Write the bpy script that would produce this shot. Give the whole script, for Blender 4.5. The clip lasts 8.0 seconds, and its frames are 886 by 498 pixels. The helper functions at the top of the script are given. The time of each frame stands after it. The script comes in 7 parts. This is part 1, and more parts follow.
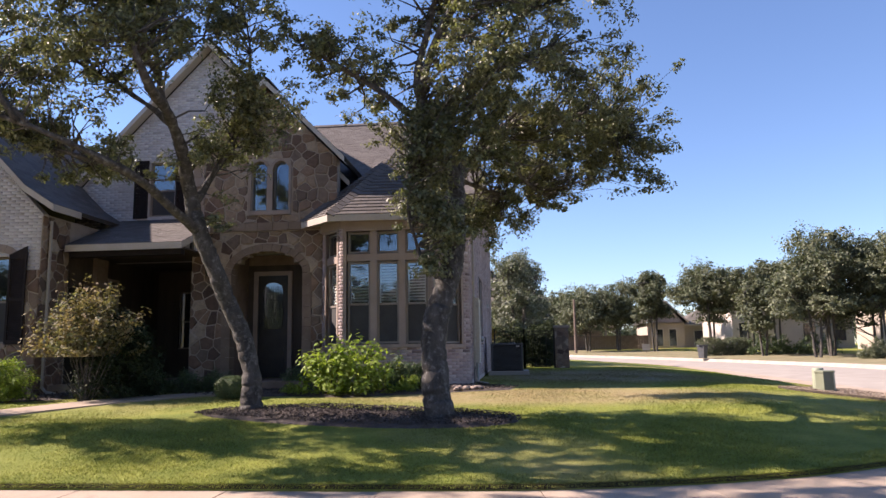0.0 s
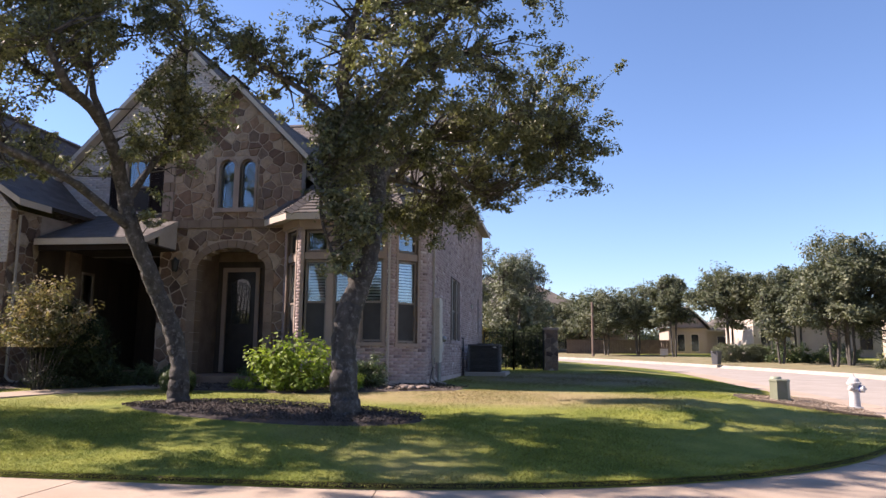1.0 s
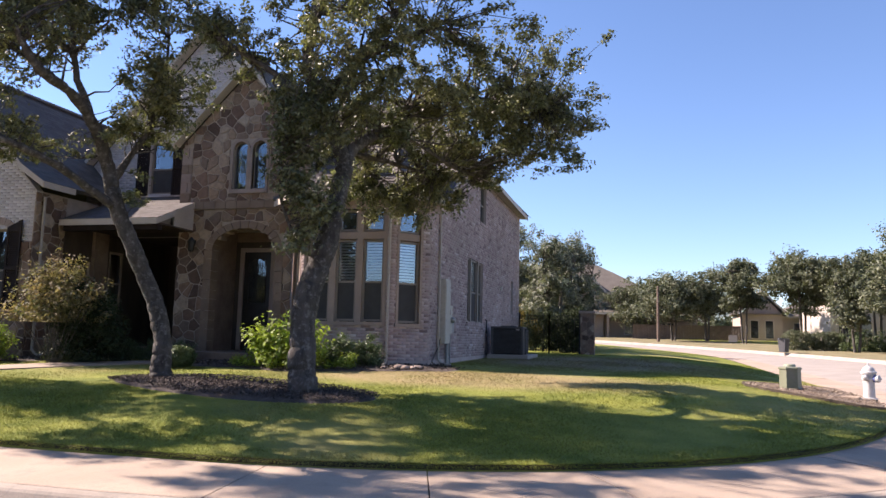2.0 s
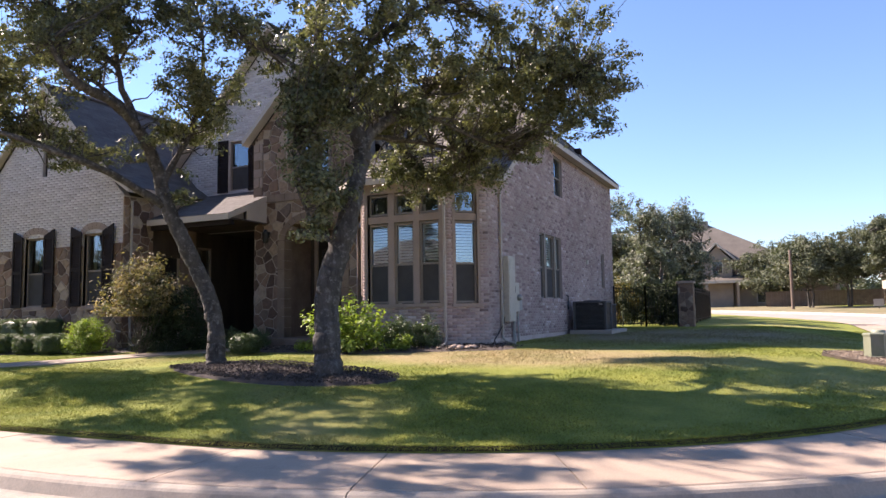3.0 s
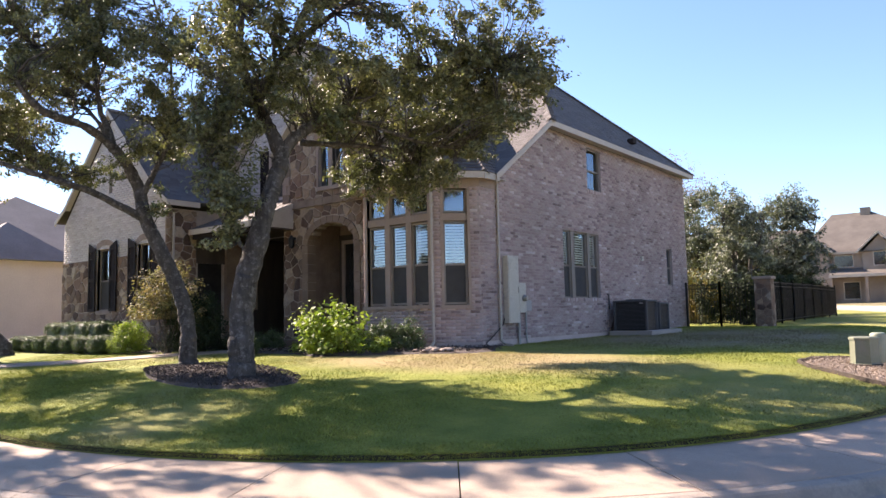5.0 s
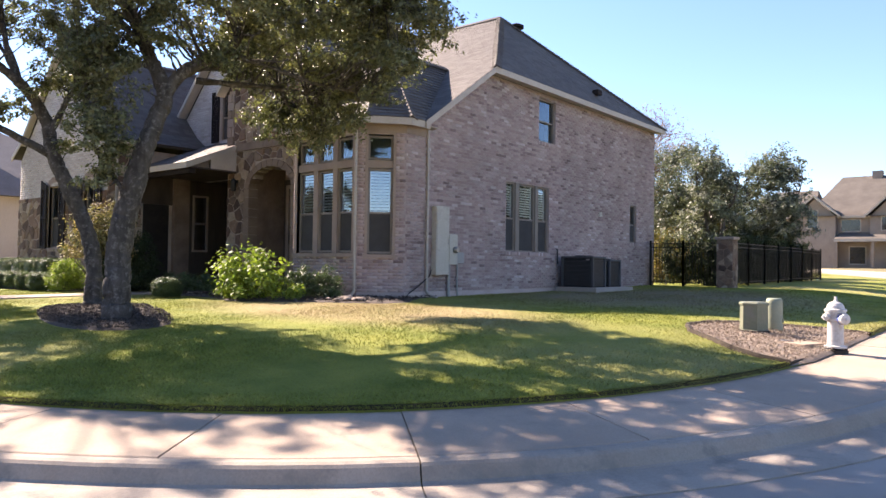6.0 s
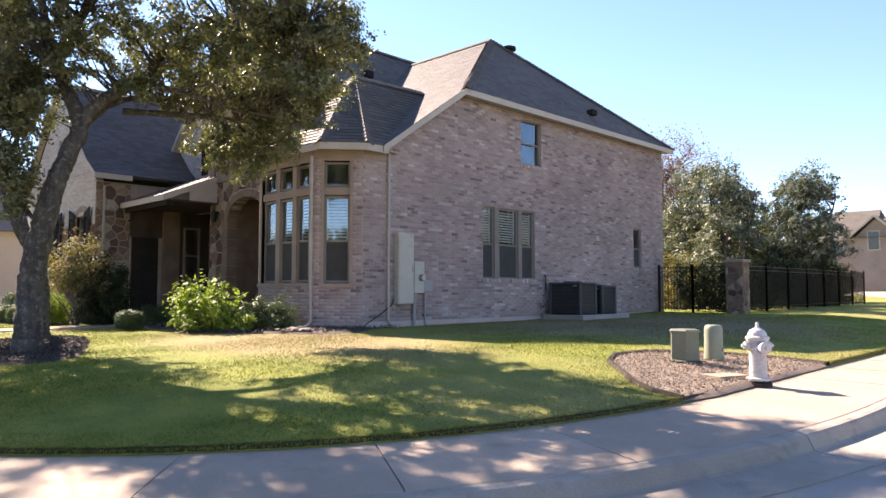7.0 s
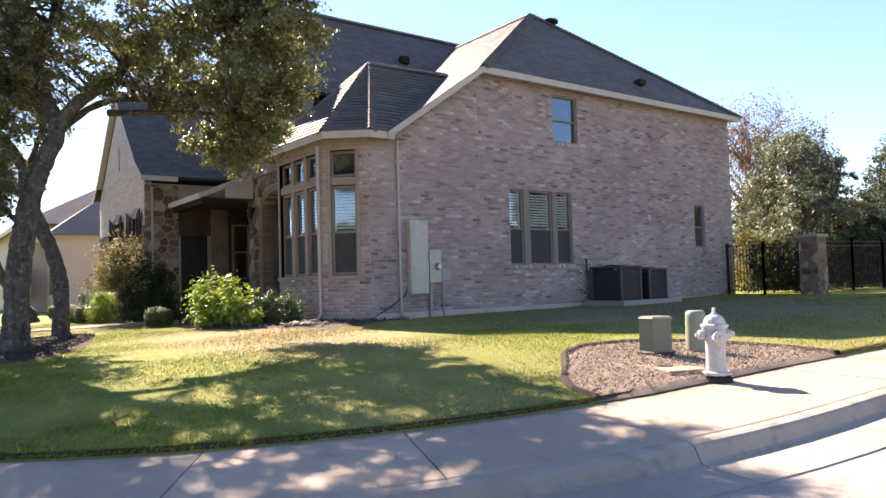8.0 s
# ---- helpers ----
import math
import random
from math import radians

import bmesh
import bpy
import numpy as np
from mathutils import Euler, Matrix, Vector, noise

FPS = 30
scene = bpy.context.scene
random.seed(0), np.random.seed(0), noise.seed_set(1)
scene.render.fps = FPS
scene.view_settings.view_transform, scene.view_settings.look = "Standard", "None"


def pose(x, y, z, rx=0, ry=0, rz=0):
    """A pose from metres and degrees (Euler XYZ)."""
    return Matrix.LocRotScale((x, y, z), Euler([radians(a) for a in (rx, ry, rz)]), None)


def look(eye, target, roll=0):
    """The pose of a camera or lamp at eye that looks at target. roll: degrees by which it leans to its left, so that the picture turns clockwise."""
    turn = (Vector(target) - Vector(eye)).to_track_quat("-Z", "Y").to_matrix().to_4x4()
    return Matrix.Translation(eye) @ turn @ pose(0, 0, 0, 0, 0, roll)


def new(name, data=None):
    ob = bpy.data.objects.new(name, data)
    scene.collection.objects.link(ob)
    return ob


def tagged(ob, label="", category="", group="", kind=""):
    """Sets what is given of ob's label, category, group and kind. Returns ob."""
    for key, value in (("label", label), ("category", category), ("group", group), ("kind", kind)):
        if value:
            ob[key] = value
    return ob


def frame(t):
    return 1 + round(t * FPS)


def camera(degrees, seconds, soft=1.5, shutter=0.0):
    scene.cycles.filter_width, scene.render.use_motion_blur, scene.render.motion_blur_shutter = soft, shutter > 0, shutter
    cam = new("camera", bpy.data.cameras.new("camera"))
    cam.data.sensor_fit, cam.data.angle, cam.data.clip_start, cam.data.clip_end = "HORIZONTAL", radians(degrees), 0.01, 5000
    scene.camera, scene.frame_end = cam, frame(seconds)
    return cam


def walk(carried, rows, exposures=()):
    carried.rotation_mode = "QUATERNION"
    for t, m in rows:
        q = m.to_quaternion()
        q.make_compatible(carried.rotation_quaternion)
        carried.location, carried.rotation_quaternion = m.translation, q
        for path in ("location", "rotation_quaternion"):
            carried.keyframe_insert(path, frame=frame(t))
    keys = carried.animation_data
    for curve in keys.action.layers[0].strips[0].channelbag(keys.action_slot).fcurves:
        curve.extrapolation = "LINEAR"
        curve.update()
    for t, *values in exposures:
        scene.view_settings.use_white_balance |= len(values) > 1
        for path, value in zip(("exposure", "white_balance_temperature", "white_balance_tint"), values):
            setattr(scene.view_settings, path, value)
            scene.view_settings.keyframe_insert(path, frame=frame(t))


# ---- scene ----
cam = camera(62.8, 8.0)
PATH = [
    (0, (0.534, 0.472, 1.213), (0.333, 2.441, 1.5), -0.9),
    (0.5, (1.542, 0.544, 1.197), (1.302, 2.51, 1.476), 0.3),
    (1, (2.524, 0.697, 1.201), (2.224, 2.653, 1.488), 0.5),
    (1.5, (3.472, 0.966, 1.206), (3.001, 2.894, 1.457), 1.4),
    (2, (4.38, 1.28, 1.181), (3.867, 3.199, 1.419), 1.4),
    (2.2, (4.726, 1.433, 1.178), (4.093, 3.321, 1.364), -0.6),
    (3.3, (6.52, 2.354, 1.206), (5.624, 4.132, 1.394), -0.4),
    (3.5, (6.865, 2.555, 1.208), (5.932, 4.313, 1.407), -0.4),
    (3.8, (7.409, 2.851, 1.206), (6.448, 4.591, 1.431), -0.9),
    (4, (7.77, 3.09, 1.208), (6.744, 4.793, 1.424), -0.8),
    (4.2, (8.122, 3.34, 1.215), (7.028, 5.0, 1.431), -1.4),
    (5.3, (10.044, 4.882, 1.227), (8.811, 6.447, 1.402), -1.1),
    (5.5, (10.366, 5.219, 1.232), (9.186, 6.825, 1.402), -0.6),
    (5.7, (10.673, 5.563, 1.226), (9.515, 7.192, 1.304), -1.1),
    (6, (11.099, 6.158, 1.228), (9.829, 7.702, 1.272), 0.8),
    (6.3, (11.55, 6.759, 1.219), (10.228, 8.259, 1.276), 0.3),
    (6.5, (11.829, 7.19, 1.214), (10.471, 8.656, 1.282), 0.7),
    (7, (12.481, 8.263, 1.222), (11.085, 9.69, 1.345), -0.0),
    (7.5, (13.025, 9.414, 1.211), (11.508, 10.713, 1.314), -1.2),
    (8, (13.502, 10.563, 1.21), (11.897, 11.753, 1.305), -1.7),
]
walk(cam, [(t, look(eye, target, roll)) for t, eye, target, roll in PATH],
     exposures=[(0.0, 1.50, 6560, 24), (2.2, 1.58, 6560, 24), (3.5, 1.89, 6620, 24), (5.5, 2.02, 6840, 23), (8.0, 2.14, 7120, 22)])

# ---- sky, sun ----
SUN_AZ, SUN_EL = radians(-86.0), radians(37.5)      # clockwise from +y; the sun stands low at the side of the house
world = bpy.data.worlds.new("sky")
scene.world = world
world.use_nodes = True
wn = world.node_tree
sky = wn.nodes.new("ShaderNodeTexSky")
sky.sky_type, sky.sun_disc = "NISHITA", False
sky.sun_elevation, sky.sun_rotation = SUN_EL, SUN_AZ
sky.air_density, sky.dust_density, sky.ozone_density = 1.0, 0.05, 5.5
wn.nodes["Background"].inputs["Strength"].default_value = 0.075
wn.links.new(sky.outputs[0], wn.nodes["Background"].inputs["Color"])
sun_way = Vector((math.sin(SUN_AZ) * math.cos(SUN_EL), math.cos(SUN_AZ) * math.cos(SUN_EL), math.sin(SUN_EL)))
sun = new("sun", bpy.data.lights.new("sun", "SUN"))
sun.data.energy, sun.data.angle, sun.data.color = 5.0, radians(0.53), (1.0, 0.90, 0.76)
sun.matrix_world = look(sun_way * 60, (0, 0, 0))

# ---- materials ----
def nodes_of(name):
    m = bpy.data.materials.new(name)
    m.use_nodes = True
    t = m.node_tree
    return m, t, t.nodes["Principled BSDF"], t.nodes, t.links


def mixed(t, fac, a, b, kind="MIX"):
    n = t.nodes.new("ShaderNodeMix")
    n.data_type, n.blend_type = "RGBA", kind
    for k, v in ((0, fac), (6, a), (7, b)):
        if hasattr(v, "is_output"):
            t.links.new(v, n.inputs[k])
        else:
            n.inputs[k].default_value = v if k == 0 else (*v, 1)
    return n.outputs[2]


def ramped(t, src, stops):
    n = t.nodes.new("ShaderNodeValToRGB")
    e = n.color_ramp.elements
    while len(e) < len(stops):
        e.new(0.5)
    for k, (p, c) in enumerate(stops):
        e[k].position, e[k].color = p, (*c, 1) if len(c) == 3 else c
    t.links.new(src, n.inputs[0])
    return n.outputs[0]


def noised(t, scale, detail=4, rough=0.55, stretch=(1, 1, 1)):
    g = t.nodes.new("ShaderNodeNewGeometry")
    mp = t.nodes.new("ShaderNodeMapping")
    mp.inputs["Scale"].default_value = stretch
    t.links.new(g.outputs["Position"], mp.inputs[0])
    n = t.nodes.new("ShaderNodeTexNoise")
    n.inputs["Scale"].default_value, n.inputs["Detail"].default_value, n.inputs["Roughness"].default_value = scale, detail, rough
    t.links.new(mp.outputs[0], n.inputs["Vector"])
    return n.outputs[0]


def grey(v):
    return (v, v, v)


def surface(name, dark, light, scale=3.0, fine=40.0, rough=0.85, bump=0.3, metal=0.0, pieces=None, spread=0.35, thin=0.0, stain=None, stretch=(1, 1, 1), spec=0.3, relief=0.01):
    """Two scales of noise between two colours; pieces: 'object' or 'island' shifts each piece; thin: light through leaves."""
    m, t, p, nodes, links = nodes_of(name)
    big, small = noised(t, scale, 5, stretch=stretch), noised(t, fine, 6, 0.65, stretch)
    col = ramped(t, big, [(0.3, dark), (0.7, light)])
    col = mixed(t, 0.45, col, ramped(t, small, [(0.25, grey(0.45)), (0.75, grey(1.0))]), "MULTIPLY") if not thin else col
    if pieces:
        src = nodes.new("ShaderNodeObjectInfo").outputs["Random"] if pieces == "object" else nodes.new("ShaderNodeNewGeometry").outputs["Random Per Island"]
        var = ramped(t, src, [(0.0, grey(1 - spread)), (0.5, grey(1.0)), (1.0, grey(1 + spread))])
        col = mixed(t, 1.0, col, var, "MULTIPLY")
    if stain:
        col = mixed(t, ramped(t, noised(t, stain[0], 6, 0.7), [(0.52, grey(0)), (0.66, grey(1))]), col, stain[1])
    links.new(col, p.inputs["Base Color"])
    p.inputs["Roughness"].default_value, p.inputs["Metallic"].default_value = rough, metal
    p.inputs["Specular IOR Level"].default_value = spec
    if bump:
        b = nodes.new("ShaderNodeBump")
        b.inputs["Strength"].default_value, b.inputs["Distance"].default_value = bump, relief
        links.new(small, b.inputs["Height"])
        links.new(b.outputs[0], p.inputs["Normal"])
    if thin:
        tr = nodes.new("ShaderNodeBsdfTranslucent")
        links.new(mixed(t, 1.0, col, (1.2, 1.3, 0.7), "MULTIPLY"), tr.inputs[0])
        mx = nodes.new("ShaderNodeMixShader")
        mx.inputs[0].default_value = thin
        links.new(p.outputs[0], mx.inputs[1])
        links.new(tr.outputs[0], mx.inputs[2])
        links.new(mx.outputs[0], nodes["Material Output"].inputs[0])
    return m


def many(name, stops, rough=0.9, pieces="island", fine=45.0, bump=0.4, blotch=0.5, shade=0.5):
    """Pieces that differ in colour: stops over each piece's own random number, with blotches over several pieces."""
    m, t, p, nodes, links = nodes_of(name)
    src = nodes.new("ShaderNodeObjectInfo").outputs["Random"] if pieces == "object" else nodes.new("ShaderNodeNewGeometry").outputs["Random Per Island"]
    col = ramped(t, src, stops)
    small = noised(t, fine, 6, 0.65)
    col = mixed(t, shade, col, ramped(t, small, [(0.25, grey(0.5)), (0.75, grey(1.15))]), "MULTIPLY")
    col = mixed(t, blotch, col, ramped(t, noised(t, 0.7, 4), [(0.3, grey(0.72)), (0.7, grey(1.12))]), "MULTIPLY")
    links.new(col, p.inputs["Base Color"])
    p.inputs["Roughness"].default_value = rough
    p.inputs["Specular IOR Level"].default_value = 0.25
    b = nodes.new("ShaderNodeBump")
    b.inputs["Strength"].default_value, b.inputs["Distance"].default_value = bump, 0.01
    links.new(small, b.inputs["Height"])
    links.new(b.outputs[0], p.inputs["Normal"])
    return m


BRICK_STOPS = [(0.0, (0.19, 0.138, 0.135)), (0.05, (0.27, 0.196, 0.19)), (0.12, (0.335, 0.245, 0.232)), (0.40, (0.375, 0.280, 0.262)), (0.62, (0.415, 0.318, 0.296)), (0.80, (0.390, 0.315, 0.290)), (0.93, (0.455, 0.362, 0.338)), (1.0, (0.530, 0.455, 0.435))]
M_BRICK = many("brick", BRICK_STOPS, blotch=0.9)
M_BRICK_OBJ = many("brick_single", BRICK_STOPS, pieces="object", blotch=0.9)
PALE_STOPS = [(0.0, (0.42, 0.38, 0.365)), (0.12, (0.49, 0.45, 0.432)), (0.6, (0.54, 0.50, 0.482)), (1.0, (0.59, 0.555, 0.54))]
M_PALE = many("pale_brick", PALE_STOPS)
M_PALE_MORTAR = surface("pale_mortar", (0.43, 0.39, 0.375), (0.51, 0.47, 0.45), 2.5, 60, 0.95, 0.3)
M_MORTAR = surface("mortar", (0.325, 0.262, 0.248), (0.395, 0.325, 0.306), 2.5, 60, 0.95, 0.3)
STONE_STOPS = [(0.0, (0.085, 0.056, 0.045)), (0.22, (0.155, 0.098, 0.072)), (0.42, (0.265, 0.172, 0.118)), (0.60, (0.145, 0.106, 0.085)), (0.82, (0.31, 0.22, 0.152)), (1.0, (0.40, 0.325, 0.25))]
M_STONE = many("field_stone", STONE_STOPS, pieces="object", fine=9, bump=0.9, blotch=0.45, shade=0.8)
M_STONE_MORTAR = surface("stone_mortar", (0.30, 0.24, 0.19), (0.41, 0.335, 0.27), 3, 50, 0.95, 0.3)
M_BAND = surface("tan_band_stone", (0.18, 0.128, 0.092), (0.27, 0.198, 0.145), 1.8, 40, 0.88, 0.3)
M_BROWN = surface("brown_stone_face", (0.16, 0.11, 0.082), (0.25, 0.18, 0.135), 2.2, 20, 0.9, 0.5)
M_CAST = surface("cast_stone", (0.27, 0.205, 0.168), (0.345, 0.27, 0.225), 1.8, 50, 0.85, 0.2)
M_TRIM = surface("painted_trim", (0.44, 0.38, 0.32), (0.52, 0.455, 0.39), 1.5, 30, 0.6, 0.08)
M_SASH = surface("window_sash", (0.19, 0.158, 0.132), (0.24, 0.205, 0.172), 2.0, 30, 0.5, 0.05)
M_SOFFIT = surface("soffit_paint", (0.40, 0.35, 0.30), (0.47, 0.42, 0.36), 1.5, 30, 0.7, 0.05)
SHINGLE_STOPS = [(0.0, (0.096, 0.082, 0.074)), (0.3, (0.108, 0.093, 0.084)), (0.65, (0.120, 0.105, 0.096)), (1.0, (0.136, 0.120, 0.110))]
M_SHINGLE = many("shingle", SHINGLE_STOPS, rough=0.75, fine=90, bump=0.08, blotch=0.35)
M_ROOFBASE = surface("roof_felt", (0.05, 0.045, 0.04), (0.07, 0.06, 0.055), 2, 60, 0.95, 0.2)
M_CONCRETE = surface("concrete_slab", (0.35, 0.268, 0.20), (0.435, 0.342, 0.262), 1.1, 55, 0.9, 0.25, pieces="object", spread=0.08, stain=(2.2, (0.285, 0.228, 0.178)))
M_CURB = surface("kerb_concrete", (0.31, 0.26, 0.21), (0.42, 0.36, 0.297), 1.3, 50, 0.9, 0.3, pieces="object", spread=0.08, stain=(3.0, (0.219, 0.194, 0.164)))
M_FOUND = surface("foundation_concrete", (0.43, 0.34, 0.31), (0.52, 0.42, 0.385), 1.5, 40, 0.92, 0.25)
M_ASPHALT = surface("asphalt", (0.30, 0.262, 0.228), (0.375, 0.332, 0.29), 0.9, 120, 0.85, 0.4)
M_MULCH = surface("dark_mulch", (0.06, 0.047, 0.041), (0.125, 0.10, 0.088), 6, 60, 0.95, 0.9)
M_GRAVEL = surface("leaf_litter", (0.20, 0.152, 0.115), (0.29, 0.23, 0.18), 5, 70, 0.95, 0.9)
M_BARK = surface("oak_bark", (0.040, 0.035, 0.031), (0.112, 0.100, 0.090), 9, 42, 0.95, 1.0, stretch=(1, 1, 0.35), relief=0.035, stain=(11, (0.175, 0.165, 0.150)))
M_LEAF = surface("oak_leaf", (0.078, 0.090, 0.044), (0.180, 0.176, 0.090), 1.0, 9, 0.5, 0, pieces="island", spread=0.55, thin=0.30, spec=0.45)
M_LEAF_FAR = surface("far_leaf", (0.056, 0.070, 0.040), (0.135, 0.142, 0.086), 0.5, 5, 0.6, 0, pieces="island", spread=0.5, thin=0.2, spec=0.3)
M_BRIGHT = surface("lime_leaf", (0.125, 0.19, 0.03), (0.25, 0.30, 0.058), 2.5, 12, 0.6, 0, pieces="island", spread=0.4, thin=0.4)
M_BOX = surface("boxwood_leaf", (0.05, 0.076, 0.034), (0.105, 0.138, 0.062), 3, 14, 0.5, 0, pieces="island", spread=0.35, thin=0.25)
M_AUTUMN = surface("autumn_leaf", (0.085, 0.105, 0.05), (0.26, 0.185, 0.105), 2.2, 8, 0.75, 0, pieces="island", spread=0.45, thin=0.3)
# leaf green darkened in the colour itself to stand for shade
M_HEDGE_SHADED = surface("shaded_hedge_leaf", (0.018, 0.027, 0.013), (0.04, 0.053, 0.025), 3, 14, 0.7, 0, pieces="island", spread=0.35, thin=0.12, spec=0.12)
M_IRON = surface("black_iron", (0.012, 0.012, 0.012), (0.02, 0.02, 0.02), 5, 60, 0.45, 0.05)
M_SHUTTER = surface("dark_shutter", (0.018, 0.013, 0.012), (0.03, 0.022, 0.02), 4, 40, 0.8, 0.05, spec=0.15)
M_DOOR = surface("dark_door", (0.015, 0.012, 0.011), (0.03, 0.024, 0.02), 4, 40, 0.4, 0.1)
M_BLIND = surface("white_blind", (0.76, 0.75, 0.72), (0.82, 0.81, 0.78), 2, 30, 0.6, 0.02)
M_ROOM = surface("unlit_room_black", (0.03, 0.027, 0.025), (0.05, 0.045, 0.04), 1, 10, 0.9, 0)
M_SCREEN = surface("insect_screen", (0.045, 0.043, 0.042), (0.06, 0.058, 0.056), 3, 200, 0.8, 0.1)


def pane_glass(name, gloss):
    m, t, p, nodes, links = nodes_of(name)
    nodes.remove(p)
    clear, shine, mx, fr = (nodes.new("ShaderNode" + k) for k in ("BsdfTransparent", "BsdfGlossy", "MixShader", "Fresnel"))
    fr.inputs[0].default_value = gloss
    clear.inputs[0].default_value = (0.90, 0.93, 0.92, 1)
    shine.inputs[0].default_value = (0.74, 0.88, 1.0, 1)      # coating tint that also paints the sky's blue into the reflections
    shine.inputs["Roughness"].default_value = 0.02
    links.new(fr.outputs[0], mx.inputs[0])
    links.new(clear.outputs[0], mx.inputs[1])
    links.new(shine.outputs[0], mx.inputs[2])
    links.new(mx.outputs[0], nodes["Material Output"].inputs[0])
    return m


M_GLASS = pane_glass("window_glass", 2.6)


# ---- building helpers ----
def thing(name, at, label, category, group=""):
    ob = new(name)
    ob.location = at
    ob.empty_display_size = 0.2
    return tagged(ob, label, category, group)


def finish(name, me, material, parent=None, label="", smooth=False):
    me.materials.append(material)
    if smooth:
        me.shade_smooth()
    ob = new(name, me)
    if parent is not None:
        ob.parent = parent
        if parent.parent is None:
            ob.matrix_parent_inverse = Matrix.Translation(parent.location).inverted()
    if label:
        ob["label"] = label
    return ob


def part(name, bm, material, parent=None, label="", smooth=False):
    me = bpy.data.meshes.new(name)
    bm.normal_update()
    bm.to_mesh(me)
    bm.free()
    return finish(name, me, material, parent, label, smooth)


def raw(name, verts, faces, material, parent=None, label="", smooth=False):
    me = bpy.data.meshes.new(name)
    me.from_pydata([tuple(v) for v in verts], [], faces)
    me.update()
    return finish(name, me, material, parent, label, smooth)


def fast(name, verts, corners, material, parent=None, label=""):
    """A mesh of many alike faces: verts (n, 3), corners (m, k)."""
    verts, corners = np.asarray(verts, np.float32), np.asarray(corners, np.int32)
    me = bpy.data.meshes.new(name)
    m, k = corners.shape
    me.vertices.add(len(verts))
    me.vertices.foreach_set("co", verts.ravel())
    me.loops.add(m * k)
    me.loops.foreach_set("vertex_index", corners.ravel())
    me.polygons.add(m)
    me.polygons.foreach_set("loop_start", np.arange(m, dtype=np.int32) * k)
    me.update(calc_edges=True)
    return finish(name, me, material, parent, label)


def box(bm, x0, x1, y0, y1, z0, z1, bevel=0.0):
    r = bmesh.ops.create_cube(bm, size=1, matrix=Matrix.Translation(((x0 + x1) / 2, (y0 + y1) / 2, (z0 + z1) / 2)) @ Matrix.Diagonal((x1 - x0, y1 - y0, z1 - z0, 1)))
    if bevel:
        edges = list({e for v in r["verts"] for e in v.link_edges})
        bmesh.ops.bevel(bm, geom=edges, offset=bevel, segments=2, affect="EDGES", profile=0.6)
    return r["verts"]


def boxed(*spans, bevel=0.0):
    bm = bmesh.new()
    for s in spans:
        box(bm, *s, bevel=bevel)
    return bm


def prism(bm, poly, depth, m):
    """A flat polygon in (u, v), pushed depth along w, placed by the matrix m of columns u, v, w."""
    n = len(poly)
    a = [bm.verts.new(m @ Vector((u, v, 0))) for u, v in poly]
    b = [bm.verts.new(m @ Vector((u, v, depth))) for u, v in poly]
    bm.faces.new(a[::-1])
    bm.faces.new(b)
    for k in range(n):
        bm.faces.new((a[k], a[(k + 1) % n], b[(k + 1) % n], b[k]))


def rod(bm, points, radii, sides=7):
    """A tapered tube along points."""
    rings = []
    for k, p in enumerate(points):
        d = (Vector(points[min(k + 1, len(points) - 1)]) - Vector(points[max(k - 1, 0)])).normalized()
        a = d.orthogonal().normalized() if not rings else (side - d * side.dot(d)).normalized()
        side = a
        b = d.cross(a)
        rings.append([bm.verts.new(Vector(p) + (a * math.cos(2 * math.pi * j / sides) + b * math.sin(2 * math.pi * j / sides)) * radii[k]) for j in range(sides)])
    for r, s in zip(rings, rings[1:]):
        for j in range(sides):
            bm.faces.new((r[j], r[(j + 1) % sides], s[(j + 1) % sides], s[j]))
    bm.faces.new(rings[0][::-1])
    bm.faces.new(rings[-1])


def clip(poly, a, b, c):
    """The part of a convex polygon where a*u + b*v <= c."""
    out = []
    for k, p in enumerate(poly):
        q = poly[(k + 1) % len(poly)]
        dp, dq = a * p[0] + b * p[1] - c, a * q[0] + b * q[1] - c
        if dp <= 0:
            out.append(p)
        if dp * dq < 0:
            s = dp / (dp - dq)
            out.append((p[0] + s * (q[0] - p[0]), p[1] + s * (q[1] - p[1])))
    return out


def clip_to(poly, outline):
    """Clips to a convex outline that runs counter-clockwise."""
    for k, (x, y) in enumerate(outline):
        x2, y2 = outline[(k + 1) % len(outline)]
        if len(poly) < 3:
            return []
        poly = clip(poly, y2 - y, x - x2, (y2 - y) * x + (x - x2) * y)
    return poly


def area(poly):
    return abs(sum(p[0] * q[1] - q[0] * p[1] for p, q in zip(poly, poly[1:] + poly[:1]))) / 2 if len(poly) > 2 else 0


def wall_with_holes(name, outline, holes, thick, m, material, parent, label=""):
    """A wall slab: a convex outline in (u, v) less rectangular holes (u0, u1, v0, v1); w points outwards, the outer face at w = 0."""
    us = sorted({u for u, _ in outline} | {u for h in holes for u in h[:2]})
    vs = sorted({v for _, v in outline} | {v for h in holes for v in h[2:]})
    bm = bmesh.new()
    for u0, u1 in zip(us, us[1:]):
        for v0, v1 in zip(vs, vs[1:]):
            cu, cv = (u0 + u1) / 2, (v0 + v1) / 2
            if any(h[0] < cu < h[1] and h[2] < cv < h[3] for h in holes):
                continue
            poly = clip_to([(u0, v0), (u1, v0), (u1, v1), (u0, v1)], outline)
            if area(poly) > 1e-4:
                prism(bm, poly, -thick, m)
    bmesh.ops.recalc_face_normals(bm, faces=bm.faces)
    bmesh.ops.remove_doubles(bm, verts=bm.verts, dist=1e-4)
    return part(name, bm, material, parent, label)


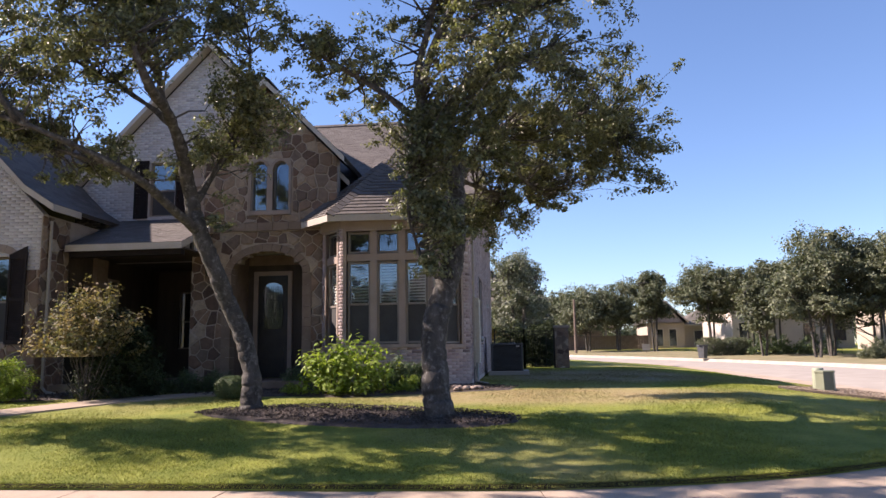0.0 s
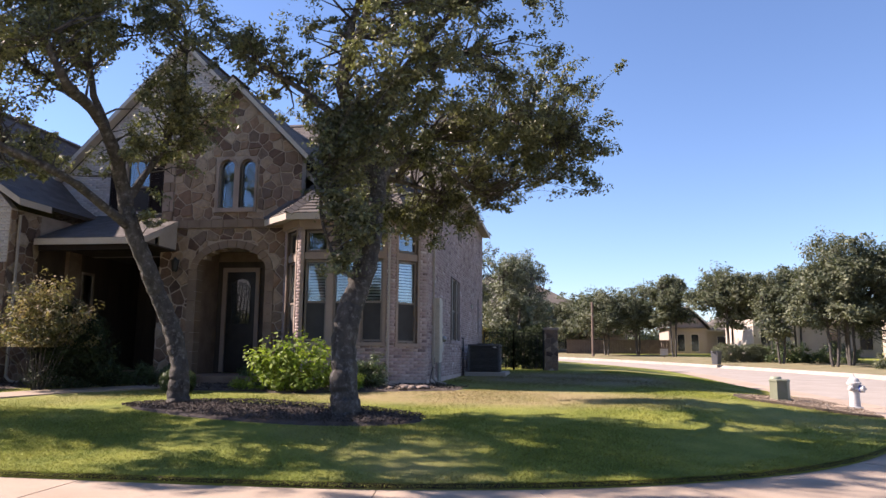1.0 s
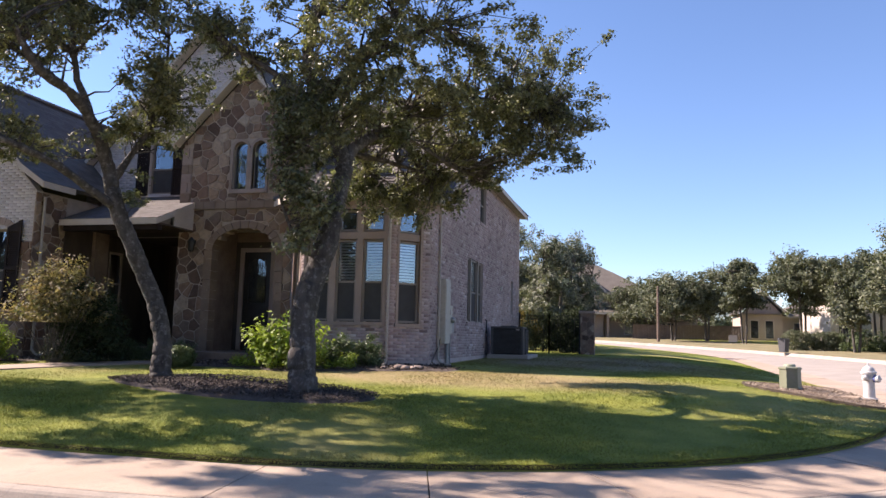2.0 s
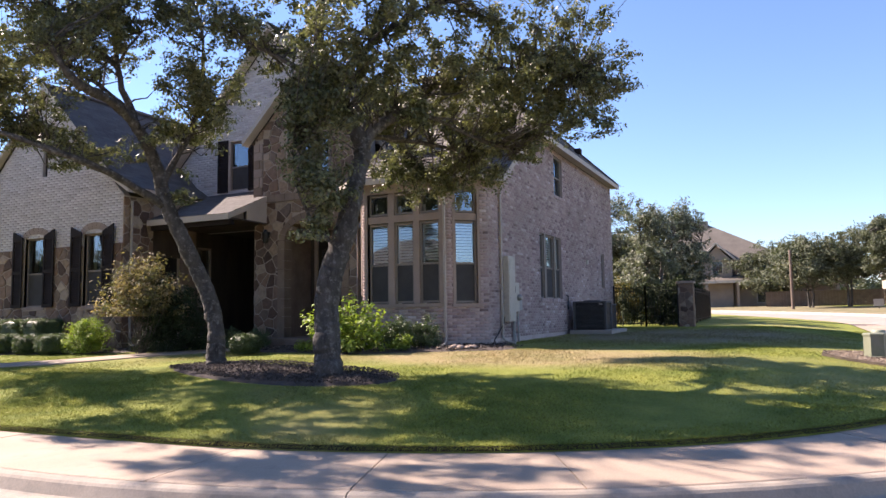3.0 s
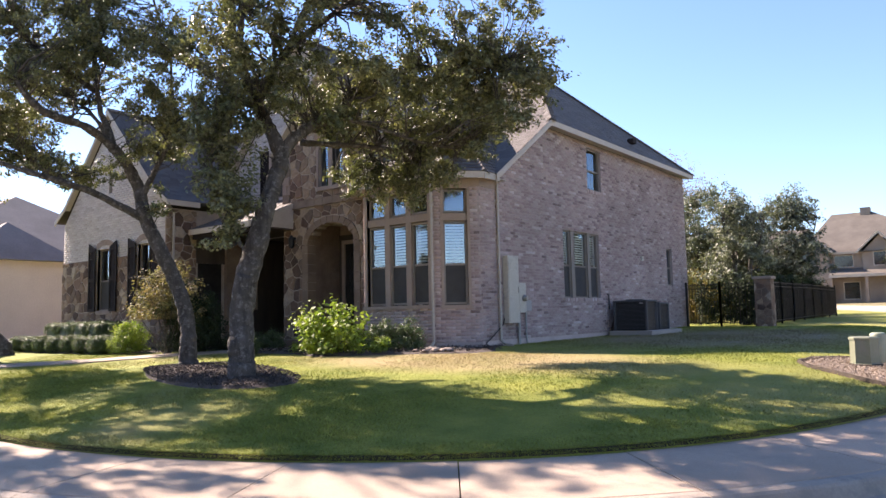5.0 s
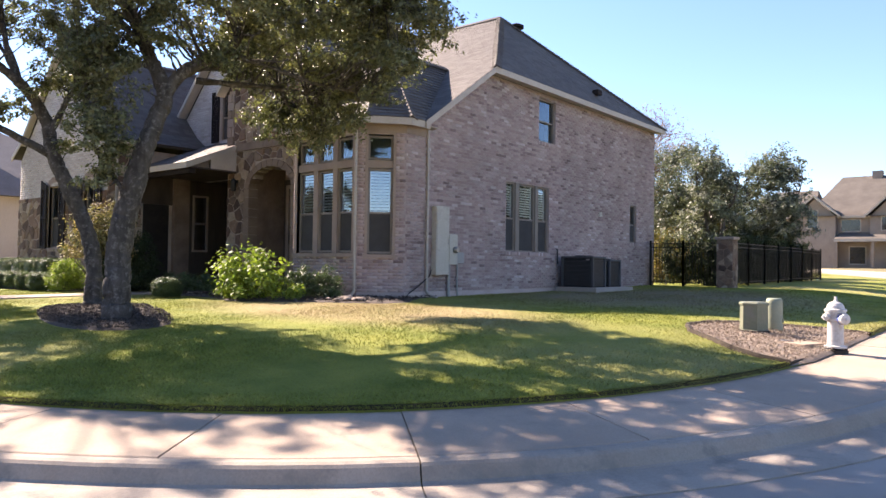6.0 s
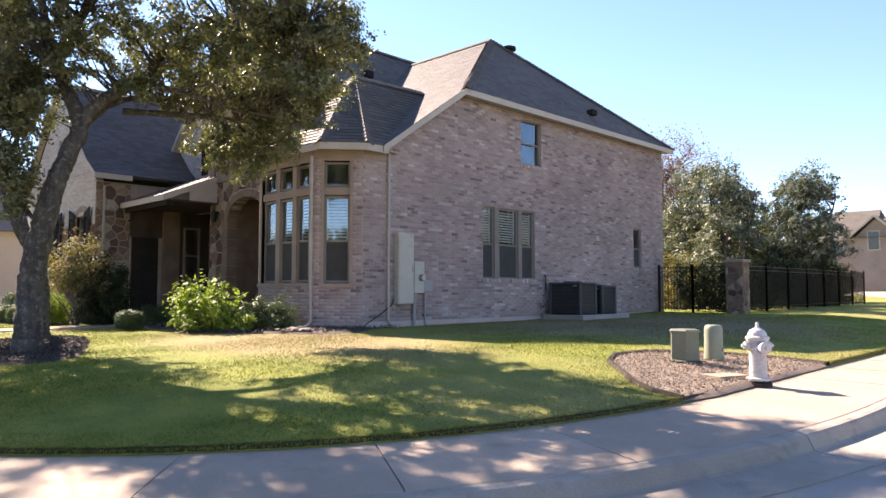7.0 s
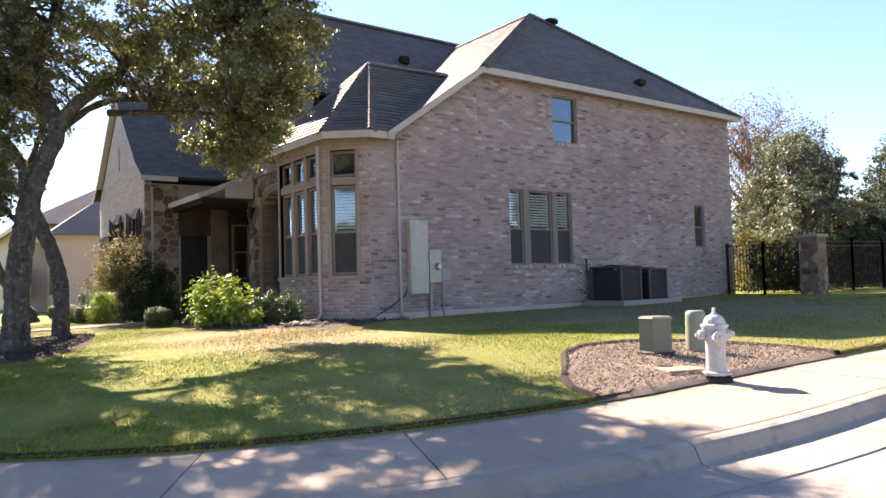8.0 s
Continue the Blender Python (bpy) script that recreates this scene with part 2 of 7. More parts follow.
def span_at(outline, v):
    us = []
    for (u0, v0), (u1, v1) in zip(outline, outline[1:] + outline[:1]):
        if (v0 - v) * (v1 - v) <= 0 and v0 != v1:
            us.append(u0 + (u1 - u0) * (v - v0) / (v1 - v0))
    return (min(us), max(us)) if us else (0, 0)


def lay_bricks(outline, holes, m, bottom, length=0.245, height=0.078, joint=0.010, proud=0.007):
    """Bricks in running bond as rectangles (u0, u1, v0, v1) clear of the holes."""
    rows = []
    v_top = max(v for _, v in outline)
    k = 0
    v = bottom
    while v + height < v_top:
        a, b = span_at(outline, v + height * 0.85)
        gaps = [(h[0], h[1]) for h in holes if h[2] < v + height * 0.7 and h[3] > v + height * 0.3]
        free = [(a, b)]
        for g0, g1 in gaps:
            free = [(x, y) for f0, f1 in free for x, y in ((f0, min(f1, g0)), (max(f0, g1), f1)) if y - x > 0.02]
        for f0, f1 in free:
            u = math.floor((f0 - (length / 2) * (k % 2)) / length) * length + (length / 2) * (k % 2)
            while u < f1:
                x, y = max(u, f0) + joint / 2, min(u + length, f1) - joint / 2
                if y - x > 0.03:
                    rows.append((x, y, v + joint / 2, v + height - joint / 2))
                u += length
        v += height
        k += 1
    return rows


def brick_mesh(name, rects, m, material, parent, label="", proud=0.0045, seed=3):
    rng = np.random.default_rng(seed)
    r = np.array(rects)
    n = len(r)
    w = proud + rng.normal(0, 0.0012, n)
    mat = np.array(m)
    corner = []
    for uu, vv in ((0, 2), (1, 2), (1, 3), (0, 3)):
        corner.append(np.c_[r[:, uu], r[:, vv], np.full(n, -0.004)])
    ins = 0.004
    for uu, vv, du, dv in ((0, 2, ins, ins), (1, 2, -ins, ins), (1, 3, -ins, -ins), (0, 3, ins, -ins)):
        corner.append(np.c_[r[:, uu] + du * 0.5, r[:, vv] + dv * 0.5, w])
    v = np.stack(corner, 1).reshape(-1, 3) @ mat[:3, :3].T + mat[:3, 3]
    base = np.arange(n)[:, None] * 8
    f = np.concatenate([base + np.array(q) for q in ((4, 5, 6, 7), (0, 1, 5, 4), (1, 2, 6, 5), (2, 3, 7, 6), (3, 0, 4, 7))], 0)
    ob = fast(name, v, f, material, parent, label)
    tagged(ob, kind="stuff")
    return ob


def flat(poly, m, off=0.0):
    """One face in a wall's plane, facing outwards: a pane."""
    bm = bmesh.new()
    bm.faces.new([bm.verts.new(m @ Vector((u, v, off))) for u, v in poly])
    return bm


def axes(origin, u, v=(0, 0, 1)):
    """The matrix of a wall: origin, u along it, v up, w = u x v outwards."""
    u, v = Vector(u).normalized(), Vector(v).normalized()
    w = u.cross(v)
    m = Matrix((u, v, w)).transposed().to_4x4()
    m.translation = origin
    return m

# ---- the ground: a corner plot; d is the way inwards from the pavement's inner edge ----
CX, CY, RAD = -0.4, 17.4, 9.2


def smooth(a, b, v):
    s = min(max((v - a) / (b - a), 0), 1)
    return s * s * (3 - 2 * s)


def street_z(y):
    """The street climbs gently towards the back."""
    return -0.19 + 0.27 * smooth(9.0, 19.5, y) + 0.24 * smooth(18, 45, y) + 1.3 * smooth(45, 112, y)


def bend(y):
    return 0.0 if y < 44 else 0.0125 * (min(y, 78) - 44) ** 2 + max(y - 78, 0) * 0.85


def inward(x, y):
    """d of a place in the plot or on the street."""
    x += bend(y)
    if x <= CX and y <= CY or x + CY > y + CX and x < CX:
        return y - (CY - RAD) if x <= CX else 0
    if x < CX and y > CY:
        return min(y - (CY - RAD), CX + RAD - x)
    if y >= CY:
        return CX + RAD - x
    return RAD - math.hypot(x - CX, y - CY)


def rise(d):
    """Height over the street's line: the lawn swells up from the pavement, the street beyond lies a little higher."""
    if d >= 0:
        return 0.05 + 0.28 * smooth(-0.6, 4.2, d)
    return 0.05


def ground_z(x, y):
    return street_z(y) + rise(inward(x, y)) + (0.012 * math.sin(1.3 * x + 0.4 * y) * math.sin(0.9 * y - 0.5 * x) if inward(x, y) > 0.5 else 0)


def row_at(d, n_arc=28, reach=1500.0):
    """The places along the curve at d: the front street's line, the corner's arc, the side street's line."""
    xe, ys, r = min(CX, CX + RAD - d), max(CY, CY - RAD + d), max(RAD - d, 0.0)
    far = [-reach, -400, -150, -70, -40, -30, -24, -20, -17, -14, -11.5, -9.5, -8, -6.5, -5, -3.5, -2]
    out = [(x + (xe - CX) * (1 if x > -70 else 0), CY - RAD + d) for x in far]
    cx, cy = xe, ys
    out += [(cx + r * math.sin(a), cy - r * math.cos(a)) for a in (math.pi / 2 * k / n_arc for k in range(n_arc + 1))]
    ahead = [1.5, 3, 4.5, 6, 8, 10, 12, 14, 17, 20, 24, 28, 33, 40, 48, 56, 65, 75, 90, 110, 140, 200, 400, reach]
    return out + [(CX + RAD - d - bend(ys + v), ys + v) for v in ahead]


def sheet(name, levels, material, parent=None, label=""):
    """Levels: (d, height over the street's line)."""
    rows = [[(x, y, street_z(y) + h) for x, y in row_at(d)] for d, h in levels]
    n = len(rows[0])
    faces = [(k * n + j, k * n + j + 1, (k + 1) * n + j + 1, (k + 1) * n + j) for k in range(len(rows) - 1) for j in range(n - 1)]
    return raw(name, [p for r in rows for p in r], faces, material, parent, label, smooth=True)


def lawn_material(name, blade=False):
    m, t, p, nodes, links = nodes_of(name)
    big, mid, small = noised(t, 0.16, 4), noised(t, 1.4, 5), noised(t, 38, 7, 0.7)
    col = ramped(t, mid, [(0.3, (0.155, 0.190, 0.036)), (0.7, (0.275, 0.285, 0.060))])
    dry = ramped(t, big, [(0.50, grey(0)), (0.64, grey(0.7))])
    col = mixed(t, dry, col, (0.325, 0.288, 0.118))
    # the worn, straw-coloured stretch in front of the bed
    g = nodes.new("ShaderNodeNewGeometry")
    for loc, size, colour, most in (((-0.20, -6.85, 0), (0.185, 0.43, 0), (0.345, 0.268, 0.145), 0.9), ((-0.62, -3.55, 0), (0.20, 0.142, 0), (0.23, 0.19, 0.115), 1.0)):
        mp = nodes.new("ShaderNodeMapping")
        mp.inputs["Location"].default_value = loc
        mp.inputs["Scale"].default_value = size
        links.new(g.outputs["Position"], mp.inputs[0])
        ln = nodes.new("ShaderNodeVectorMath")
        ln.operation = "LENGTH"
        links.new(mp.outputs[0], ln.inputs[0])
        worn = ramped(t, ln.outputs["Value"], [(0.5, grey(most)), (1.0, grey(0))])
        worn = mixed(t, 1.0, worn, ramped(t, mid, [(0.3, grey(0.6)), (0.6, grey(1))]), "MULTIPLY")
        col = mixed(t, worn, col, colour)
    col = mixed(t, 0.55, col, ramped(t, small, [(0.25, grey(0.35 if not blade else 0.6)), (0.75, grey(1.2))]), "MULTIPLY")
    if blade:
        col = mixed(t, 1.0, col, ramped(t, g.outputs["Random Per Island"], [(0.0, grey(0.6)), (1.0, grey(1.4))]), "MULTIPLY")
        tr = nodes.new("ShaderNodeBsdfTranslucent")
        links.new(col, tr.inputs[0])
        mx = nodes.new("ShaderNodeMixShader")
        mx.inputs[0].default_value = 0.22
        links.new(p.outputs[0], mx.inputs[1])
        links.new(tr.outputs[0], mx.inputs[2])
        links.new(mx.outputs[0], nodes["Material Output"].inputs[0])
    links.new(col, p.inputs["Base Color"])
    p.inputs["Roughness"].default_value = 0.9
    p.inputs["Specular IOR Level"].default_value = 0.15
    if not blade:
        b = nodes.new("ShaderNodeBump")
        b.inputs["Strength"].default_value, b.inputs["Distance"].default_value = 0.9, 0.03
        links.new(small, b.inputs["Height"])
        links.new(b.outputs[0], p.inputs["Normal"])
    return m


M_LAWN, M_BLADE = lawn_material("lawn"), lawn_material("grass_blade", True)
inner = [0.0, 0.15, 0.4, 0.8, 1.3, 1.9, 2.6, 3.4, 4.3, 5.5, 7, 8.5, 10, 13, 17, 22, 30, 45, 80, 160, 400, 1500]
GROUND = [(-1500, 0.4), (-300, 0.4), (-80, 0.25), (-40, 0.22), (-20, 0.12), (-12, 0.07), (-10.12, 0.02), (-10.1, -0.32), (-1.9, -0.32), (-1.6, -0.16), (-0.02, -0.16), (-0.012, 0.02)] + [(d, rise(d)) for d in inner]
ground = sheet("ground", GROUND, M_LAWN)
tagged(ground, "mown green lawn with straw-coloured dry patches", "ground", kind="structure")

ROAD = [(d, -0.185 + 0.10 * (1 - ((d + 6.05) / 3.95) ** 2)) for d in np.linspace(-9.75, -2.15, 15)]
road = sheet("road", ROAD, M_ASPHALT)
tagged(road, "pale grey worn asphalt street round a corner", "road", kind="structure")


def far_kerb():
    levels = [(-10.17, -0.2), (-10.165, 0.046), (-10.03, 0.036), (-9.96, -0.02), (-9.88, -0.13), (-9.7, -0.17), (-9.7, -0.25)]
    ob = sheet("kerb", levels, M_CURB)
    return tagged(ob, "concrete kerb along the far side of the street", "kerb", kind="structure")


far_kerb()


# the pavement: separate slabs with open joints, and the kerb stones before them
def bend_slab(bm, profile, along, seg):
    """A slab swept along the curve between two stations; profile: (d, height)."""
    rings = []
    for k in range(seg + 1):
        s = along[0] + (along[1] - along[0]) * k / seg
        ring = []
        for d, h in profile:
            x, y = station(s, d)
            ring.append(bm.verts.new((x, y, street_z(y) + h)))
        rings.append(ring)
    n = len(profile)
    for a, b in zip(rings, rings[1:]):
        for j in range(n):
            bm.faces.new((a[j], b[j], b[(j + 1) % n], a[(j + 1) % n]))
    bm.faces.new(rings[0])
    bm.faces.new(rings[-1][::-1])


ARC = RAD * math.pi / 2


def station(s, d):
    """s metres along the pavement's inner edge from where the corner's arc begins."""
    if s < 0:
        return CX + s, CY - RAD + d
    if s < ARC:
        a = s / RAD
        return CX + (RAD - d) * math.sin(a), CY - (RAD - d) * math.cos(a)
    y = CY + s - ARC
    return CX + RAD - d - bend(y), y


pavement = tagged(new("pavement"), "pale concrete pavement of broad jointed slabs", "pavement", kind="structure")
joints = [-60, -40, -27] + [-22 + 1.65 * k for k in range(31)] + [32, 36, 42, 50, 60, 75, 95, 130]
for a, b in zip(joints, joints[1:]):
    bm = bmesh.new()
    w = random.uniform(-0.004, 0.004)
    bend_slab(bm, [(-0.012, -0.005 + w), (-0.012, -0.14), (-1.445, -0.155), (-1.445, -0.028 + w), (-1.43, -0.02 + w), (-0.03, 0.004 + w)][::-1], (a + 0.006, b - 0.006), 4 if b - a < 3 else 10)
    bmesh.ops.recalc_face_normals(bm, faces=bm.faces)
    part("slab", bm, M_CONCRETE, pavement)
kerb = tagged(new("kerb"), "pale concrete rolled kerb with gutter", "kerb", kind="structure")
kerb_joints = [-60, -30] + [-22 + 4.95 * k for k in range(11)] + [40, 60, 95, 130]
for a, b in zip(kerb_joints, kerb_joints[1:]):
    bm = bmesh.new()
    bend_slab(bm, [(-1.45, -0.026), (-1.53, -0.024), (-1.575, -0.034), (-1.60, -0.055), (-1.655, -0.15), (-1.68, -0.163), (-1.74, -0.17), (-2.20, -0.168), (-2.20, -0.3), (-1.45, -0.3)], (a + 0.005, b - 0.005), 10 if b - a < 6 else 14)
    bmesh.ops.recalc_face_normals(bm, faces=bm.faces)
    part("kerb_stone", bm, M_CURB, kerb)


def patch(name, ring, lift, material, label, mound=0.0, rings=14, category="bed"):
    """A bed on the lawn within a closed outline, following the ground, swelling by mound."""
    cx, cy = sum(p[0] for p in ring) / len(ring), sum(p[1] for p in ring) / len(ring)
    verts, n = [], len(ring)
    for k in range(rings, -1, -1):
        f = k / rings
        for x, y in ring:
            px, py = cx + (x - cx) * f, cy + (y - cy) * f
            verts.append((px, py, ground_z(px, py) + (lift if k < rings else -0.03) + mound * (1 - f * f) + (0.012 * noise.noise((px * 3, py * 3, 1)) if k < rings else 0)))
    faces = [(k * n + j, k * n + (j + 1) % n, (k + 1) * n + (j + 1) % n, (k + 1) * n + j) for k in range(rings) for j in range(n)]
    return tagged(raw(name, verts, faces, material, smooth=True), label, category, kind="structure")


def blob(cx, cy, rx, ry, turn=0.0, wob=0.08, n=36, seed=0):
    out = []
    for k in range(n):
        a = 2 * math.pi * k / n
        r = 1 + wob * noise.noise((math.cos(a) * 1.7 + seed, math.sin(a) * 1.7, seed))
        u, v = rx * r * math.cos(a), ry * r * math.sin(a)
        out.append((cx + u * math.cos(turn) - v * math.sin(turn), cy + u * math.sin(turn) + v * math.cos(turn)))
    return out


patch("mulch_bed", blob(-2.35, 12.55, 3.05, 1.0, -0.27, seed=3), 0.02, M_MULCH, "dark mulch bed round two oak trunks", 0.05)

HOUSE_BED = [(-7.3, 16.9), (-6.0, 16.15), (-4.6, 16.25), (-3.2, 15.75), (-1.8, 16.35), (-0.6, 17.0), (0.35, 17.3), (0.55, 18.0), (-0.2, 19.0), (-0.6, 20.2), (-0.95, 20.4), (-1.6, 19.2), (-4.0, 19.0), (-4.6, 19.4), (-7.2, 18.6)]
LEFT_BED = [(-18.5, 17.4), (-18.3, 15.2), (-15.5, 14.9), (-12.5, 14.9), (-10.0, 15.6), (-9.0, 16.6), (-8.9, 18.4), (-10.8, 19.4), (-12.0, 17.4)]
VERGE_BED = [(8.70, 15.9), (8.3, 16.0), (7.9, 16.25), (7.45, 16.75), (6.9, 17.3), (6.6, 17.95), (6.65, 18.8), (6.95, 19.5), (7.45, 20.05), (8.1, 20.35), (8.86, 20.45), (8.88, 18.8), (8.88, 17.4), (8.84, 16.5)]
TREE_BED = blob(-2.35, 12.55, 3.05, 1.0, -0.27, seed=3)
patch("mulch_bed", HOUSE_BED, 0.02, M_MULCH, "dark mulch bed along the bay", 0.03)
patch("mulch_bed", LEFT_BED, 0.02, M_MULCH, "dark mulch bed before the side wing", 0.03)
patch("mulch_bed", VERGE_BED, 0.016, M_GRAVEL, "bed of pale leaf litter and chips round the utility boxes", 0.0)
M_SOIL = surface("cut_soil", (0.035, 0.027, 0.02), (0.07, 0.053, 0.038), 8, 60, 0.95, 0.9)
verts = []
for k, (x, y) in enumerate(VERGE_BED[:11]):              # the cut turf edge with its bare soil
    cx, cy = 8.3, 18.1
    ln = math.hypot(cx - x, cy - y)
    for s, dz in ((-0.03, -0.02), (0.0, 0.05), (0.05, 0.045), (0.10, 0.0)):
        px, py = x + (cx - x) / ln * s, y + (cy - y) / ln * s
        verts.append((px, py, ground_z(px, py) + dz))
tagged(raw("turf_edge", verts, [(k * 4 + j, k * 4 + j + 1, k * 4 + j + 5, k * 4 + j + 4) for k in range(10) for j in range(3)], M_SOIL), "dark cut soil edge of the lawn round the bed", "edging", kind="structure")
verts = []
runs = [-14 + 0.2 * k for k in range(205)]
for s in runs:                                           # bare soil where the lawn is trimmed back from the slabs
    w = 0.008 + 0.005 * math.sin(3.1 * s) + 0.004 * math.sin(7.7 * s)
    for d, dz in ((-0.011, -0.03), (-0.009, 0.003), (w, 0.006), (w + 0.02, -0.01)):
        px, py = station(s, d)
        verts.append((px, py, ground_z(px, py) + dz))
tagged(raw("lawn_edge", verts, [(k * 4 + j, k * 4 + j + 1, k * 4 + j + 5, k * 4 + j + 4) for k in range(len(runs) - 1) for j in range(3)], M_SOIL), "dark trimmed turf edge between lawn and pavement", "edging", kind="structure")
M_VERGE = surface("dry_verge", (0.15, 0.14, 0.07), (0.27, 0.225, 0.13), 0.8, 40, 0.95, 0.6)
verge = sheet("verge", [(-24, 0.157), (-20, 0.135), (-12, 0.085), (-10.16, 0.034)], M_VERGE)
tagged(verge, "dry brown verge of leaf litter beyond the street", "verge", kind="structure")

# ---- the house ----
house = thing("house", (-6, 24, 0.4), "two-storey house of tan brick and brown field stone with shingled roofs", "house")
YF, XS, YB = 18.22, -0.69, 33.6            # bay front, side wall, back
EAVE = 6.55


# near-black brown: the deep porch's shade is put into the colour
M_SHADE_WOOD = surface("shade_dark_boards", (0.045, 0.033, 0.026), (0.085, 0.062, 0.048), 2.5, 30, 0.7, 0.3, stretch=(1, 1, 0.2))


def cased_window(holes_m, u0, u1, v0, v1, parent, depth=0.10, slats=False, screen=True, sashes=True, label="double-hung window", deep=0.35, frame_w=0.05, mat=None):
    """A window in a wall opening: frame, upper and lower sash with a pane each, insect screen, shutters' slats behind,
    a dark board for the unlit room.
    """
    m = holes_m
    win = new("window")
    win.parent = parent
    win.matrix_parent_inverse = Matrix.Translation(parent.location).inverted()
    win["label"] = label
    mat = mat or M_SASH
    mid = (v0 + v1) / 2 - 0.02 * (v1 - v0)
    bm = bmesh.new()
    f = frame_w

    def bar(a, b, c, d, w0, w1):
        prism(bm, [(a, c), (b, c), (b, d), (a, d)], w1 - w0, m @ Matrix.Translation((0, 0, w0)))

    bar(u0, u0 + f, v0, v1, -depth - 0.06, -depth + 0.03)
    bar(u1 - f, u1, v0, v1, -depth - 0.06, -depth + 0.03)
    bar(u0 + f, u1 - f, v0, v0 + f, -depth - 0.06, -depth + 0.03)
    bar(u0 + f, u1 - f, v1 - f, v1, -depth - 0.06, -depth + 0.03)
    if sashes:
        bar(u0 + f, u1 - f, mid - 0.025, mid + 0.025, -depth - 0.05, -depth + 0.02)
    bmesh.ops.recalc_face_normals(bm, faces=bm.faces)

    def sub(name, bm, material, label=""):
        me = bpy.data.meshes.new(name)
        bm.to_mesh(me)
        bm.free()
        me.materials.append(material)
        ob = new(name, me)
        ob.parent = win
        ob.matrix_parent_inverse = Matrix.Translation(parent.location).inverted() @ Matrix.Translation(parent.location)
        if label:
            ob["label"] = label
        return ob

    sub("window_frame", bm, mat)
    spans = [(mid + 0.025, v1 - f), (v0 + f, mid - 0.025)] if sashes else [(v0 + f, v1 - f)]
    for k, (a, b) in enumerate(spans):
        bm = flat([(u0 + f, a), (u1 - f, a), (u1 - f, b), (u0 + f, b)], m, -depth - 0.02 - 0.012 * k)
        sub("pane", bm, M_GLASS).visible_shadow = False
        if k == 1 and screen:
            bm = bmesh.new()
            prism(bm, [(u0 + f, a), (u1 - f, a), (u1 - f, b), (u0 + f, b)], 0.003, m @ Matrix.Translation((0, 0, -depth - 0.005)))
            sub("insect_screen", bm, M_SCREEN)
    if slats:
        bm = bmesh.new()
        v = v0 + f + 0.04
        while v < v1 - f - 0.04:
            if abs(v - mid) > 0.05:
                prism(bm, [(u0 + f + 0.03, 0), (u1 - f - 0.03, 0), (u1 - f - 0.03, 0.06), (u0 + f + 0.03, 0.06)], 0.006, m @ Matrix.Translation((0, v, -depth - 0.05)) @ Matrix.Rotation(radians(-38), 4, "X"))
            v += 0.074
        for a in (u0 + f, u1 - f - 0.035):
            prism(bm, [(a, v0 + f), (a + 0.035, v0 + f), (a + 0.035, v1 - f), (a, v1 - f)], 0.03, m @ Matrix.Translation((0, 0, -depth - 0.08)))
        bmesh.ops.recalc_face_normals(bm, faces=bm.faces)
        sub("slatted_shutter", bm, M_BLIND, "white slatted indoor shutter")
    # near-black board close behind the pane paints in the unlit room's darkness
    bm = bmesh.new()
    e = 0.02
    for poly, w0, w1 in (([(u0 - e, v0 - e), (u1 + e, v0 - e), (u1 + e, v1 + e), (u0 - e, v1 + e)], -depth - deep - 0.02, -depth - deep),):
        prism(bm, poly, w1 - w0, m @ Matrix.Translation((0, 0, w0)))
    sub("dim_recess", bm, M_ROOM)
    return win


def surround(m, u0, u1, v0, v1, parent, w=0.09, sill=True, proud=0.02, depth=0.12, material=None, name="surround"):
    bm = bmesh.new()
    for a, b, c, d in ((u0 - w, u0, v0, v1 + w), (u1, u1 + w, v0, v1 + w), (u0, u1, v1, v1 + w)):
        prism(bm, [(a, c), (b, c), (b, d), (a, d)], proud + depth, m @ Matrix.Translation((0, 0, -depth)))
    if sill:
        prism(bm, [(u0 - w - 0.03, v0 - 0.09), (u1 + w + 0.03, v0 - 0.09), (u1 + w + 0.03, v0), (u0 - w - 0.03, v0)], proud + depth + 0.035, m @ Matrix.Translation((0, 0, -depth)))
    bmesh.ops.recalc_face_normals(bm, faces=bm.faces)
    return part(name, bm, material or M_CAST, parent)


# matrices of the walls: u along, v up, w outwards
M_SIDE = axes((XS, 0, 0), (0, 1, 0))                  # u = y, outwards +x
M_BAY = axes((0, YF, 0), (1, 0, 0))                   # u = x, outwards -y
CR0, CR1 = Vector((-1.47, YF, 0)), Vector((XS, 19.05, 0))
CL0, CL1 = Vector((-4.55, 19.0, 0)), Vector((-3.85, YF, 0))
M_CHR = axes(CR0, CR1 - CR0)
M_CHL = axes(CL0, CL1 - CL0)
LEN_R, LEN_L = (CR1 - CR0).length, (CL1 - CL0).length
M_STONEFRONT = axes((0, 19.15, 0), (1, 0, 0))
M_GABLE = axes((0, 20.0, 0), (1, 0, 0))
M_LEFT = axes((0, 16.75, 0), (1, 0, 0))

BRICKS = []


def brick_wall(name, outline, holes, m, bottom, parent, thick=0.22, material=None, label="", parts_in=None):
    wall = wall_with_holes(name, outline, holes, thick, m, M_PALE_MORTAR if material is M_PALE else M_MORTAR, parent, label)
    rects = lay_bricks(outline, holes, m, bottom)
    near = [r for r in rects if parts_in and parts_in[0] < r[0] and r[1] < parts_in[1] and parts_in[2] < r[2] and r[3] < parts_in[3]]
    rest = [r for r in rects if r not in set(near)]
    BRICKS.append((wall, near, m))
    brick_mesh("brickwork", rest, m, material or M_BRICK, wall)
    return wall


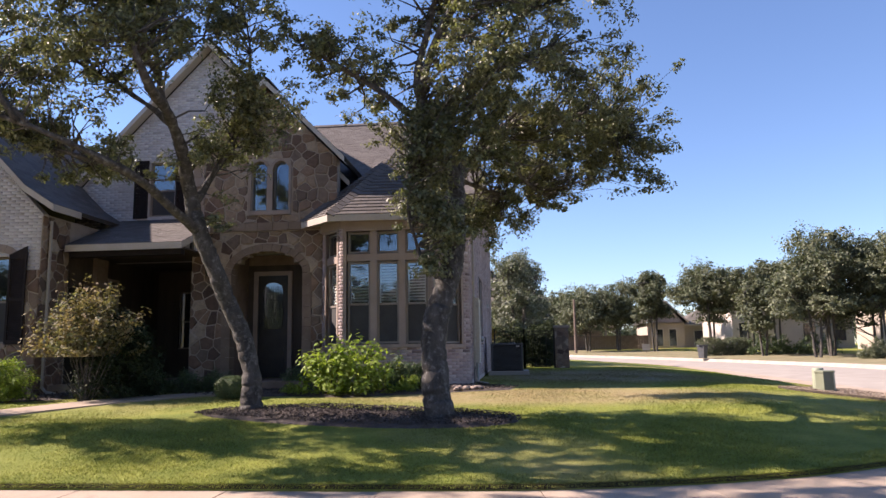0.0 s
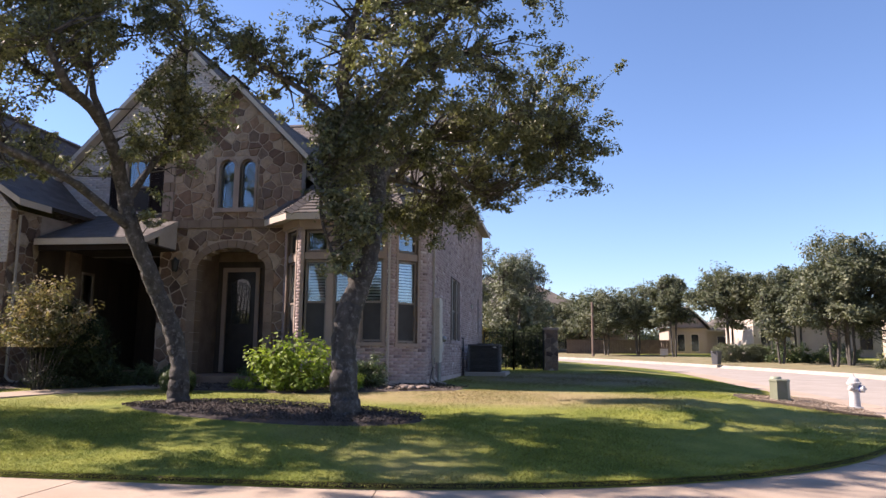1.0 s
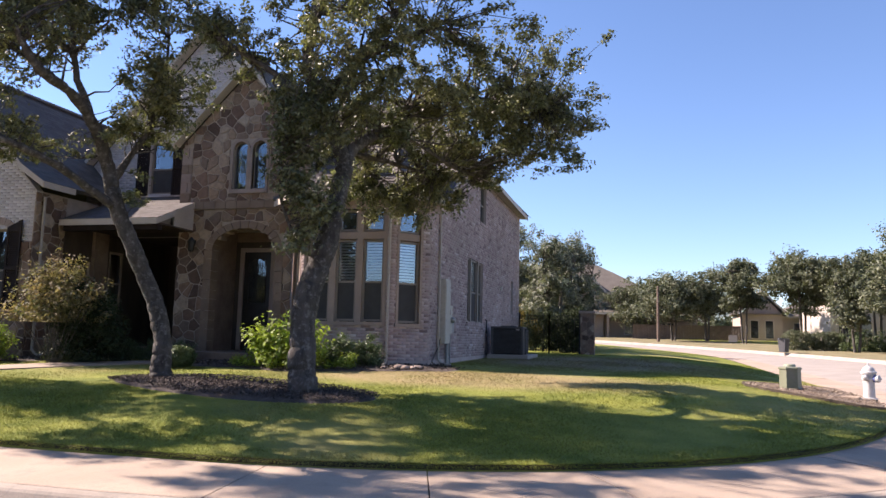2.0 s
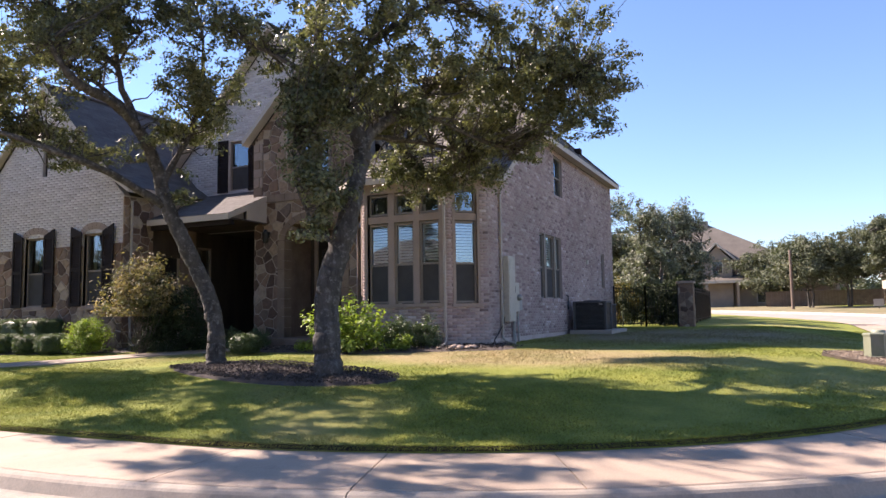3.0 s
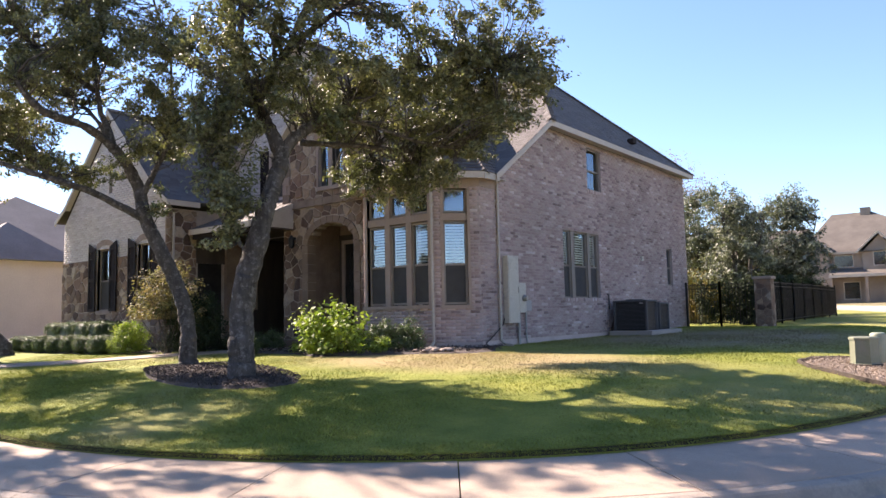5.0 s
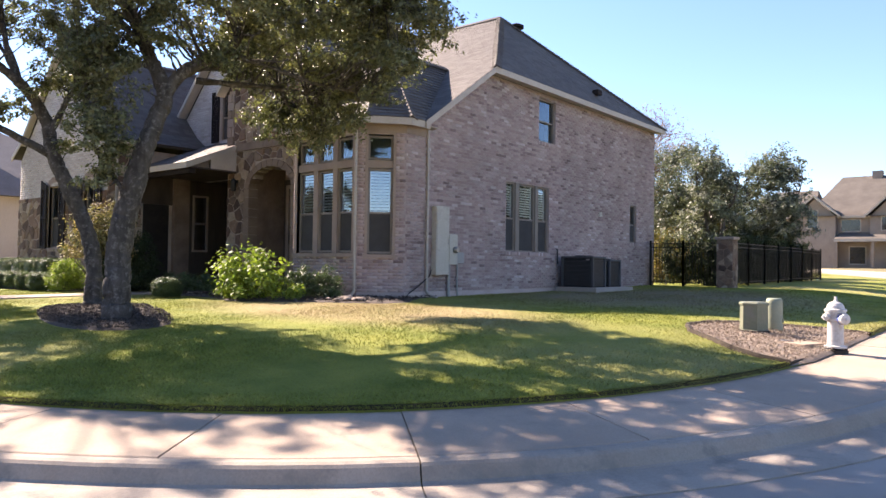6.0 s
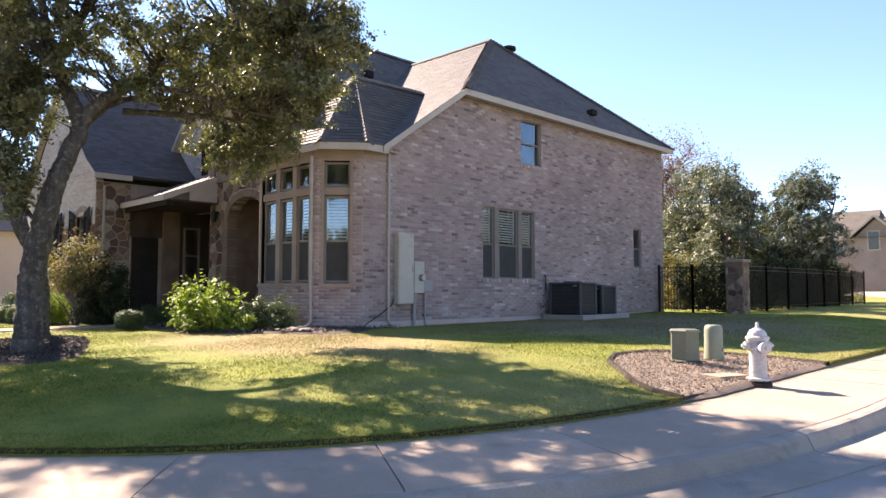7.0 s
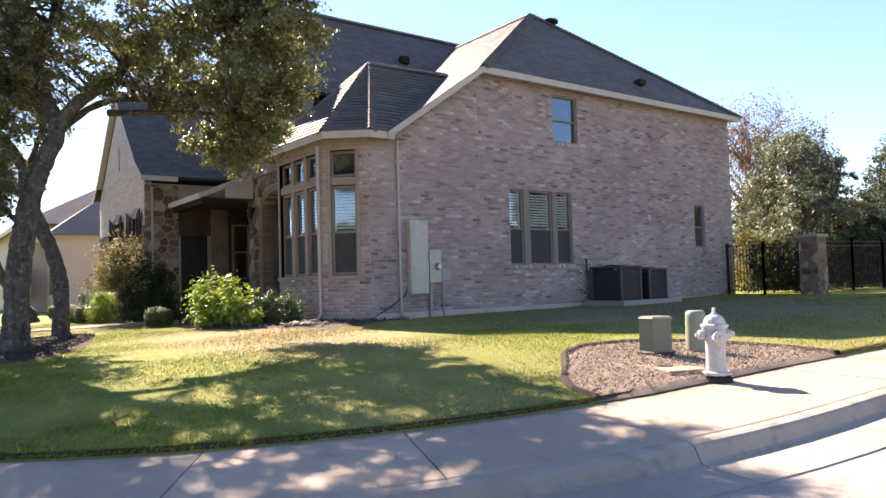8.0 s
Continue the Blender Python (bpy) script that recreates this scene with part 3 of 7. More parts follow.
# side wall
H_UP, H_SMALL = (25.02, 26.0, 5.05, 6.40), (31.42, 31.98, 2.15, 3.56)
H_TRI = [(23.30, 23.83, 1.64, 3.66), (24.04, 24.90, 1.64, 3.66), (25.07, 25.65, 1.64, 3.66)]
side_a = [(19.75, 0.2), (22.3, 0.2), (22.3, EAVE), (19.75, 4.85)]
side_c = [(19.05, 0.2), (19.75, 0.2), (19.75, 4.85), (19.05, 4.85)]
side_b = [(22.3, 0.2), (YB, 0.2), (YB, EAVE), (22.3, EAVE)]
brick_wall("wall", side_a, [], M_SIDE, 0.564, house, parts_in=(19.8, 22.2, 0.9, 3.0))
brick_wall("wall", side_c, [], M_SIDE, 0.564, house)
brick_wall("wall", side_b, [H_UP, H_SMALL, (23.30, 25.65, 1.64, 3.66)], M_SIDE, 0.564, house)
cased_window(M_SIDE, *H_UP, house, slats=False, screen=False)
cased_window(M_SIDE, *H_SMALL, house)
for h in H_TRI:
    cased_window(M_SIDE, *h, house, slats=True)
for a, b in ((23.83, 24.04), (24.90, 25.07)):
    part("mullion", boxed((XS - 0.2, XS - 0.03, a + 0.002, b - 0.002, 1.64, 3.66)), M_SASH, house)
for h in (H_UP, H_SMALL, (23.30, 25.65, 1.64, 3.66)):
    n = round((h[1] - h[0] + 0.1) / 0.085)
    for k in range(n):                                   # the sill bricks stand proud
        a = h[0] - 0.05 + (h[1] - h[0] + 0.1) * k / n
        part("sill_brick", boxed((XS - 0.1, XS + 0.035, a + 0.004, a + 0.081, h[2] - 0.10, h[2] - 0.003)), M_BRICK_OBJ, house)
part("foundation", boxed((XS - 0.3, XS + 0.012, 19.05, YB + 0.01, 0.1, 0.56)), M_FOUND, house, "bare grey concrete footing")

# bay
H_BAY = (-3.72, -1.66, 1.48, 4.32)
brick_wall("wall", [(-3.85, 0.2), (-1.47, 0.2), (-1.47, 4.8), (-3.85, 4.8)], [H_BAY], M_BAY, 0.55, house)
for a, b in ((-3.70, -3.12), (-2.95, -2.40), (-2.23, -1.68)):
    cased_window(M_BAY, a, b, 1.50, 3.54, house, slats=True, label="double-hung bay window with slatted shutters")
    cased_window(M_BAY, a, b, 3.76, 4.30, house, sashes=False, screen=False, label="transom window")
bm = boxed((-3.72, -1.66, YF + 0.02, YF + 0.2, 3.56, 3.74))
for a, b in ((-3.12, -2.95), (-2.40, -2.23)):
    box(bm, a + 0.002, b - 0.002, YF + 0.02, YF + 0.2, 1.48, 3.56)
    box(bm, a + 0.002, b - 0.002, YF + 0.02, YF + 0.2, 3.74, 4.32)
part("mullion", bm, M_CAST, house)
surround(M_BAY, *H_BAY, house)
cw = 0.60
for mm, ln in ((M_CHR, LEN_R), (M_CHL, LEN_L)):
    a, b = ln / 2 - cw / 2 - (0.04 if mm is M_CHR else 0), ln / 2 + cw / 2 - (0.04 if mm is M_CHR else 0)
    brick_wall("wall", [(0, 0.2), (ln, 0.2), (ln, 4.8), (0, 4.8)], [(a, b, 1.46, 4.34)], mm, 0.55, house)
    cased_window(mm, a, b, 1.48, 3.52, house, slats=True, label="double-hung bay window with slatted shutters")
    cased_window(mm, a, b, 3.74, 4.32, house, sashes=False, screen=False, label="transom window")
    bm = bmesh.new()
    prism(bm, [(a, 3.54), (b, 3.54), (b, 3.72), (a, 3.72)], 0.16, mm @ Matrix.Translation((0, 0, -0.18)))
    bmesh.ops.recalc_face_normals(bm, faces=bm.faces)
    part("mullion", bm, M_CAST, house)
    surround(mm, a, b, 1.46, 4.34, house, w=0.07)

# stone front with the arched entry; the opening's stepped head is hidden by the arch stones
FRONT = [(-8.2, 0.2), (-4.2, 0.2), (-4.2, 6.5), (-6.2, 8.55), (-8.2, 6.5)]
AX0, AX1, ASPR, ATOP = -7.08, -5.12, 3.42, 4.02
steps = []
for k in range(8):
    a = AX0 + (AX1 - AX0) * k / 8
    b = AX0 + (AX1 - AX0) * (k + 1) / 8
    s = ((a + b) / 2 - (AX0 + AX1) / 2) / ((AX1 - AX0) / 2)
    steps.append((a, b, 0.2, ASPR + (ATOP - ASPR) * math.sqrt(max(0, 1 - s * s))))
W_ARCH = [(-6.58, -6.14), (-5.98, -5.54)]
stone_wall = wall_with_holes("stone_wall", FRONT, steps + [(a, b, 5.12, 6.5) for a, b in W_ARCH], 0.3, M_STONEFRONT, M_STONE_MORTAR, house, "brown field-stone gable wall")

# brick gable behind, left wing
GABLE_APEX = (-8.2, 10.15)
G_WIN = (-9.95, -9.18, 5.25, 6.85)
brick_wall("wall", [(-12.2, 0.2), (-8.2, 0.2), (-8.2, 10.15), (-12.2, 6.0)], [G_WIN, (-10.88, -8.2, 0.2, 3.93)], M_GABLE, 0.6, house, material=M_PALE)
brick_wall("wall", [(-8.2, 6.3), (-4.4, 6.2), (-8.2, 10.15)], [], M_GABLE, 6.3, house, material=M_PALE)
cased_window(M_GABLE, *G_WIN, house, slats=False)
M_PORCH = axes((0, 22.6, 0), (1, 0, 0))
# porch walls and ceilings take the shade-dark brown, not the house's own brown
wall_with_holes("wall", [(-11.2, 0.2), (-8.0, 0.2), (-8.0, 4.2), (-11.2, 4.2)], [(-10.2, -8.9, 1.5, 3.3)], 0.22, M_PORCH, M_SHADE_WOOD, house)
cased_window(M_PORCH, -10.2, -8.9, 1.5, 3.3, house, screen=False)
part("wall", boxed((-11.2, -10.9, 20.0, 22.6, 0.2, 4.2)), M_SHADE_WOOD, house)
part("wall", boxed((-8.2, -7.95, 19.46, 22.6, 0.2, 4.2)), M_BROWN, house)
# flat near-black panel stands in for a dark opening in the wall
part("dark_opening", boxed((-10.894, -10.86, 17.86, 18.74, 0.62, 3.05), bevel=0.01), M_DOOR, house)
part("porch_pier", boxed((-10.894, -10.74, 18.86, 19.42, 0.62, 3.93), bevel=0.015), M_BROWN, house)
part("porch_wall", boxed((-10.894, -10.85, 17.80, 18.86, 3.05, 3.93), (-10.894, -10.85, 19.42, 20.9, 0.62, 1.55), (-10.894, -10.85, 19.42, 20.9, 3.45, 3.93), (-10.894, -10.85, 20.18, 20.9, 1.55, 3.45), (-10.894, -10.85, 19.42, 19.58, 1.55, 3.45)), M_SHADE_WOOD, house)
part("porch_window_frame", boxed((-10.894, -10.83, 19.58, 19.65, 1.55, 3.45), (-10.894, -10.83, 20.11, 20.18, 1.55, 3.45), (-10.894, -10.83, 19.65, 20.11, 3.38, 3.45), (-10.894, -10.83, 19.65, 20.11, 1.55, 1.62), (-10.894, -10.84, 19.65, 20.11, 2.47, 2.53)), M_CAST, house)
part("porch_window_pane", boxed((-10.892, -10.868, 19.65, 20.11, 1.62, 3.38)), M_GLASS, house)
part("porch_ceiling", boxed((-10.9, -8.2, 20.2, 22.6, 3.97, 4.05)), M_SHADE_WOOD, house)
LW = [(-17.6, 0.2), (-10.9, 0.2), (-10.9, 4.75), (-14.25, 8.2), (-17.6, 4.75)]
LWIN = [(-15.07, -14.16, 1.62, 3.72), (-12.47, -11.66, 1.62, 3.72)]
brick_wall("wall", LW, LWIN + [(-14.42, -14.2, 5.6, 6.5)], M_LEFT, 3.40, house, material=M_PALE)
for h in LWIN:
    cased_window(M_LEFT, *h, house)
part("wall", boxed((-11.2, -10.9, 16.97, 20.0, 0.2, 4.75)), M_STONE_MORTAR, house)
part("wall", boxed((-17.6, -17.3, 16.97, 30.0, 0.2, 4.75)), M_MORTAR, house)
part("wall", boxed((-17.3, XS - 0.22, YB - 0.22, YB, 0.2, EAVE)), M_MORTAR, house)


def shutter(m, u0, u1, v0, v1, parent, slant=0.0):
    bm = bmesh.new()

    def bar(a, b, c, d, w0, w1):
        prism(bm, [(a, c), (b, c), (b, d), (a, d)], w1 - w0, m @ Matrix.Translation((0, 0, w0)))
    w = abs(slant)
    for a, b in ((u0, u0 + 0.06), (u1 - 0.06, u1)):
        bar(a, b, v0, v1, 0.015, 0.05)
    if slant:                                            # the raised, slanting head
        q = [(u0, v1), (u1, v1), (u1, v1 + w)] if slant > 0 else [(u0, v1), (u1, v1), (u0, v1 + w)]
        prism(bm, q, 0.035, m @ Matrix.Translation((0, 0, 0.015)))
    for v in (v0, (v0 + v1) / 2 - 0.05, v1 - 0.1):
        bar(u0 + 0.06, u1 - 0.06, v, v + 0.1, 0.015, 0.05)
    v = v0 + 0.1
    while v < v1 - 0.1:
        prism(bm, [(u0 + 0.06, 0), (u1 - 0.06, 0), (u1 - 0.06, 0.06), (u0 + 0.06, 0.06)], 0.01, m @ Matrix.Translation((0, v, 0.022)) @ Matrix.Rotation(radians(-25), 4, "X"))
        v += 0.055
    bmesh.ops.recalc_face_normals(bm, faces=bm.faces)
    return part("shutter", bm, M_SHUTTER, parent, "dark louvred shutter")


shutter(M_GABLE, -10.40, -9.98, 5.2, 6.9, house)
shutter(M_GABLE, -9.15, -8.73, 5.2, 6.9, house)
for u0, u1, sl_ in ((-15.55, -15.1, -0.2), (-14.13, -13.68, 0.2), (-12.95, -12.5, -0.2), (-11.63, -11.18, 0.2)):
    shutter(axes((0, 16.69, 0), (1, 0, 0)), u0, u1, 1.6, 3.75, house, sl_)

# entry recess
part("wall", boxed((-8.2, -7.1, 20.5, 20.7, 0.2, 4.6), (-5.1, -4.2, 20.5, 20.7, 0.2, 4.6), (-7.1, -5.1, 20.5, 20.7, 3.75, 4.6)), M_BROWN, house)
part("wall", boxed((-7.35, -7.12, 19.46, 20.5, 0.2, 4.6), (-5.1, -4.87, 19.46, 20.5, 0.2, 4.6)), M_BROWN, house)
part("entry_ceiling", boxed((-7.12, -5.1, 19.46, 20.5, 4.1, 4.2)), M_SOFFIT, house)
part("entry_floor", boxed((-7.6, -4.7, 17.9, 20.7, 0.2, 0.62)), M_BROWN, house)

# ---- roofs ----
def roof_plane(name, pts, parent, course=0.145, tab=0.32, thick=0.10, seed=1, butt=0.004):
    """A roof slope: a flat convex polygon whose first two points are the eave; decked, and laid with courses of shingles."""
    P = [Vector(p) for p in pts]
    u = (P[1] - P[0])
    u.z = 0
    u.normalize()
    nrm = (P[1] - P[0]).cross(P[2] - P[0]).normalized()
    if nrm.z < 0:
        nrm = -nrm
    v = nrm.cross(u).normalized()
    if v.z < 0:
        v, u = -v, -u
    m = Matrix((u, v, nrm)).transposed().to_4x4()
    m.translation = P[0]
    poly = [((p - P[0]).dot(u), (p - P[0]).dot(v)) for p in P]
    if sum(a[0] * b[1] - b[0] * a[1] for a, b in zip(poly, poly[1:] + poly[:1])) < 0:
        poly = poly[::-1]
    bm = bmesh.new()
    prism(bm, poly, -thick, m)
    bmesh.ops.recalc_face_normals(bm, faces=bm.faces)
    deck = part(name, bm, M_ROOFBASE, parent)
    rng = np.random.default_rng(seed)
    vmin, vmax = min(q[1] for q in poly), max(q[1] for q in poly)
    umin, umax = min(q[0] for q in poly), max(q[0] for q in poly)
    verts, corners = [], []
    y = vmin
    while y < vmax:
        x = umin - rng.uniform(0, tab)
        while x < umax:
            w = tab * rng.uniform(0.55, 1.25)
            cell = clip_to([(x + 0.003, y), (x + w - 0.003, y), (x + w - 0.003, y + course), (x + 0.003, y + course)], poly)
            if area(cell) > 0.0012:
                lift = butt + rng.normal(0, 0.001)
                n = len(cell)
                base = len(verts)
                for q in cell:
                    f = (q[1] - y) / course
                    verts.append(m @ Vector((q[0], q[1], lift * (1 - f) + 0.003)))
                for q in cell:
                    verts.append(m @ Vector((q[0], q[1], -0.002)))
                corners.append(tuple(range(base, base + n)))
                for k in range(n):
                    j = (k + 1) % n
                    corners.append((base + n + k, base + n + j, base + j, base + k))
            x += w
        y += course
    ob = raw("shingle_layer", verts, corners, M_SHINGLE, deck)
    tagged(ob, kind="stuff")
    return deck


roof = house
OV = 0.32
# side wing: front slope, side hip, back slope
f_eave_y, f_eave_z = 19.75 - 0.35, 4.92 - 0.20
AP = (-3.8, 27.3, 10.1)
slope_f = (AP[2] - f_eave_z) / (AP[1] - f_eave_y)
xe = XS + OV
he = 6.68
y_rake = f_eave_y + (he - f_eave_z) / slope_f
roof_plane("roof_slope", [(-5.2, f_eave_y, f_eave_z), (xe, f_eave_y, f_eave_z), (xe, y_rake, he), AP, (-8.2, AP[1], AP[2]), (-8.2, f_eave_y + 3, f_eave_z + 3 * slope_f)], roof, seed=2)
roof_plane("roof_slope", [(xe, y_rake, he), (xe, YB + OV, he), AP], roof, seed=3)
roof_plane("roof_slope", [(xe, YB + OV, he), (-17.6, YB + OV, he), (-14, AP[1], AP[2]), AP], roof, seed=4)
# main gable
gz, gx = GABLE_APEX[1] + 0.22, GABLE_APEX[0]
sl = 1.04
roof_plane("roof_slope", [(gx + 4.2, 19.7, gz - 4.2 * sl), (gx + 4.2, 28.5, gz - 4.2 * sl), (gx, 28.5, gz), (gx, 19.7, gz)], roof, seed=5)
roof_plane("roof_slope", [(gx - 4.2, 28.5, gz - 4.2 * sl), (gx - 4.2, 19.7, gz - 4.2 * sl), (gx, 19.7, gz), (gx, 28.5, gz)], roof, seed=6)
# stone gable
sx, sz = -6.2, 8.78
roof_plane("roof_slope", [(sx + 2.25, 18.85, sz - 2.3), (sx + 2.25, 23.0, sz - 2.3), (sx, 23.0, sz), (sx, 18.85, sz)], roof, seed=7)
roof_plane("roof_slope", [(sx - 2.25, 20.0, sz - 2.3), (sx - 2.25, 18.85, sz - 2.3), (sx, 18.85, sz), (sx, 20.0, sz)], roof, seed=8)
# left wing
lx, lz = -14.25, 8.45
ly = 16.56                                              # the wing's rakes kick out at their feet
lk, lkz, le, lez = 2.95, lz - 3.0, 3.72, lz - 3.5
roof_plane("roof_slope", [(lx + lk, ly, lkz), (lx + lk, 27.0, lkz), (lx, 27.0, lz), (lx, ly, lz)], roof, seed=9)
roof_plane("roof_slope", [(lx - lk, 27.0, lkz), (lx - lk, ly, lkz), (lx, ly, lz), (lx, 27.0, lz)], roof, seed=10)
roof_plane("roof_slope", [(lx + le, ly, lez), (lx + le, 27.0, lez), (lx + lk, 27.0, lkz), (lx + lk, ly, lkz)], roof, seed=29)
roof_plane("roof_slope", [(lx - le, 27.0, lez), (lx - le, ly, lez), (lx - lk, ly, lkz), (lx - lk, 27.0, lkz)], roof, seed=30)
# porch
roof_plane("roof_slope", [(-10.75, 17.45, 4.08), (-7.7, 17.45, 4.08), (-7.7, 20.0, 5.15), (-10.75, 20.0, 5.15)], roof, seed=11)
# bay turret
TIP, TEND, TE = (-2.56, 20.26, 7.0), (-2.56, 22.8, 7.05), 4.72
b0, b1, b2, b3, b4, b5 = (-5.08, 18.85, TE), (-4.15, YF - 0.24, TE), (-1.10, YF - 0.12, TE), (XS + 0.27, 18.93, TE), (XS + 0.27, 19.6, TE + 0.12), (-4.86, 19.9, TE + 0.1)
roof_plane("roof_slope", [b1, b2, TIP], roof, seed=12, butt=0.02)
roof_plane("roof_slope", [b2, b3, TIP], roof, seed=13, butt=0.02)
roof_plane("roof_slope", [b0, b1, TIP], roof, seed=14, butt=0.02)
roof_plane("roof_slope", [b3, (XS + 0.27, 19.45, TE), TEND, TIP], roof, seed=15, butt=0.02)
roof_plane("roof_slope", [(-4.86, 20.2, TE), b0, TIP, TEND], roof, seed=16, butt=0.02)


def board(a, b, parent, height=0.20, thick=0.03, drop=0.03, name="fascia", material=None):
    """A fascia or barge board along the edge from a to b."""
    a, b = Vector(a), Vector(b)
    d = (b - a).normalized()
    flat = Vector((d.x, d.y, 0)).normalized()
    side = Vector((flat.y, -flat.x, 0))
    bm = bmesh.new()
    up = Vector((0, 0, 1))
    q = [a + side * s * thick / 2 + up * z for s in (-1, 1) for z in (-height + drop, drop - 0.035)]
    r = [p + (b - a) for p in q]
    vs = [bm.verts.new(p) for p in (q[0], q[2], q[3], q[1], r[0], r[2], r[3], r[1])]
    for f in ((3, 2, 1, 0), (4, 5, 6, 7), (0, 1, 5, 4), (1, 2, 6, 5), (2, 3, 7, 6), (3, 0, 4, 7)):
        bm.faces.new([vs[k] for k in f])
    bmesh.ops.recalc_face_normals(bm, faces=bm.faces)
    return part(name, bm, material or M_TRIM, parent)


for a, b in (((xe, y_rake, he), (xe, YB + OV, he)), ((xe, f_eave_y, f_eave_z), (xe, y_rake, he)),
             ((gx - 4.2, 19.7, gz - 4.2 * sl), (gx, 19.7, gz)), ((gx, 19.7, gz), (gx + 4.2, 19.7, gz - 4.2 * sl)),
             ((sx - 2.25, 18.85, sz - 2.3), (sx, 18.85, sz)), ((sx, 18.85, sz), (sx + 2.25, 18.85, sz - 2.3)),
             ((lx - lk, ly, lkz), (lx, ly, lz)), ((lx, ly, lz), (lx + lk, ly, lkz)), ((lx - le, ly, lez), (lx - lk, ly, lkz)), ((lx + lk, ly, lkz), (lx + le, ly, lez)), ((lx + le, ly, lez), (lx + le, 17.7, lez)),
             ((-10.75, 17.45, 4.08), (-7.7, 17.45, 4.08)), ((-7.7, 17.45, 4.08), (-7.7, 19.15, 4.79)),
             (b0, b1), (b1, b2), (b2, b3), (b3, (XS + 0.27, 19.6, TE))):
    board(a, b, house)


def rake_soffit(x0, z0, x1, z1, y0, y1):
    """The painted underside of a gable's overhang."""
    bm = bmesh.new()
    q = [(x0, y0, z0), (x1, y0, z1), (x1, y1, z1), (x0, y1, z0)]
    a = [bm.verts.new((x, y, z - 0.145)) for x, y, z in q]
    b = [bm.verts.new((x, y, z - 0.165)) for x, y, z in q]
    for f in (a, b[::-1]):
        bm.faces.new(f)
    for k in range(4):
        bm.faces.new((a[k], a[(k + 1) % 4], b[(k + 1) % 4], b[k]))
    bmesh.ops.recalc_face_normals(bm, faces=bm.faces)
    return part("soffit", bm, M_SOFFIT, house)


for x, z, w, d, y0, y1 in ((lx, lz, lk, lz - lkz, ly + 0.02, 16.74), (gx, gz, 4.2, 4.2 * sl, 19.72, 19.99), (sx, sz, 2.25, 2.3, 18.87, 19.14)):
    for s in (-1, 1):
        rake_soffit(x, z, x + s * w, z - d, y0, y1)


# ---- stonework ----
def stones(outline, holes, m, parent, size=0.36, seed=5, proud=0.022, squash=0.7, joint=0.03):
    """Irregular field stones, each its own piece, over a convex outline less the holes."""
    rng = np.random.default_rng(seed)
    u0, u1 = min(p[0] for p in outline), max(p[0] for p in outline)
    v0, v1 = min(p[1] for p in outline), max(p[1] for p in outline)
    seeds = []
    dv = size * squash
    for r in range(int((v1 - v0) / dv) + 3):
        for c in range(int((u1 - u0) / size) + 3):
            seeds.append((u0 + (c - 0.5 + 0.5 * (r % 2)) * size + rng.uniform(-0.36, 0.36) * size, v0 + (r - 0.5) * dv + rng.uniform(-0.26, 0.26) * dv))
    seeds = [q for q in seeds if rng.uniform() > 0.14]
    S = np.array(seeds)
    for k, (su, sv) in enumerate(seeds):
        cell = [(su - size, sv - size), (su + size, sv - size), (su + size, sv + size), (su - size, sv + size)]
        near = np.argsort((S[:, 0] - su) ** 2 + (S[:, 1] - sv) ** 2)[1:14]
        for j in near:
            a, b = S[j, 0] - su, S[j, 1] - sv
            ln = math.hypot(a, b)
            if ln > 1e-6:
                cell = clip(cell, a, b, a * (su + a / 2) + b * (sv + b / 2) - joint / 2 * ln)
        cell = clip_to(cell, outline)
        for h in holes:
            if not cell or max(q[0] for q in cell) <= h[0] or min(q[0] for q in cell) >= h[1] or max(q[1] for q in cell) <= h[2] or min(q[1] for q in cell) >= h[3]:
                continue
            cell = max((clip(cell, 1, 0, h[0]), clip(cell, -1, 0, -h[1]), clip(cell, 0, 1, h[2]), clip(cell, 0, -1, -h[3])), key=area)
        if area(cell) < 0.006:
            continue
        cu, cv = sum(q[0] for q in cell) / len(cell), sum(q[1] for q in cell) / len(cell)
        n = len(cell)
        p = proud * rng.uniform(0.5, 1.5)
        verts = [m @ Vector((u, v, -0.004)) for u, v in cell]
        verts += [m @ Vector((u, v, p * 0.75)) for u, v in [(cu + (a - cu) * 0.97, cv + (b - cv) * 0.97) for a, b in cell]]
        verts += [m @ Vector((cu + (a - cu) * 0.72, cv + (b - cv) * 0.72, p * rng.uniform(0.9, 1.25))) for a, b in cell]
        faces = [tuple(range(2 * n, 3 * n))] + [(r * n + j, r * n + (j + 1) % n, (r + 1) * n + (j + 1) % n, (r + 1) * n + j) for r in (0, 1) for j in range(n)]
        raw("stone", verts, faces, M_STONE, parent)


arch_holes = [(a - 0.0, b + 0.0, 0, h + 0.24) for a, b, _, h in steps]
stones(FRONT, [(AX0 - 0.02, AX1 + 0.02, 0, 3.2)] + arch_holes + [(-6.70, -5.42, 5.0, 6.32), (-6.62, -5.5, 6.32, 6.58), (-9, -4, 4.55, 4.8), (-9, -7.88, 4.8, 6.4)], M_STONEFRONT, stone_wall, 0.335, 5)


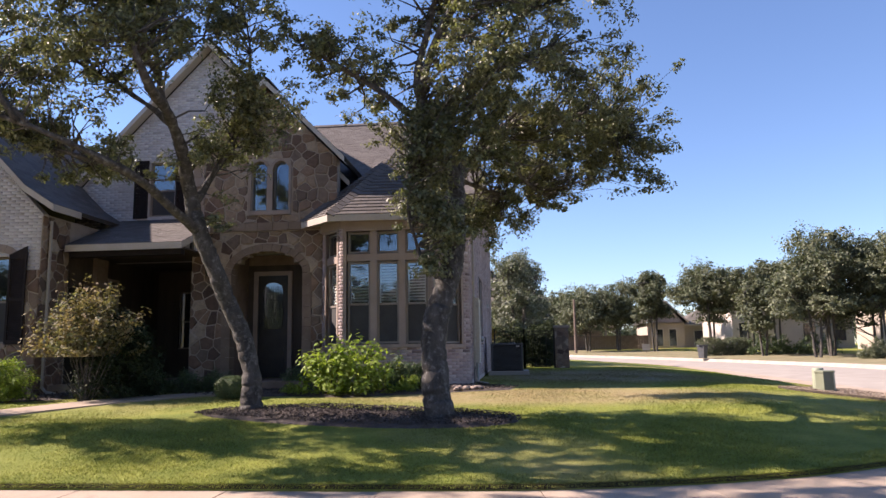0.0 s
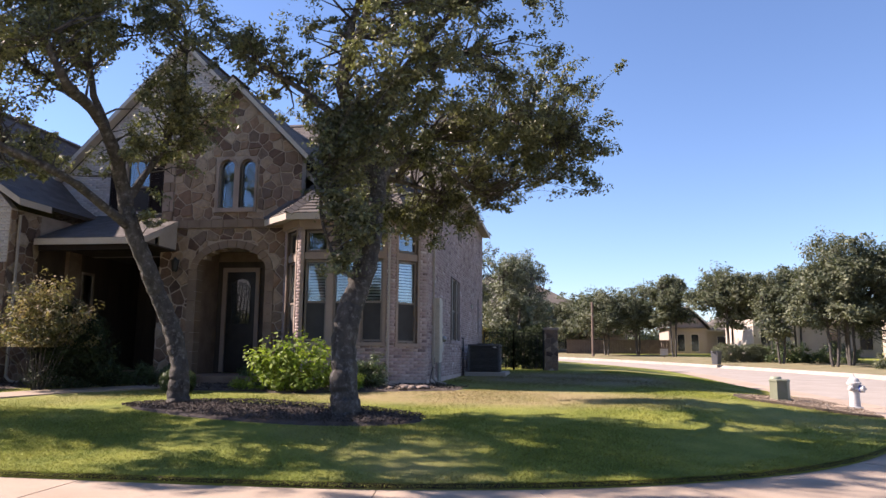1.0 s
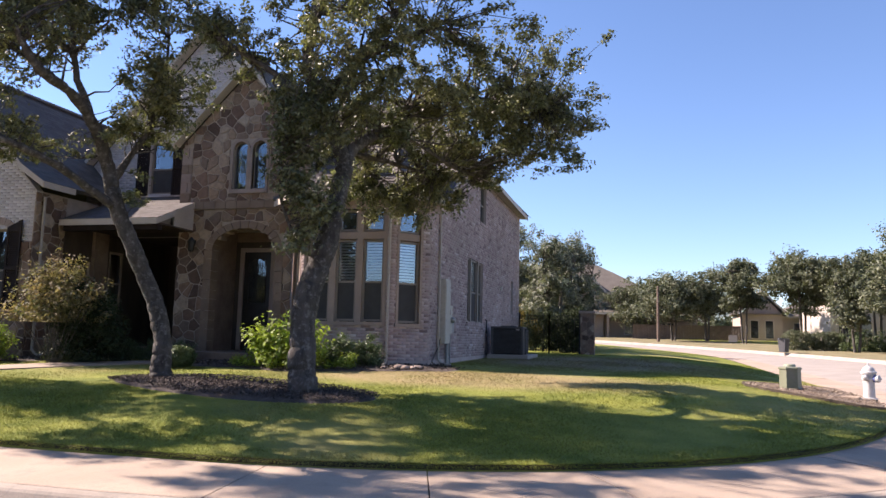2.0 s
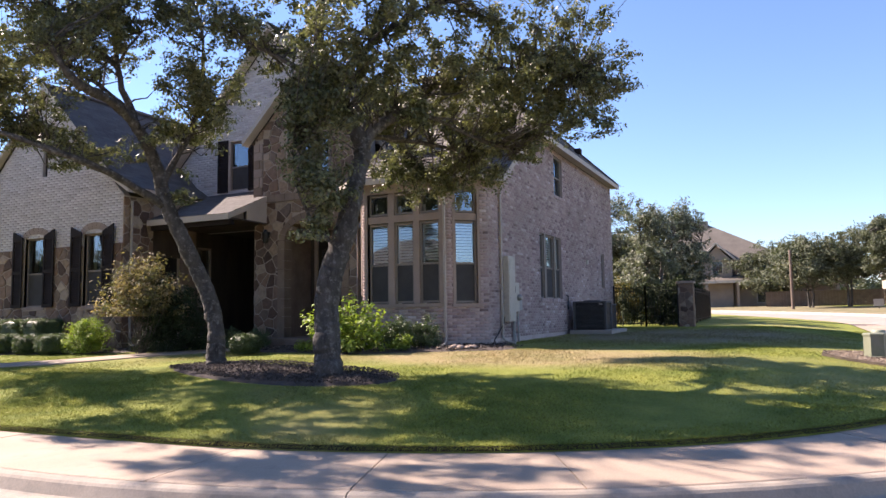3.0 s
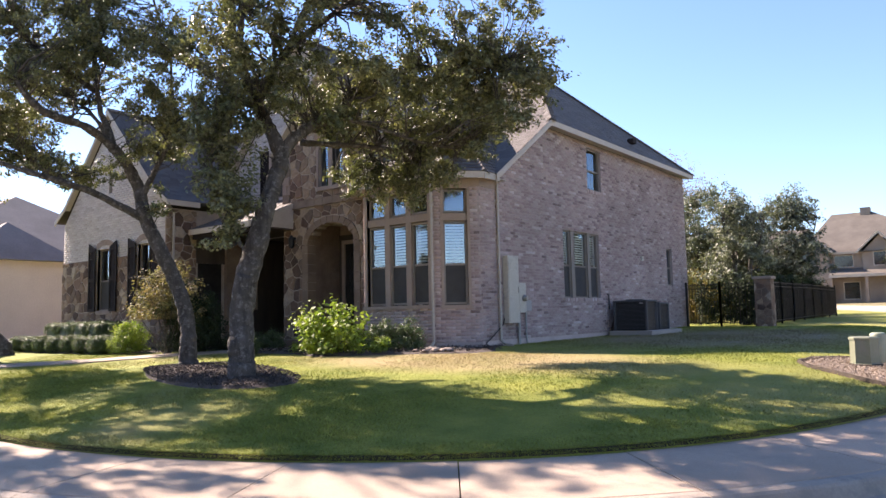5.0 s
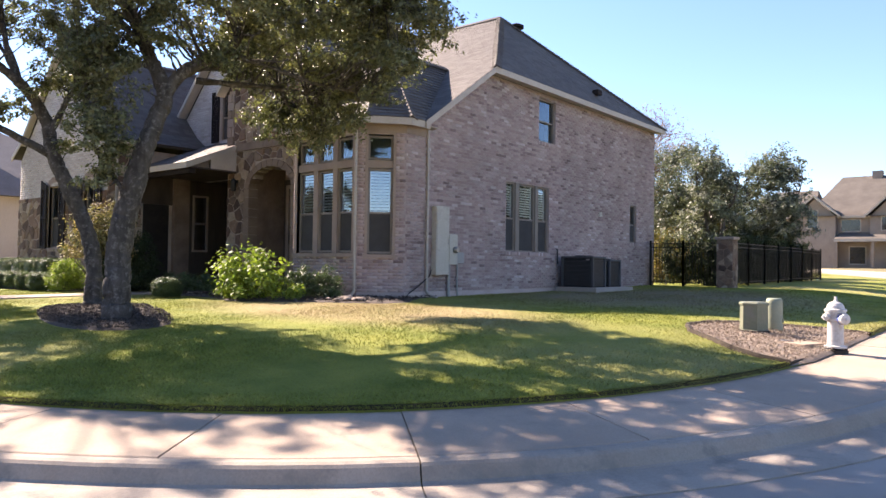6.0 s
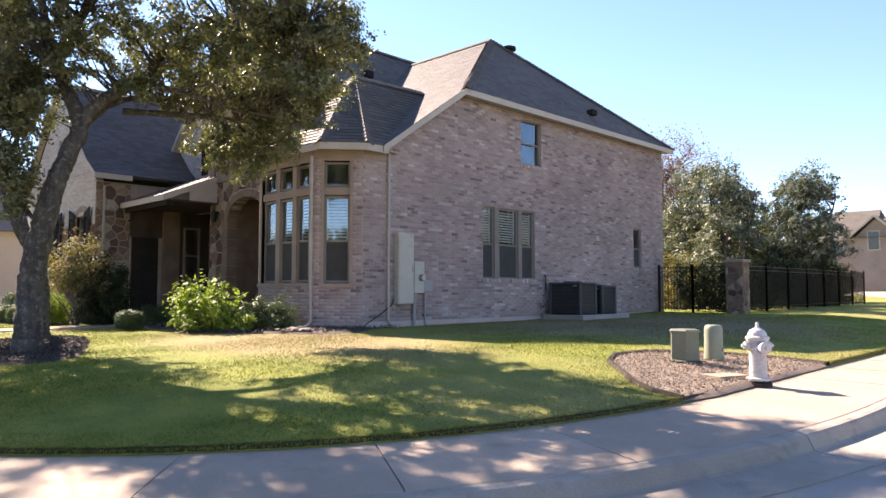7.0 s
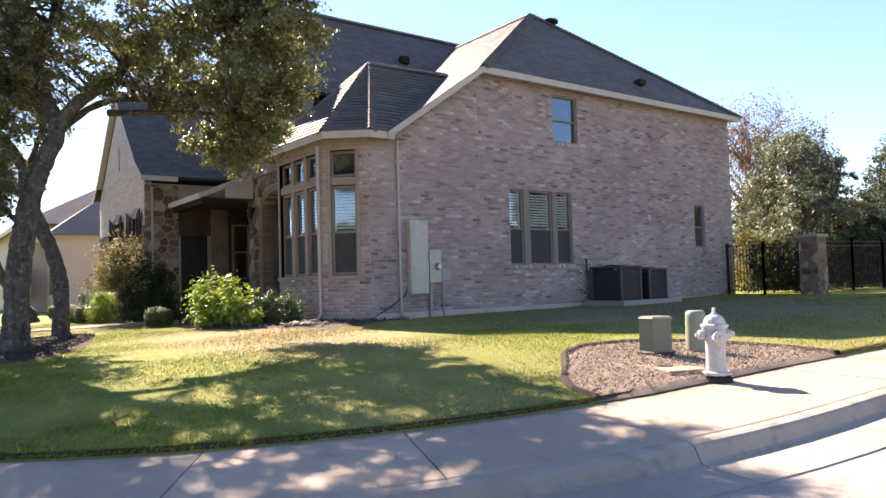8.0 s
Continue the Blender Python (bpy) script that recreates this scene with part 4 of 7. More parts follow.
def arch_ring(m, u0, u1, spring, top, parent, width=0.24, count=13, proud=0.04, depth=0.3, material=None, name="arch_stone"):
    cu, a, b = (u0 + u1) / 2, (u1 - u0) / 2, top - spring
    for k in range(count):
        t0, t1 = math.pi - math.pi * (k + 0.03) / count, math.pi - math.pi * (k + 0.97) / count
        q = [(cu + a * math.cos(t), spring + b * math.sin(t)) for t in (t0, (t0 + t1) / 2, t1)]
        r = [(cu + (a + width) * math.cos(t), spring + (b + width) * math.sin(t)) for t in (t1, (t0 + t1) / 2, t0)]
        bm = bmesh.new()
        prism(bm, q + r, proud + depth, m @ Matrix.Translation((0, 0, -depth)))
        bmesh.ops.recalc_face_normals(bm, faces=bm.faces)
        part(name, bm, material or M_CAST, parent)


arch_ring(M_STONEFRONT, AX0, AX1, ASPR, ATOP, stone_wall, width=0.2, material=M_BAND)
for u in (AX0 - 0.24, AX1):                              # jamb stones under the arch
    v = 0.62
    while v < ASPR - 0.05:
        h = min(random.uniform(0.22, 0.34), ASPR - v)
        bm = bmesh.new()
        e = 0.004 if u < AX1 - 0.1 else 0.0
        prism(bm, [(u - 0.004 + e, v), (u + 0.24 + e, v), (u + 0.24 + e, v + h - 0.012), (u - 0.004 + e, v + h - 0.012)], 0.34, M_STONEFRONT @ Matrix.Translation((0, 0, -0.3)))
        bmesh.ops.recalc_face_normals(bm, faces=bm.faces)
        part("jamb_stone", bm, M_BAND, stone_wall)
        v += h
v, k = 4.81, 0
while v < 6.3:                                           # corner blocks above the porch roof
    h, w = random.uniform(0.2, 0.3), (0.30, 0.20)[k % 2]
    part("quoin", boxed((-8.215, -8.215 + w, 19.105, 19.3, v, v + h - 0.015), (-8.215 + w + 0.012, -7.89, 19.118, 19.3, v, v + h - 0.015)), M_CAST if k % 3 else M_BAND, stone_wall)
    v, k = v + h, k + 1
u = -8.2
while u < -4.25:                                         # belt course
    w = random.uniform(0.3, 0.5)
    w = min(w, -4.2 - u)
    part("belt_stone", boxed((u + 0.005, u + w - 0.005, 19.08, 19.3, 4.57, 4.79)), M_BAND, stone_wall)
    u += w


def arched_pane(m, u0, u1, v0, v1, parent, depth=0.12):
    cu, r = (u0 + u1) / 2, (u1 - u0) / 2
    arc = [(cu + r * math.cos(a), v1 - r + r * math.sin(a)) for a in (math.pi * k / 12 for k in range(13))]
    win = new("window")
    win.parent = parent
    win.matrix_parent_inverse = Matrix.Translation(parent.location).inverted()
    win["label"] = "tall round-headed window"

    def sub(name, bm, material):
        if name != "pane":
            bmesh.ops.recalc_face_normals(bm, faces=bm.faces)
        me = bpy.data.meshes.new(name)
        bm.to_mesh(me)
        bm.free()
        me.materials.append(material)
        ob = new(name, me)
        ob.parent = win
        return ob
    bm = bmesh.new()
    outline = [(u0, v0), (u1, v0)] + arc
    bm = flat(outline, m, -depth)
    sub("pane", bm, M_GLASS).visible_shadow = False
    # near-black backing in place of the unlit room
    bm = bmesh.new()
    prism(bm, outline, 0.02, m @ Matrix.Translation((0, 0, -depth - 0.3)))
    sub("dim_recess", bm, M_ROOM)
    bm = bmesh.new()
    inner = [(cu + (u - cu) * 0.86, v0 + 0.04 + (v - v0) * 0.955) for u, v in outline]
    n = len(outline)
    for k in range(n):
        j = (k + 1) % n
        prism(bm, [outline[k], outline[j], inner[j], inner[k]], 0.05, m @ Matrix.Translation((0, 0, -depth - 0.01)))
    sub("window_frame", bm, M_SASH)
    # stone that fills the square head of the opening
    bm = bmesh.new()
    for p, q in zip(arc, arc[1:]):
        prism(bm, [q, p, (p[0], v1), (q[0], v1)], 0.27, m @ Matrix.Translation((0, 0, -0.285)))
    sub("spandrel", bm, M_BROWN)


for a, b in W_ARCH:
    arched_pane(M_STONEFRONT, a, b, 5.12, 6.5, house)
    arch_ring(M_STONEFRONT, a, b, 6.28, 6.5, stone_wall, 0.075, 7, 0.03, 0.1)
bm = boxed((-6.65, -6.585, 19.10, 19.3, 5.0, 6.28), (-5.535, -5.47, 19.10, 19.3, 5.0, 6.28), (-6.14, -5.98, 19.10, 19.3, 5.12, 6.28), (-6.585, -5.535, 19.08, 19.3, 5.0, 5.115))
part("surround", bm, M_CAST, stone_wall)

# stone base of the side wing, and its stone flank
lw_low = wall_with_holes("stone_wall", [(-17.62, 0.2), (-10.88, 0.2), (-10.88, 3.38), (-17.62, 3.38)], LWIN, 0.02, axes((0, 16.73, 0), (1, 0, 0)), M_STONE_MORTAR, house)
stones([(-17.62, 0.4), (-10.88, 0.4), (-10.88, 3.38), (-17.62, 3.38)], [(a - 0.06, b + 0.06, c - 0.12, 3.5) for a, b, c, d in LWIN], axes((0, 16.73, 0), (1, 0, 0)), lw_low, 0.34, 8)
flank = wall_with_holes("stone_wall", [(16.73, 0.2), (20.0, 0.2), (20.0, 4.7), (16.73, 4.7)], [], 0.02, axes((-10.88, 0, 0), (0, 1, 0)), M_STONE_MORTAR, house)
stones([(16.73, 0.4), (17.8, 0.4), (17.8, 4.7), (16.73, 4.7)], [], axes((-10.88, 0, 0), (0, 1, 0)), flank, 0.33, 9)
for a, b, c, d in LWIN:
    arch_ring(M_LEFT, a, b, d - 0.02, d + 0.12, house, 0.2, 9, 0.02, 0.1, M_CAST)
    surround(M_LEFT, a, b, c, d - 0.02, house, w=0.0001)
part("slit_window", boxed((-14.42, -14.2, 16.85, 16.9, 5.6, 6.5)), M_SHUTTER, house, "narrow dark louvred gable vent")

# front door in its recess
door = new("door")
door.parent = house
door.matrix_parent_inverse = Matrix.Translation(house.location).inverted()
door["label"] = "dark panelled front door with glazed top and iron scrolls"


def under(parent, name, bm, material, label=""):
    if name != "pane":
        bmesh.ops.recalc_face_normals(bm, faces=bm.faces)
    me = bpy.data.meshes.new(name)
    bm.to_mesh(me)
    bm.free()
    me.materials.append(material)
    ob = new(name, me)
    ob.parent = parent
    if label:
        ob["label"] = label
    return ob


DX0, DX1, DZ0, DZ1 = -6.80, -5.92, 0.64, 3.50
under(door, "leaf", boxed((DX0, DX1, 20.44, 20.49, DZ0, DZ1), (DX0 + 0.12, DX1 - 0.12, 20.42, 20.44, DZ0 + 0.15, DZ0 + 0.85)), M_DOOR)
under(door, "casing", boxed((DX0 - 0.12, DX0, 20.38, 20.5, DZ0, DZ1 + 0.12), (DX1, DX1 + 0.12, 20.38, 20.5, DZ0, DZ1 + 0.12), (DX0, DX1, 20.38, 20.5, DZ1, DZ1 + 0.12)), M_CAST, "tan door casing")
under(door, "door_frame", boxed((-7.1, DX0 - 0.12, 20.45, 20.5, DZ0, DZ1 + 0.12), (DX1 + 0.12, -5.1, 20.45, 20.5, DZ0, DZ1 + 0.12), (-7.1, -5.1, 20.45, 20.5, DZ1 + 0.12, 3.8)), M_SHADE_WOOD)
bm = bmesh.new()
gp = [(DX0 + 0.16, 2.0), (DX1 - 0.16, 2.0), (DX1 - 0.16, 3.1)] + [((DX0 + DX1) / 2 + 0.28 * math.cos(a), 3.1 + 0.2 * math.sin(a)) for a in (math.pi * k / 8 for k in range(1, 8))] + [(DX0 + 0.16, 3.1)]
bm = flat(gp, axes((0, 20.419, 0), (1, 0, 0)))
under(door, "pane", bm, M_GLASS).visible_shadow = False
bm = bmesh.new()
for k in range(7):
    x = DX0 + 0.18 + 0.087 * k
    rod(bm, [(x + 0.03 * math.sin(6 * s + k), 20.412, 2.0 + 1.2 * s) for s in (0, 0.2, 0.4, 0.6, 0.8, 1)], [0.012] * 6, 5)
for k in range(5):
    z = 2.12 + 0.24 * k
    rod(bm, [(DX0 + 0.17 + 0.54 * s, 20.412, z + 0.06 * math.sin(9 * s + 2 * k)) for s in (0, 0.2, 0.4, 0.6, 0.8, 1)], [0.012] * 6, 5)
under(door, "iron_scroll", bm, M_IRON)
bm = bmesh.new()
rod(bm, [(DX0 + 0.07, 20.40, 1.75), (DX0 + 0.07, 20.37, 1.85), (DX0 + 0.07, 20.37, 2.15), (DX0 + 0.07, 20.40, 2.25)], [0.012] * 4, 6)
under(door, "door_handle", bm, M_IRON)

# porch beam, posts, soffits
# beam in near-black too, so that it sinks into the porch's shade
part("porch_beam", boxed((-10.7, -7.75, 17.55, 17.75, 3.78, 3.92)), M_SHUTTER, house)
part("porch_ceiling", boxed((-10.85, -7.72, 17.5, 19.98, 3.93, 3.97)), M_SHADE_WOOD, house)
bm = bmesh.new()
prism(bm, [(18.25, 3.97), (19.14, 3.97), (19.14, 4.70), (18.25, 4.33)], 0.05, axes((-7.78, 0, 0), (0, 1, 0)))
bmesh.ops.recalc_face_normals(bm, faces=bm.faces)
part("porch_gable", bm, M_TRIM, house)
bm = bmesh.new()
prism(bm, [(17.56, 3.97), (18.25, 3.97), (18.25, 4.33), (17.56, 4.04)], 0.05, axes((-7.90, 0, 0), (0, 1, 0)))
bmesh.ops.recalc_face_normals(bm, faces=bm.faces)
part("porch_gable", bm, M_SASH, house)
part("porch_floor", boxed((-10.88, -8.2, 17.4, 22.55, 0.1, 0.62)), M_CONCRETE, house)
part("soffit", boxed((XS, XS + OV - 0.02, 22.4, YB + OV, EAVE + 0.01, EAVE + 0.03)), M_SOFFIT, house)
bm = bmesh.new()
prism(bm, [(-5.0, 18.9), (-4.1, YF - 0.2), (-1.14, YF - 0.08), (XS + 0.24, 18.95), (XS + 0.24, 20.0), (-4.6, 20.0)], 0.02, Matrix.Translation((0, 0, 4.62)))
bmesh.ops.recalc_face_normals(bm, faces=bm.faces)
part("soffit", bm, M_SOFFIT, house)
bm = bmesh.new()
prism(bm, [(-4.6, 18.95), (-3.87, YF - 0.03), (-1.45, YF - 0.03), (XS + 0.03, 19.03), (XS + 0.03, 19.76), (-4.4, 20)], 0.22, Matrix.Translation((0, 0, 4.40)))
bmesh.ops.recalc_face_normals(bm, faces=bm.faces)
part("frieze", bm, M_CAST, house)


# hip and ridge caps
def ridge_caps(a, b, parent, size=0.17, step=0.15):
    a, b = Vector(a), Vector(b)
    d = (b - a).normalized()
    side = Vector((d.y, -d.x, 0)).normalized()
    up = side.cross(d).normalized()
    if up.z < 0:
        up = -up
    verts, faces = [], []
    n = max(2, int((b - a).length / step))
    for k in range(n):
        p, q = a + (b - a) * (k / n), a + (b - a) * min(1, (k + 1.25) / n)
        i = len(verts)
        for r, l in ((p, 0.055), (q, 0.035)):
            for s, dz in ((-size, -size * 0.75), (0, 0.0), (size, -size * 0.75)):
                verts.append(r + side * s + up * (l + dz + 0.02))
            for s, dz in ((-size, -size * 0.75), (0, 0.0), (size, -size * 0.75)):
                verts.append(r + side * s + up * (l + dz - 0.005))
        faces += [(i, i + 1, i + 7, i + 6), (i + 1, i + 2, i + 8, i + 7), (i + 3, i + 4, i + 1, i), (i + 4, i + 5, i + 2, i + 1), (i, i + 6, i + 9, i + 3), (i + 2, i + 5, i + 11, i + 8)]
    ob = raw("ridge", verts, faces, M_SHINGLE, parent)
    return tagged(ob, kind="stuff")


for a, b in (((xe, y_rake, he), AP), ((xe, YB + OV, he), AP), ((-8.2, AP[1], AP[2]), AP), ((gx, 19.7, gz), (gx, 28.4, gz)), ((sx, 18.85, sz), (sx, 20.0, sz)), ((lx, ly, lz), (lx, 27, lz)), (b1, TIP), (b2, TIP), (b3, TIP), (b0, TIP), (TIP, TEND)):
    ridge_caps(a, b, house)
bm = bmesh.new()
rod(bm, [(-3.52, 27.95, 9.45), (-3.52, 27.95, 9.88)], [0.16, 0.16], 12)
rod(bm, [(-3.52, 27.95, 9.84), (-3.52, 27.95, 9.93), (-3.52, 27.95, 10.0)], [0.27, 0.26, 0.10], 14)
part("roof_vent", bm, M_SHUTTER, house, "dark round roof vent")
part("roof_vent", boxed((-6.62, -6.38, 23.85, 24.15, 8.62, 8.86), bevel=0.02), M_SHUTTER, house)
for y, dx in ((29.2, 0.55),):
    z = he + dx * 1.04
    part("roof_vent", boxed((xe - dx - 0.12, xe - dx + 0.12, y - 0.15, y + 0.15, z + 0.02, z + 0.2), bevel=0.02), M_SHUTTER, house)

# ---- trees ----
def leaf_cloud(rng, centres, radii, per, size, flat=0.7, spray=None):
    """Leaves scattered in clumps: verts and quads as arrays."""
    n = len(centres) * per
    c = np.repeat(np.asarray(centres), per, 0)
    r = np.repeat(np.asarray(radii), per)[:, None]
    off = rng.normal(0, 0.5 if spray is None else 0.34, (n, 3)) * r
    off[:, 2] *= flat
    if spray is not None:                                # leaves strung out along the twig
        off += np.repeat(spray, per, 0) * rng.uniform(-1.1, 0.9, (n, 1)) * r
    p = c + off
    out = off + np.array([0, 0, 0.25]) * r
    nrm = out / (np.linalg.norm(out, axis=1, keepdims=True) + 1e-6) + np.array([0, 0, 0.35]) + rng.normal(0, 0.55, (n, 3))
    nrm /= np.linalg.norm(nrm, axis=1, keepdims=True)
    a = np.cross(nrm, rng.normal(0, 1, (n, 3)))
    a /= np.linalg.norm(a, axis=1, keepdims=True) + 1e-9
    b = np.cross(nrm, a)
    s = size * rng.uniform(0.6, 1.35, (n, 1))
    v = np.stack([p - a * s, p + b * s * 0.5 + nrm * s * 0.12, p + a * s, p - b * s * 0.5 + nrm * s * 0.12], 1).reshape(-1, 3)
    f = np.arange(n * 4).reshape(-1, 4)
    return v, f


def in_lobes(rng, lobes, count, shell=0.55, gaps=0.0):
    """Places within ellipsoid lobes (x, y, z, rx, ry, rz), more of them near the surface."""
    w = np.array([l[3] * l[4] * l[5] for l in lobes]) ** 0.75
    pick = rng.choice(len(lobes), count, p=w / w.sum())
    L = np.array(lobes)[pick]
    d = rng.normal(0, 1, (count, 3))
    d /= np.linalg.norm(d, axis=1, keepdims=True)
    p = L[:, :3] + d * L[:, 3:] * (rng.uniform(0, 1, (count, 1)) ** shell) * (1 + 0.35 * rng.uniform(0, 1, (count, 1)) ** 3)
    if gaps:                                             # sky shows between the boughs, more of it towards the top
        p = p[[noise.noise(Vector(q) * 2.5) > gaps + 0.06 * min(3.0, max(0.0, q[2] - 5.5)) for q in p.tolist()]]
    return p


def oak(name, base, limbs, lobes, seed, clumps=260, per=190, clump_r=0.34, leaf=0.034, bark=None, leaves=None, label="", twig=0.02, group="", twigs=True, gaps=0.0, bark_relief=False):
    """A tree: tapered limbs (each a list of points with radii), twigs to clumps of leaves within the crown's lobes."""
    rng = np.random.default_rng(seed)
    tree = thing(name, base, label, "tree", group)
    bm = bmesh.new()
    nodes = []
    for limb in limbs:
        pts = [Vector(q[:3]) for q in limb]
        rad = [q[3] for q in limb]
        fine, fr = [], []
        for k in range(len(pts) - 1):
            p0, p1, p2, p3 = pts[max(k - 1, 0)], pts[k], pts[k + 1], pts[min(k + 2, len(pts) - 1)]
            steps = 5 if rad[0] < 0.1 or not bark_relief else 14
            for j in range(steps):
                s = j / steps
                q = 0.5 * ((2 * p1) + (p2 - p0) * s + (2 * p0 - 5 * p1 + 4 * p2 - p3) * s * s + (3 * p1 - p0 - 3 * p2 + p3) * s ** 3)
                jit = (0.10 if steps == 5 else 0.03) * rad[k]
                fine.append(q + Vector(rng.normal(0, jit, 3)) * (0 if not fine else 1))
                fr.append((rad[k] * (1 - s) + rad[k + 1] * s) * (1 + rng.normal(0, 0.03)))
        fine.append(pts[-1])
        fr.append(rad[-1])
        rod(bm, fine, fr, 8 if fr[0] < 0.09 else 28 if bark_relief and fr[0] > 0.11 else 12)
        for q, r in zip(fine[3:], fr[3:]):
            nodes.append((q, r))
    if bark_relief:                                      # furrows and burrs on the stem
        bm.normal_update()
        for q in bm.verts:
            c = q.co
            q.co = c + q.normal * (0.022 * noise.noise((c.x * 3, c.y * 3, c.z * 2.2)) + 0.012 * noise.noise((c.x * 14, c.y * 14, c.z * 5)) + 0.006 * noise.noise((c.x * 34, c.y * 34, c.z * 14)))
    centres = in_lobes(rng, lobes, clumps, gaps=gaps)
    where = np.array([tuple(q) for q, _ in nodes])
    rr = np.array([r for _, r in nodes])
    ways = np.zeros((len(centres), 3))
    if twigs:
        for i, c in enumerate(centres):
            dist = np.linalg.norm(where - c, axis=1) + rng.uniform(0, 0.9, len(rr)) + rr * 3 + 0.6 * np.maximum(0, where[:, 2] - c[2])
            k = int(np.argmin(dist))
            a, c = Vector(where[k]), Vector(c)
            ways[i] = ((c - a).normalized() + Vector(rng.normal(0, 0.4, 3))).normalized()
            mid = a.lerp(c, 0.5) + Vector(rng.normal(0, 0.09, 3)) * (c - a).length
            r0 = min(rr[k] * 0.6, 0.010 + 0.013 * (c - a).length)
            rod(bm, [a, a.lerp(mid, 0.55) + Vector(rng.normal(0, 0.03, 3)), mid, c], [r0, r0 * 0.8, r0 * 0.55, 0.004], 4)
    part("trunk", bm, bark or M_BARK, tree, smooth=True)
    radii = clump_r * rng.uniform(0.6, 1.3, len(centres))
    v, f = leaf_cloud(rng, centres, radii, per, leaf, 0.6, ways)
    fast("crown", v, f, leaves or M_LEAF, tree)
    return tree


